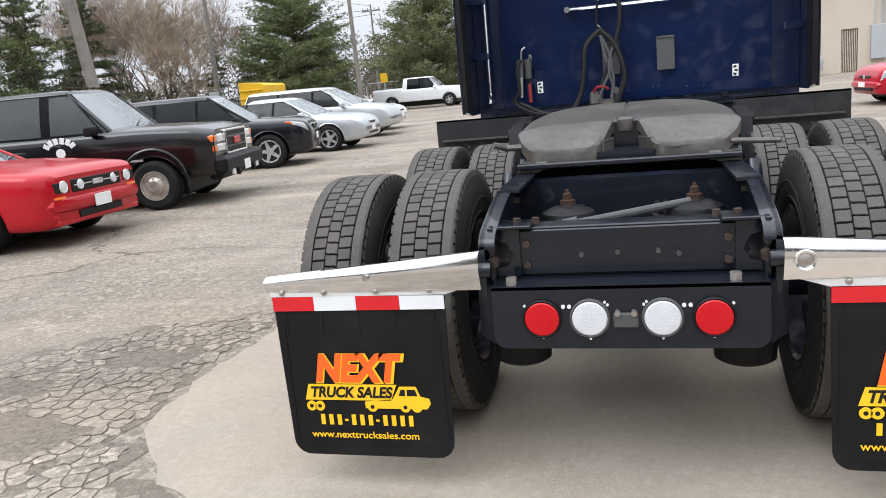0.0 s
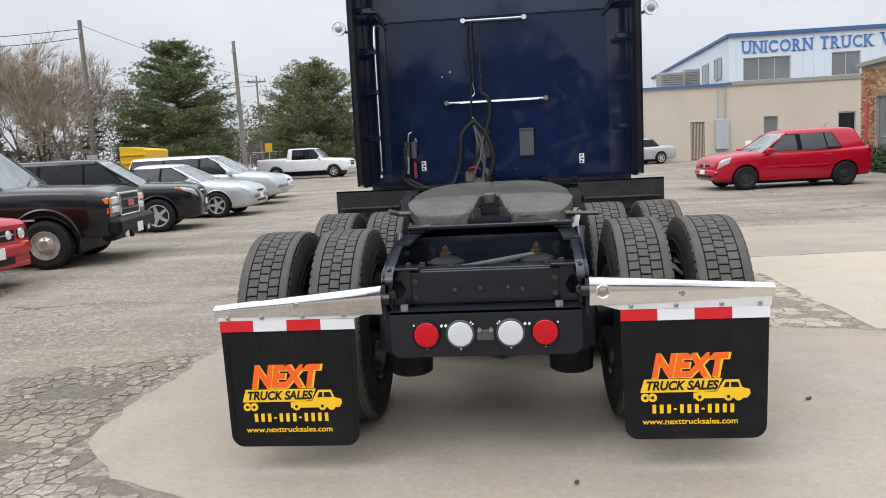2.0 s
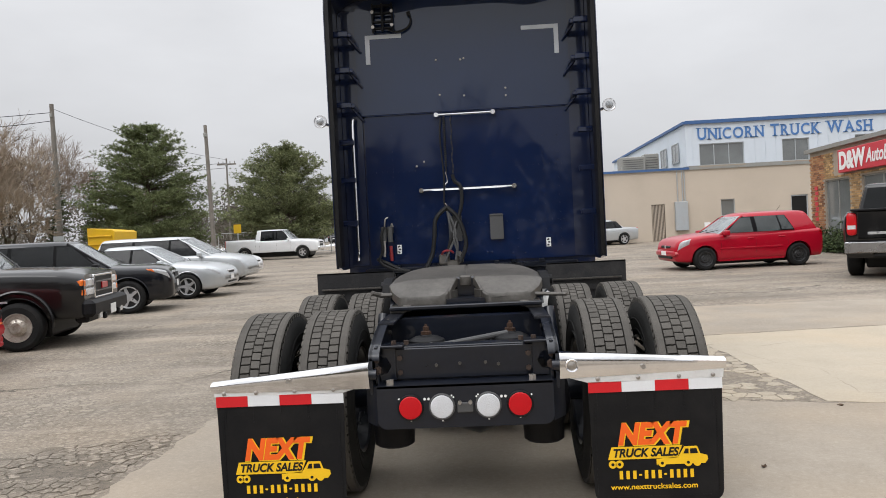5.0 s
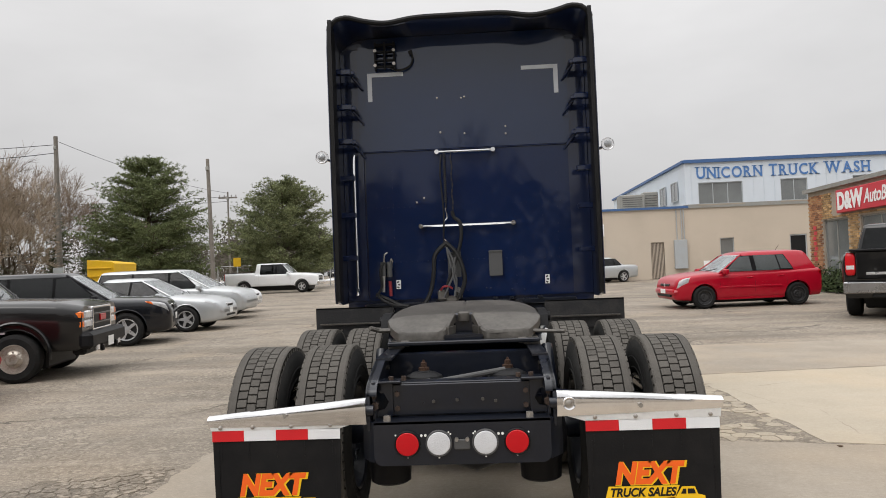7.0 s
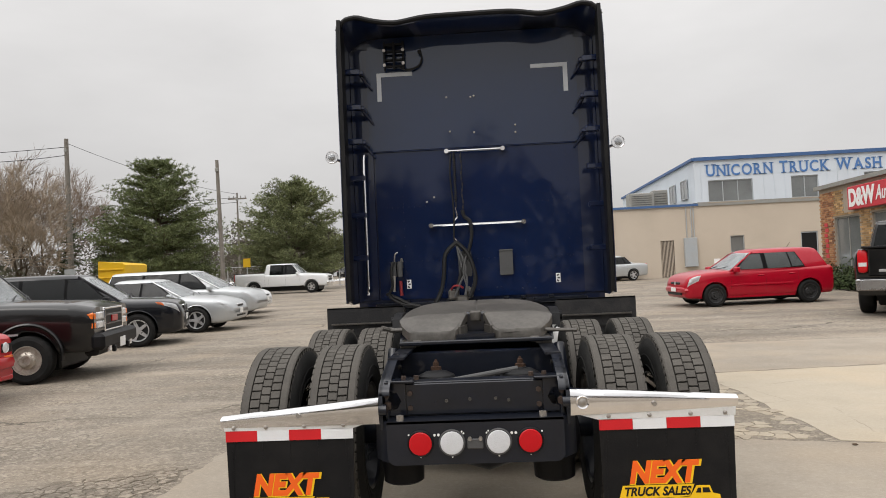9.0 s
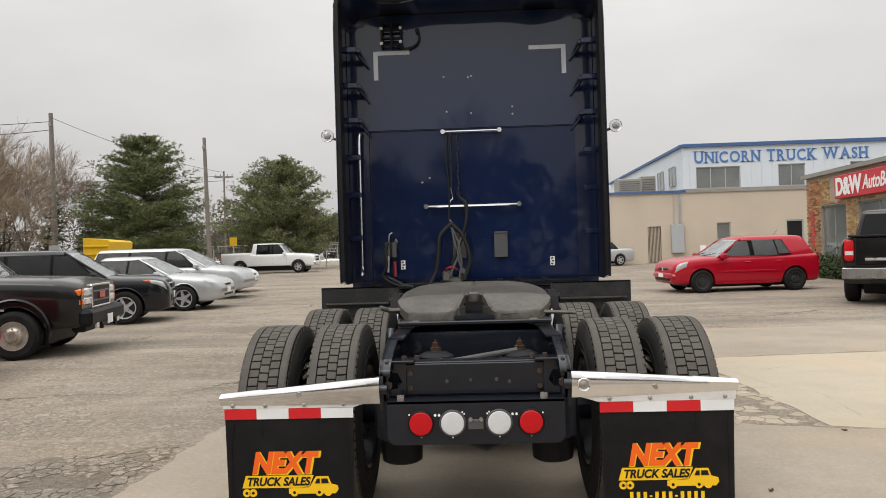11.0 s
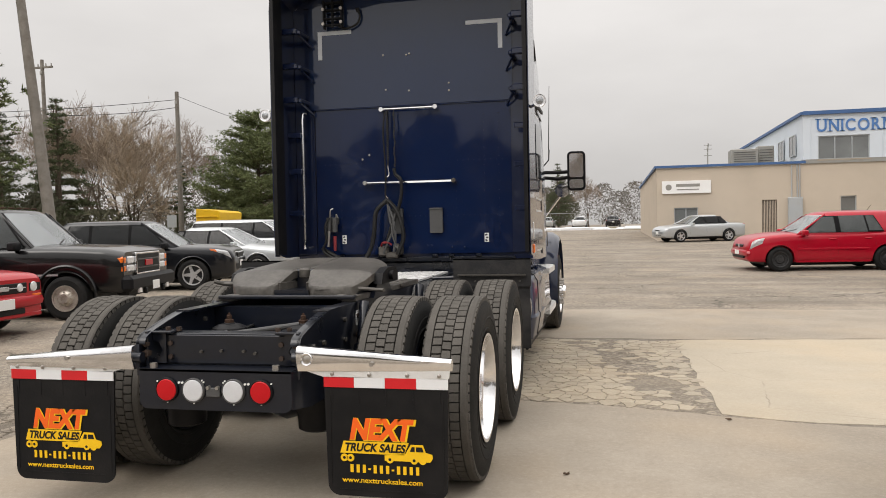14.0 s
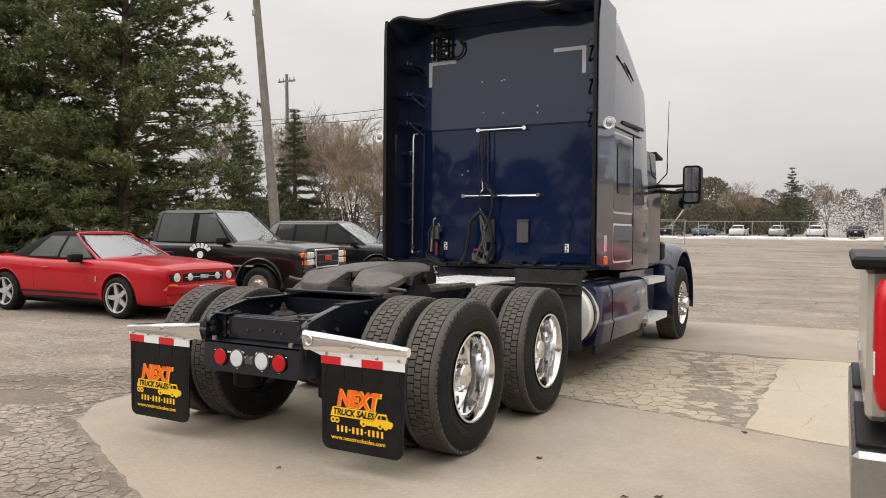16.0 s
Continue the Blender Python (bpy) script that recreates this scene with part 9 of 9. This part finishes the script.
PINE_WIDE = with_mat(leafy_tree(11, 9.0, 5.1, 0.22, 26, 11, 0.18, 31, 0.10, 0.58, 0.06, 0.42), NEEDLES)
PINE_ROUND = with_mat(leafy_tree(12, 7.8, 4.9, 0.22, 23, 11, 0.19, 30, 0.05, 0.50, 0.10, 0.45), NEEDLES_HAZY)
PINE_BIG = with_mat(leafy_tree(13, 14.5, 6.6, 0.30, 27, 10, 0.20, 29, 0.16, 0.75, 0.02, 0.5, 0.45, 6, 0.12), NEEDLES)
SPRUCE = with_mat(leafy_tree(14, 8.0, 2.2, 0.14, 20, 7, 0.16, 22, 0.25, 0.85, 0.06), NEEDLES_BLUE)
plant_conifer(PINE_WIDE, -19.2, 40.0, 0.4, 0.93, "broad dark green pine behind the parked cars")
plant_conifer(PINE_ROUND, -14.3, 51.5, 1.0, 1.0, "rounded green pine at the end of the yard")
plant_conifer(PINE_BIG, -22.5, 16.6, 2.1, 1.0, "large ragged dark pine towering over the parked cars")
plant_conifer(PINE_BIG, -27.8, 16.6, 5.2, 1.12, "large ragged dark pine towering over the parked cars")
plant_conifer(PINE_BIG, -28.0, 13.0, 4.0, 0.95, "large ragged dark pine towering over the parked cars")
for x, y, t, s in ((-29.2, 30.0, 0.3, 0.98), (-24.75, 25.65, 2.7, 0.90), (-28.0, 33.4, 1.4, 1.10), (-34.8, 41.5, 1.9, 1.25), (-22.5, 43.0, 1.2, 0.70), (-27.5, 45.0, 3.2, 0.72), (-32.0, 33.0, 2.2, 0.8), (-26.0, 47.0, 2.6, 0.8), (-23.5, 46.0, 4.1, 0.62), (-20.0, 62.0, 0.9, 0.8), (-24.5, 58.0, 5.0, 0.9), (-33.0, 38.0, 3.3, 0.7)):
    plant_conifer(SPRUCE, x, y, t, s, "slender dark green spruce among the trees", "spruce_tree")

BARE = bare_tree(21, 9.3, 0.18, 7, 0.74, 3, 0.22)
BARE_LOW = bare_tree(22, 7.5, 0.15, 6, 0.7, 3)
WILLOW = bare_tree(23, 8.0, 0.20, 6, 0.78, 4, 0.17)
WILLOW[1].materials.clear()
WILLOW[1].materials.append(PALE_TWIG)
plant_bare(WILLOW, -25.4, 36.0, 0.0, 1.06, "broad leafless willow with a haze of fine pale twigs", 0.80)
for x, y, t, s in ((-30.0, 37.5, 0.0, 1.0), (-31.5, 42.0, 1.7, 1.05), (-35.5, 36.5, 3.2, 1.0), (-30.0, 48.0, 4.4, 0.95), (-24.0, 50.0, 2.2, 0.72), (-39.0, 43.0, 5.3, 1.1), (-28.5, 43.5, 0.8, 0.98), (-33.5, 47.0, 2.9, 1.05)):
    plant_bare(BARE if s > 0.9 else BARE_LOW, x, y, t, s * 1.08, "leafless brown tree with dense fine twigs")

# far wood beyond the lot, thinning to the right
def far_wood(name, spots, seed, label, mat, leaf=0.5, per=420, slim=0.30):
    rnd = random.Random(seed)
    verts, faces = [], []
    for x, y, h, w in spots:
        z0 = ground_height(x, y)
        for _ in range(per):
            f = rnd.random() ** 0.8
            a = rnd.uniform(0, 2 * math.pi)
            rr = w * math.sqrt(max(0.05, 1 - ((f - 0.42) / 0.60) ** 2)) * math.sqrt(rnd.random()) * (0.5 if f < 0.12 else 1)
            c = Vector((x + rr * math.cos(a), y + rr * math.sin(a), z0 + h * f))
            d = Vector((rnd.gauss(0, 1), rnd.gauss(0, 0.4), rnd.gauss(0.2, 0.7))).normalized() * leaf * rnd.uniform(0.5, 1.2)
            e = Vector((d.z, 0, -d.x)).normalized() * leaf * slim
            i = len(verts)
            verts += [c - e, c + e * 0.8, c + d]
            faces.append((i, i + 1, i + 2))
    me = bpy.data.meshes.new(name)
    me.from_pydata([tuple(v) for v in verts], [], faces)
    me.update()
    me.materials.append(mat)
    return tagged(new(name, me), label, "trees", kind="stuff")


rnd = random.Random(40)
far_wood("far_woods", [(-42 + 2.1 * k + rnd.uniform(-1, 1), 116 + rnd.uniform(-5, 8), rnd.uniform(4.2, 7.2) * (1.15 if k < 13 else 0.8), rnd.uniform(2.8, 4.2)) for k in range(18)], 41, "dark far line of trees beyond the lot", HAZED_GREEN, 0.34, 3600)
far_wood("far_bare_woods", [(-70 + 3.2 * k + rnd.uniform(-1, 1), 135 + rnd.uniform(-8, 10), rnd.uniform(5, 8.5), rnd.uniform(2.0, 3.0)) for k in range(50)], 42, "grey-brown leafless wood on the skyline", FAR_WOOD, 0.5, 900, 0.10)
far_wood("far_brush", [(-62 + 2.0 * k + rnd.uniform(-1, 1), 66 + rnd.uniform(-6, 6), rnd.uniform(3.0, 6.5), rnd.uniform(1.6, 2.6)) for k in range(22)], 43, "tangled brown brush behind the fence", FAR_WOOD, 0.28, 800)
far_wood("hedge_row", [(-58 + 1.7 * k + rnd.uniform(-1, 1), 24 + 0.4 * k + rnd.uniform(-2, 3), rnd.uniform(2.2, 4.2), rnd.uniform(1.6, 2.4)) for k in range(20)], 44, "dark evergreen undergrowth beneath the pines", HAZED_GREEN, 0.26, 900)
for x, y, t, s in ((-12.5, 104, 0, 0.85), (-9.5, 108, 2, 0.7), (-1.0, 103, 3, 0.8)):
    plant_bare(BARE, x, y, t, s, "far leafless tree at the edge of the lot")
plant_conifer(SPRUCE, -5.0, 101.0, 0.9, 1.1, "far spruce at the edge of the lot", "spruce_tree")

# verge, old snow and far parked cars
rnd = random.Random(4)
outline = [(-62, 81), (-30, 82), (2.5, 80), (6, 74), (10, 78), (30, 86), (30, 91), (-62, 91)]
sheet("verge", outline, DRY_GRASS, "dry grass verge at the end of the yard", 0.03, 2.0, 0.4)
sheet("verge_left", [(-80, 26), (-20, 24.5), (-17, 34), (-15, 48), (-30, 55), (-80, 56)], DRY_GRASS, "dry grass under the trees", 0.02, 2.0, 0.4)
sheet("verge_pines", [(-60, 2), (-15.2, 6), (-14.6, 24), (-22, 24.5), (-60, 26)], DRY_GRASS, "dry needles and grass under the big pines", 0.02, 2.0, 0.3)
bm = bmesh.new()
for k in range(44):
    x, y = -40 + 1.05 * k + rnd.uniform(-0.5, 0.5), 80.2 + rnd.uniform(-0.8, 0.8)
    lump(bm, (x, y, ground_height(x, y)), (rnd.uniform(0.9, 1.9), rnd.uniform(0.4, 0.8), rnd.uniform(0.10, 0.36)))
tagged(part("snow_bank", bm, SNOW), "melting heaps of dirty old snow", "snow", kind="stuff")
FAR_CARS = ((-19.0, P_CHARCOAL), (-14.8, P_BLUEGREY), (-10.6, P_WHITE), (-6.2, P_SILVER), (-2.0, P_WHITE), (2.2, P_CHARCOAL), (-24, P_SILVER), (-29, P_WHITE))
for x, paint in FAR_CARS:
    sedan(on_ground(x, 96 + (x * 7 % 3), 90 if x > -12 else 80), paint, {P_CHARCOAL: "dark car", P_BLUEGREY: "blue-grey car", P_WHITE: "white car", P_SILVER: "silver car"}[paint] + " parked far off behind the fence", "far parked cars", far=True)

# what stands behind the yard's near side, seen only in reflections
far_wood("near_side_woods", [(-60 + 3.0 * k + rnd.uniform(-1, 1), -34 + rnd.uniform(-5, 3), rnd.uniform(5.0, 8.0), rnd.uniform(2.2, 3.2)) for k in range(41)], 45, "dark line of trees along the road side", FAR_WOOD, 0.6, 420)
for x, y, t, s in ((1.2, -27.0, 0.9, 0.95), (-3.5, -30.0, 2.2, 0.85), (6.5, -31.0, 4.0, 0.9), (-12.0, -31.0, 5.1, 0.9)):
    plant_bare(BARE, x, y, t, s, "leafless tree on the road side")
plant_conifer(PINE_WIDE, -9.0, -36.0, 2.9, 0.80, "broad dark pine on the road side")
# ---- crazed paving, piece by piece ----
def cell_mesh(bm, cx, cy, poly, h, z=0.0, own=False):
    """One broken piece: its edges bend a little, in step with its neighbours'."""
    line = []
    for (ax, ay), (bx, by) in zip(poly, poly[1:] + poly[:1]):
        line.append((ax, ay))
        if math.hypot(bx - ax, by - ay) > 0.03:
            mx, my = (ax + bx) / 2, (ay + by) / 2
            line.append((mx + 0.028 * noise.noise((mx * 9, my * 9, 1.5)), my + 0.028 * noise.noise((mx * 9, my * 9, 7.5))))
    ox, oy = (cx, cy) if own else (0, 0)
    low = [bm.verts.new((x - ox, y - oy, z - 0.015)) for x, y in line]
    top = [bm.verts.new((cx + (x - cx) * 0.965 - ox, cy + (y - cy) * 0.965 - oy, z + h)) for x, y in line]
    bm.faces.new(top)
    for i in range(len(low)):
        j = (i + 1) % len(low)
        bm.faces.new((low[i], low[j], top[j], top[i]))


def lay_cells(parent, outline, size, seed, limit, near, gaps, lost, material):
    found = cells(outline, size, seed, gaps)
    found.sort(key=lambda c: (c[0] - near[0]) ** 2 + (c[1] - near[1]) ** 2)
    rnd = random.Random(seed)
    rest = bmesh.new()
    for i, (cx, cy, poly) in enumerate(found):
        h = rnd.uniform(0.004, 0.008)
        if rnd.random() < lost(cx, cy):
            continue
        if i < limit:
            b = bmesh.new()
            cell_mesh(b, cx, cy, poly, h, 0.0, True)
            me = bpy.data.meshes.new("paving_piece")
            b.to_mesh(me)
            b.free()
            me.materials.append(material)
            share("paving_piece", me, parent, Matrix.Translation((cx, cy, ground_height(cx, cy))))
        else:
            cell_mesh(rest, cx, cy, poly, h, ground_height(cx, cy))
    if len(rest.verts):
        tagged(part("paving_pieces", rest, material, parent, smooth=0), "small crazed paving pieces", kind="stuff")
    else:
        rest.free()


def fading(x, y):
    """The craze thins out away from the apron's edge, and is worn through in a few muddy spots."""
    d = max(0.0, -2.2 - x) if y > 0 else max(0.0, (-2.2 - x - 0.9 * y) * 0.55)
    worn = any(((x - a) / p) ** 2 + ((y - b) / q) ** 2 < 1 + 0.9 * noise.noise((x * 4, y * 4, 0)) for a, b, p, q in ((-2.75, 0.25, 0.42, 0.26), (-2.62, 1.25, 0.30, 0.16), (-3.3, 0.7, 0.4, 0.2), (-2.0, -0.55, 0.3, 0.15)))
    return 0.97 if worn else min(0.55, max(0.02, 0.35 * (d - 0.9)))


def crumbled(x, y):
    """A worn band where the slab has broken down to earth."""
    f = min(max((y - 2.45) / 3.4, 0.0), 1.0)
    off = abs(x - (2.45 - 0.85 * f + 0.32 * noise.noise((0.3, y * 1.3, 2.0))))
    wide = 0.13 + 0.22 * max(0.0, noise.noise((x * 1.1, y * 1.7, 5.0)) + 0.25)
    return 0.62 if off < wide else 0.16 if off < wide + 0.12 else 0.012


lay_cells(bed, [(0.9, 2.70), (1.9, 2.58), (2.58, 2.4), (2.60, 5.95), (0.9, 5.95)], 0.132, 5, 300, (2.2, 3.0), (0.0010, 0.0065), crumbled, CRACK_PALE)
lay_cells(bed_left, [(-4.5, -1.35), (0.0, -2.9), (0.9, -1.55), (0.0, -1.0), (-0.9, -0.55), (-1.78, -0.12), (-2.15, 0.3), (-2.24, 0.9), (-2.22, 2.15), (-3.0, 1.85), (-3.5, 1.2)], 0.088, 9, 300, (-2.0, -0.2), (0.0010, 0.0065), fading, CRACK_PIECE)
# dead leaves blown over the apron
rnd = random.Random(12)
bm = bmesh.new()
for x, y in ((2.66, 2.2), (1.62, 0.85), (2.28, 0.42), (2.44, 0.52), (0.35, -0.15)):
    a, s_ = rnd.uniform(0, 6.28), rnd.uniform(0.012, 0.020)
    ring = [(x + s_ * q * math.cos(a + t), y + s_ * q * math.sin(a + t)) for q, t in ((1.5, 0), (0.8, 0.8), (0.6, 1.7), (0.9, 2.6), (1.2, 3.3), (0.7, 4.2), (0.9, 5.3))]
    lift = [0.008 + rnd.uniform(0, 0.010) for _ in ring]
    up = [bm.verts.new((px, py, l_ + 0.003)) for (px, py), l_ in zip(ring, lift)]
    dn = [bm.verts.new((px, py, l_ - 0.001)) for (px, py), l_ in zip(ring, lift)]
    bm.faces.new(up)
    bm.faces.new(dn[::-1])
    for i in range(7):
        bm.faces.new((dn[i], dn[(i + 1) % 7], up[(i + 1) % 7], up[i]))
tagged(part("leaf_litter", bm, DEAD_LEAF, smooth=0), "few curled dead leaves on the concrete", "leaves", kind="stuff")
# ---- bricks of the shop's front, course by course ----
def lay_bricks():
    bm = bmesh.new()
    box(bm, (0, 0, 0), (0.03, 0.215, 0.065), 0.004)
    me = bpy.data.meshes.new("brick")
    bm.to_mesh(me)
    bm.free()
    m, n, l, b = nodes_of("brick_face")
    info = n.new("ShaderNodeObjectInfo")
    ramp = n.new("ShaderNodeValToRGB")
    ramp.color_ramp.elements[0].color = (0.15, 0.065, 0.035, 1)
    ramp.color_ramp.elements[1].color = (0.46, 0.27, 0.13, 1)
    mid = ramp.color_ramp.elements.new(0.55)
    mid.color = (0.36, 0.165, 0.075, 1)
    l.new(info.outputs["Random"], ramp.inputs[0])
    l.new(ramp.outputs[0], b.inputs["Base Color"])
    b.inputs["Roughness"].default_value = 0.9
    me.materials.append(m)
    bigm = bmesh.new()
    count = 0
    rnd = random.Random(6)
    for r in range(46):
        z = SZ + 0.05 + r * 0.075
        if z > 3.78:
            break
        y = SY1 - 0.11 - (0.11 if r % 2 else 0)
        while y > SY0 + 0.1:
            clear = not any(h[0] - 0.11 < y < h[1] + 0.11 and h[2] - 0.04 < z < h[3] + 0.04 for h in SHOP_WINS) and not (2.84 < z < 3.70 and 12.6 < y < 23.85)
            if clear:
                if y > 24.55 and count < 300:
                    share("brick", me, brick_wall, Matrix.Translation((SX - 0.008 + rnd.uniform(-0.003, 0.003), y, z)))
                    count += 1
                else:
                    c = (SX - 0.008, y, z)
                    v = [bigm.verts.new((SX - 0.022, y + a, z + q)) for a, q in ((-0.105, -0.031), (0.105, -0.031), (0.105, 0.031), (-0.105, 0.031))]
                    w = [bigm.verts.new((SX + 0.01, p.co.y, p.co.z)) for p in v]
                    bigm.faces.new(v)
                    for i in range(4):
                        bigm.faces.new((v[i], v[(i + 1) % 4], w[(i + 1) % 4], w[i]))
            y -= 0.225
    tagged(part("bricks", bigm, BRICK, brick_wall, smooth=0), "orange brick courses", kind="stuff")


lay_bricks()
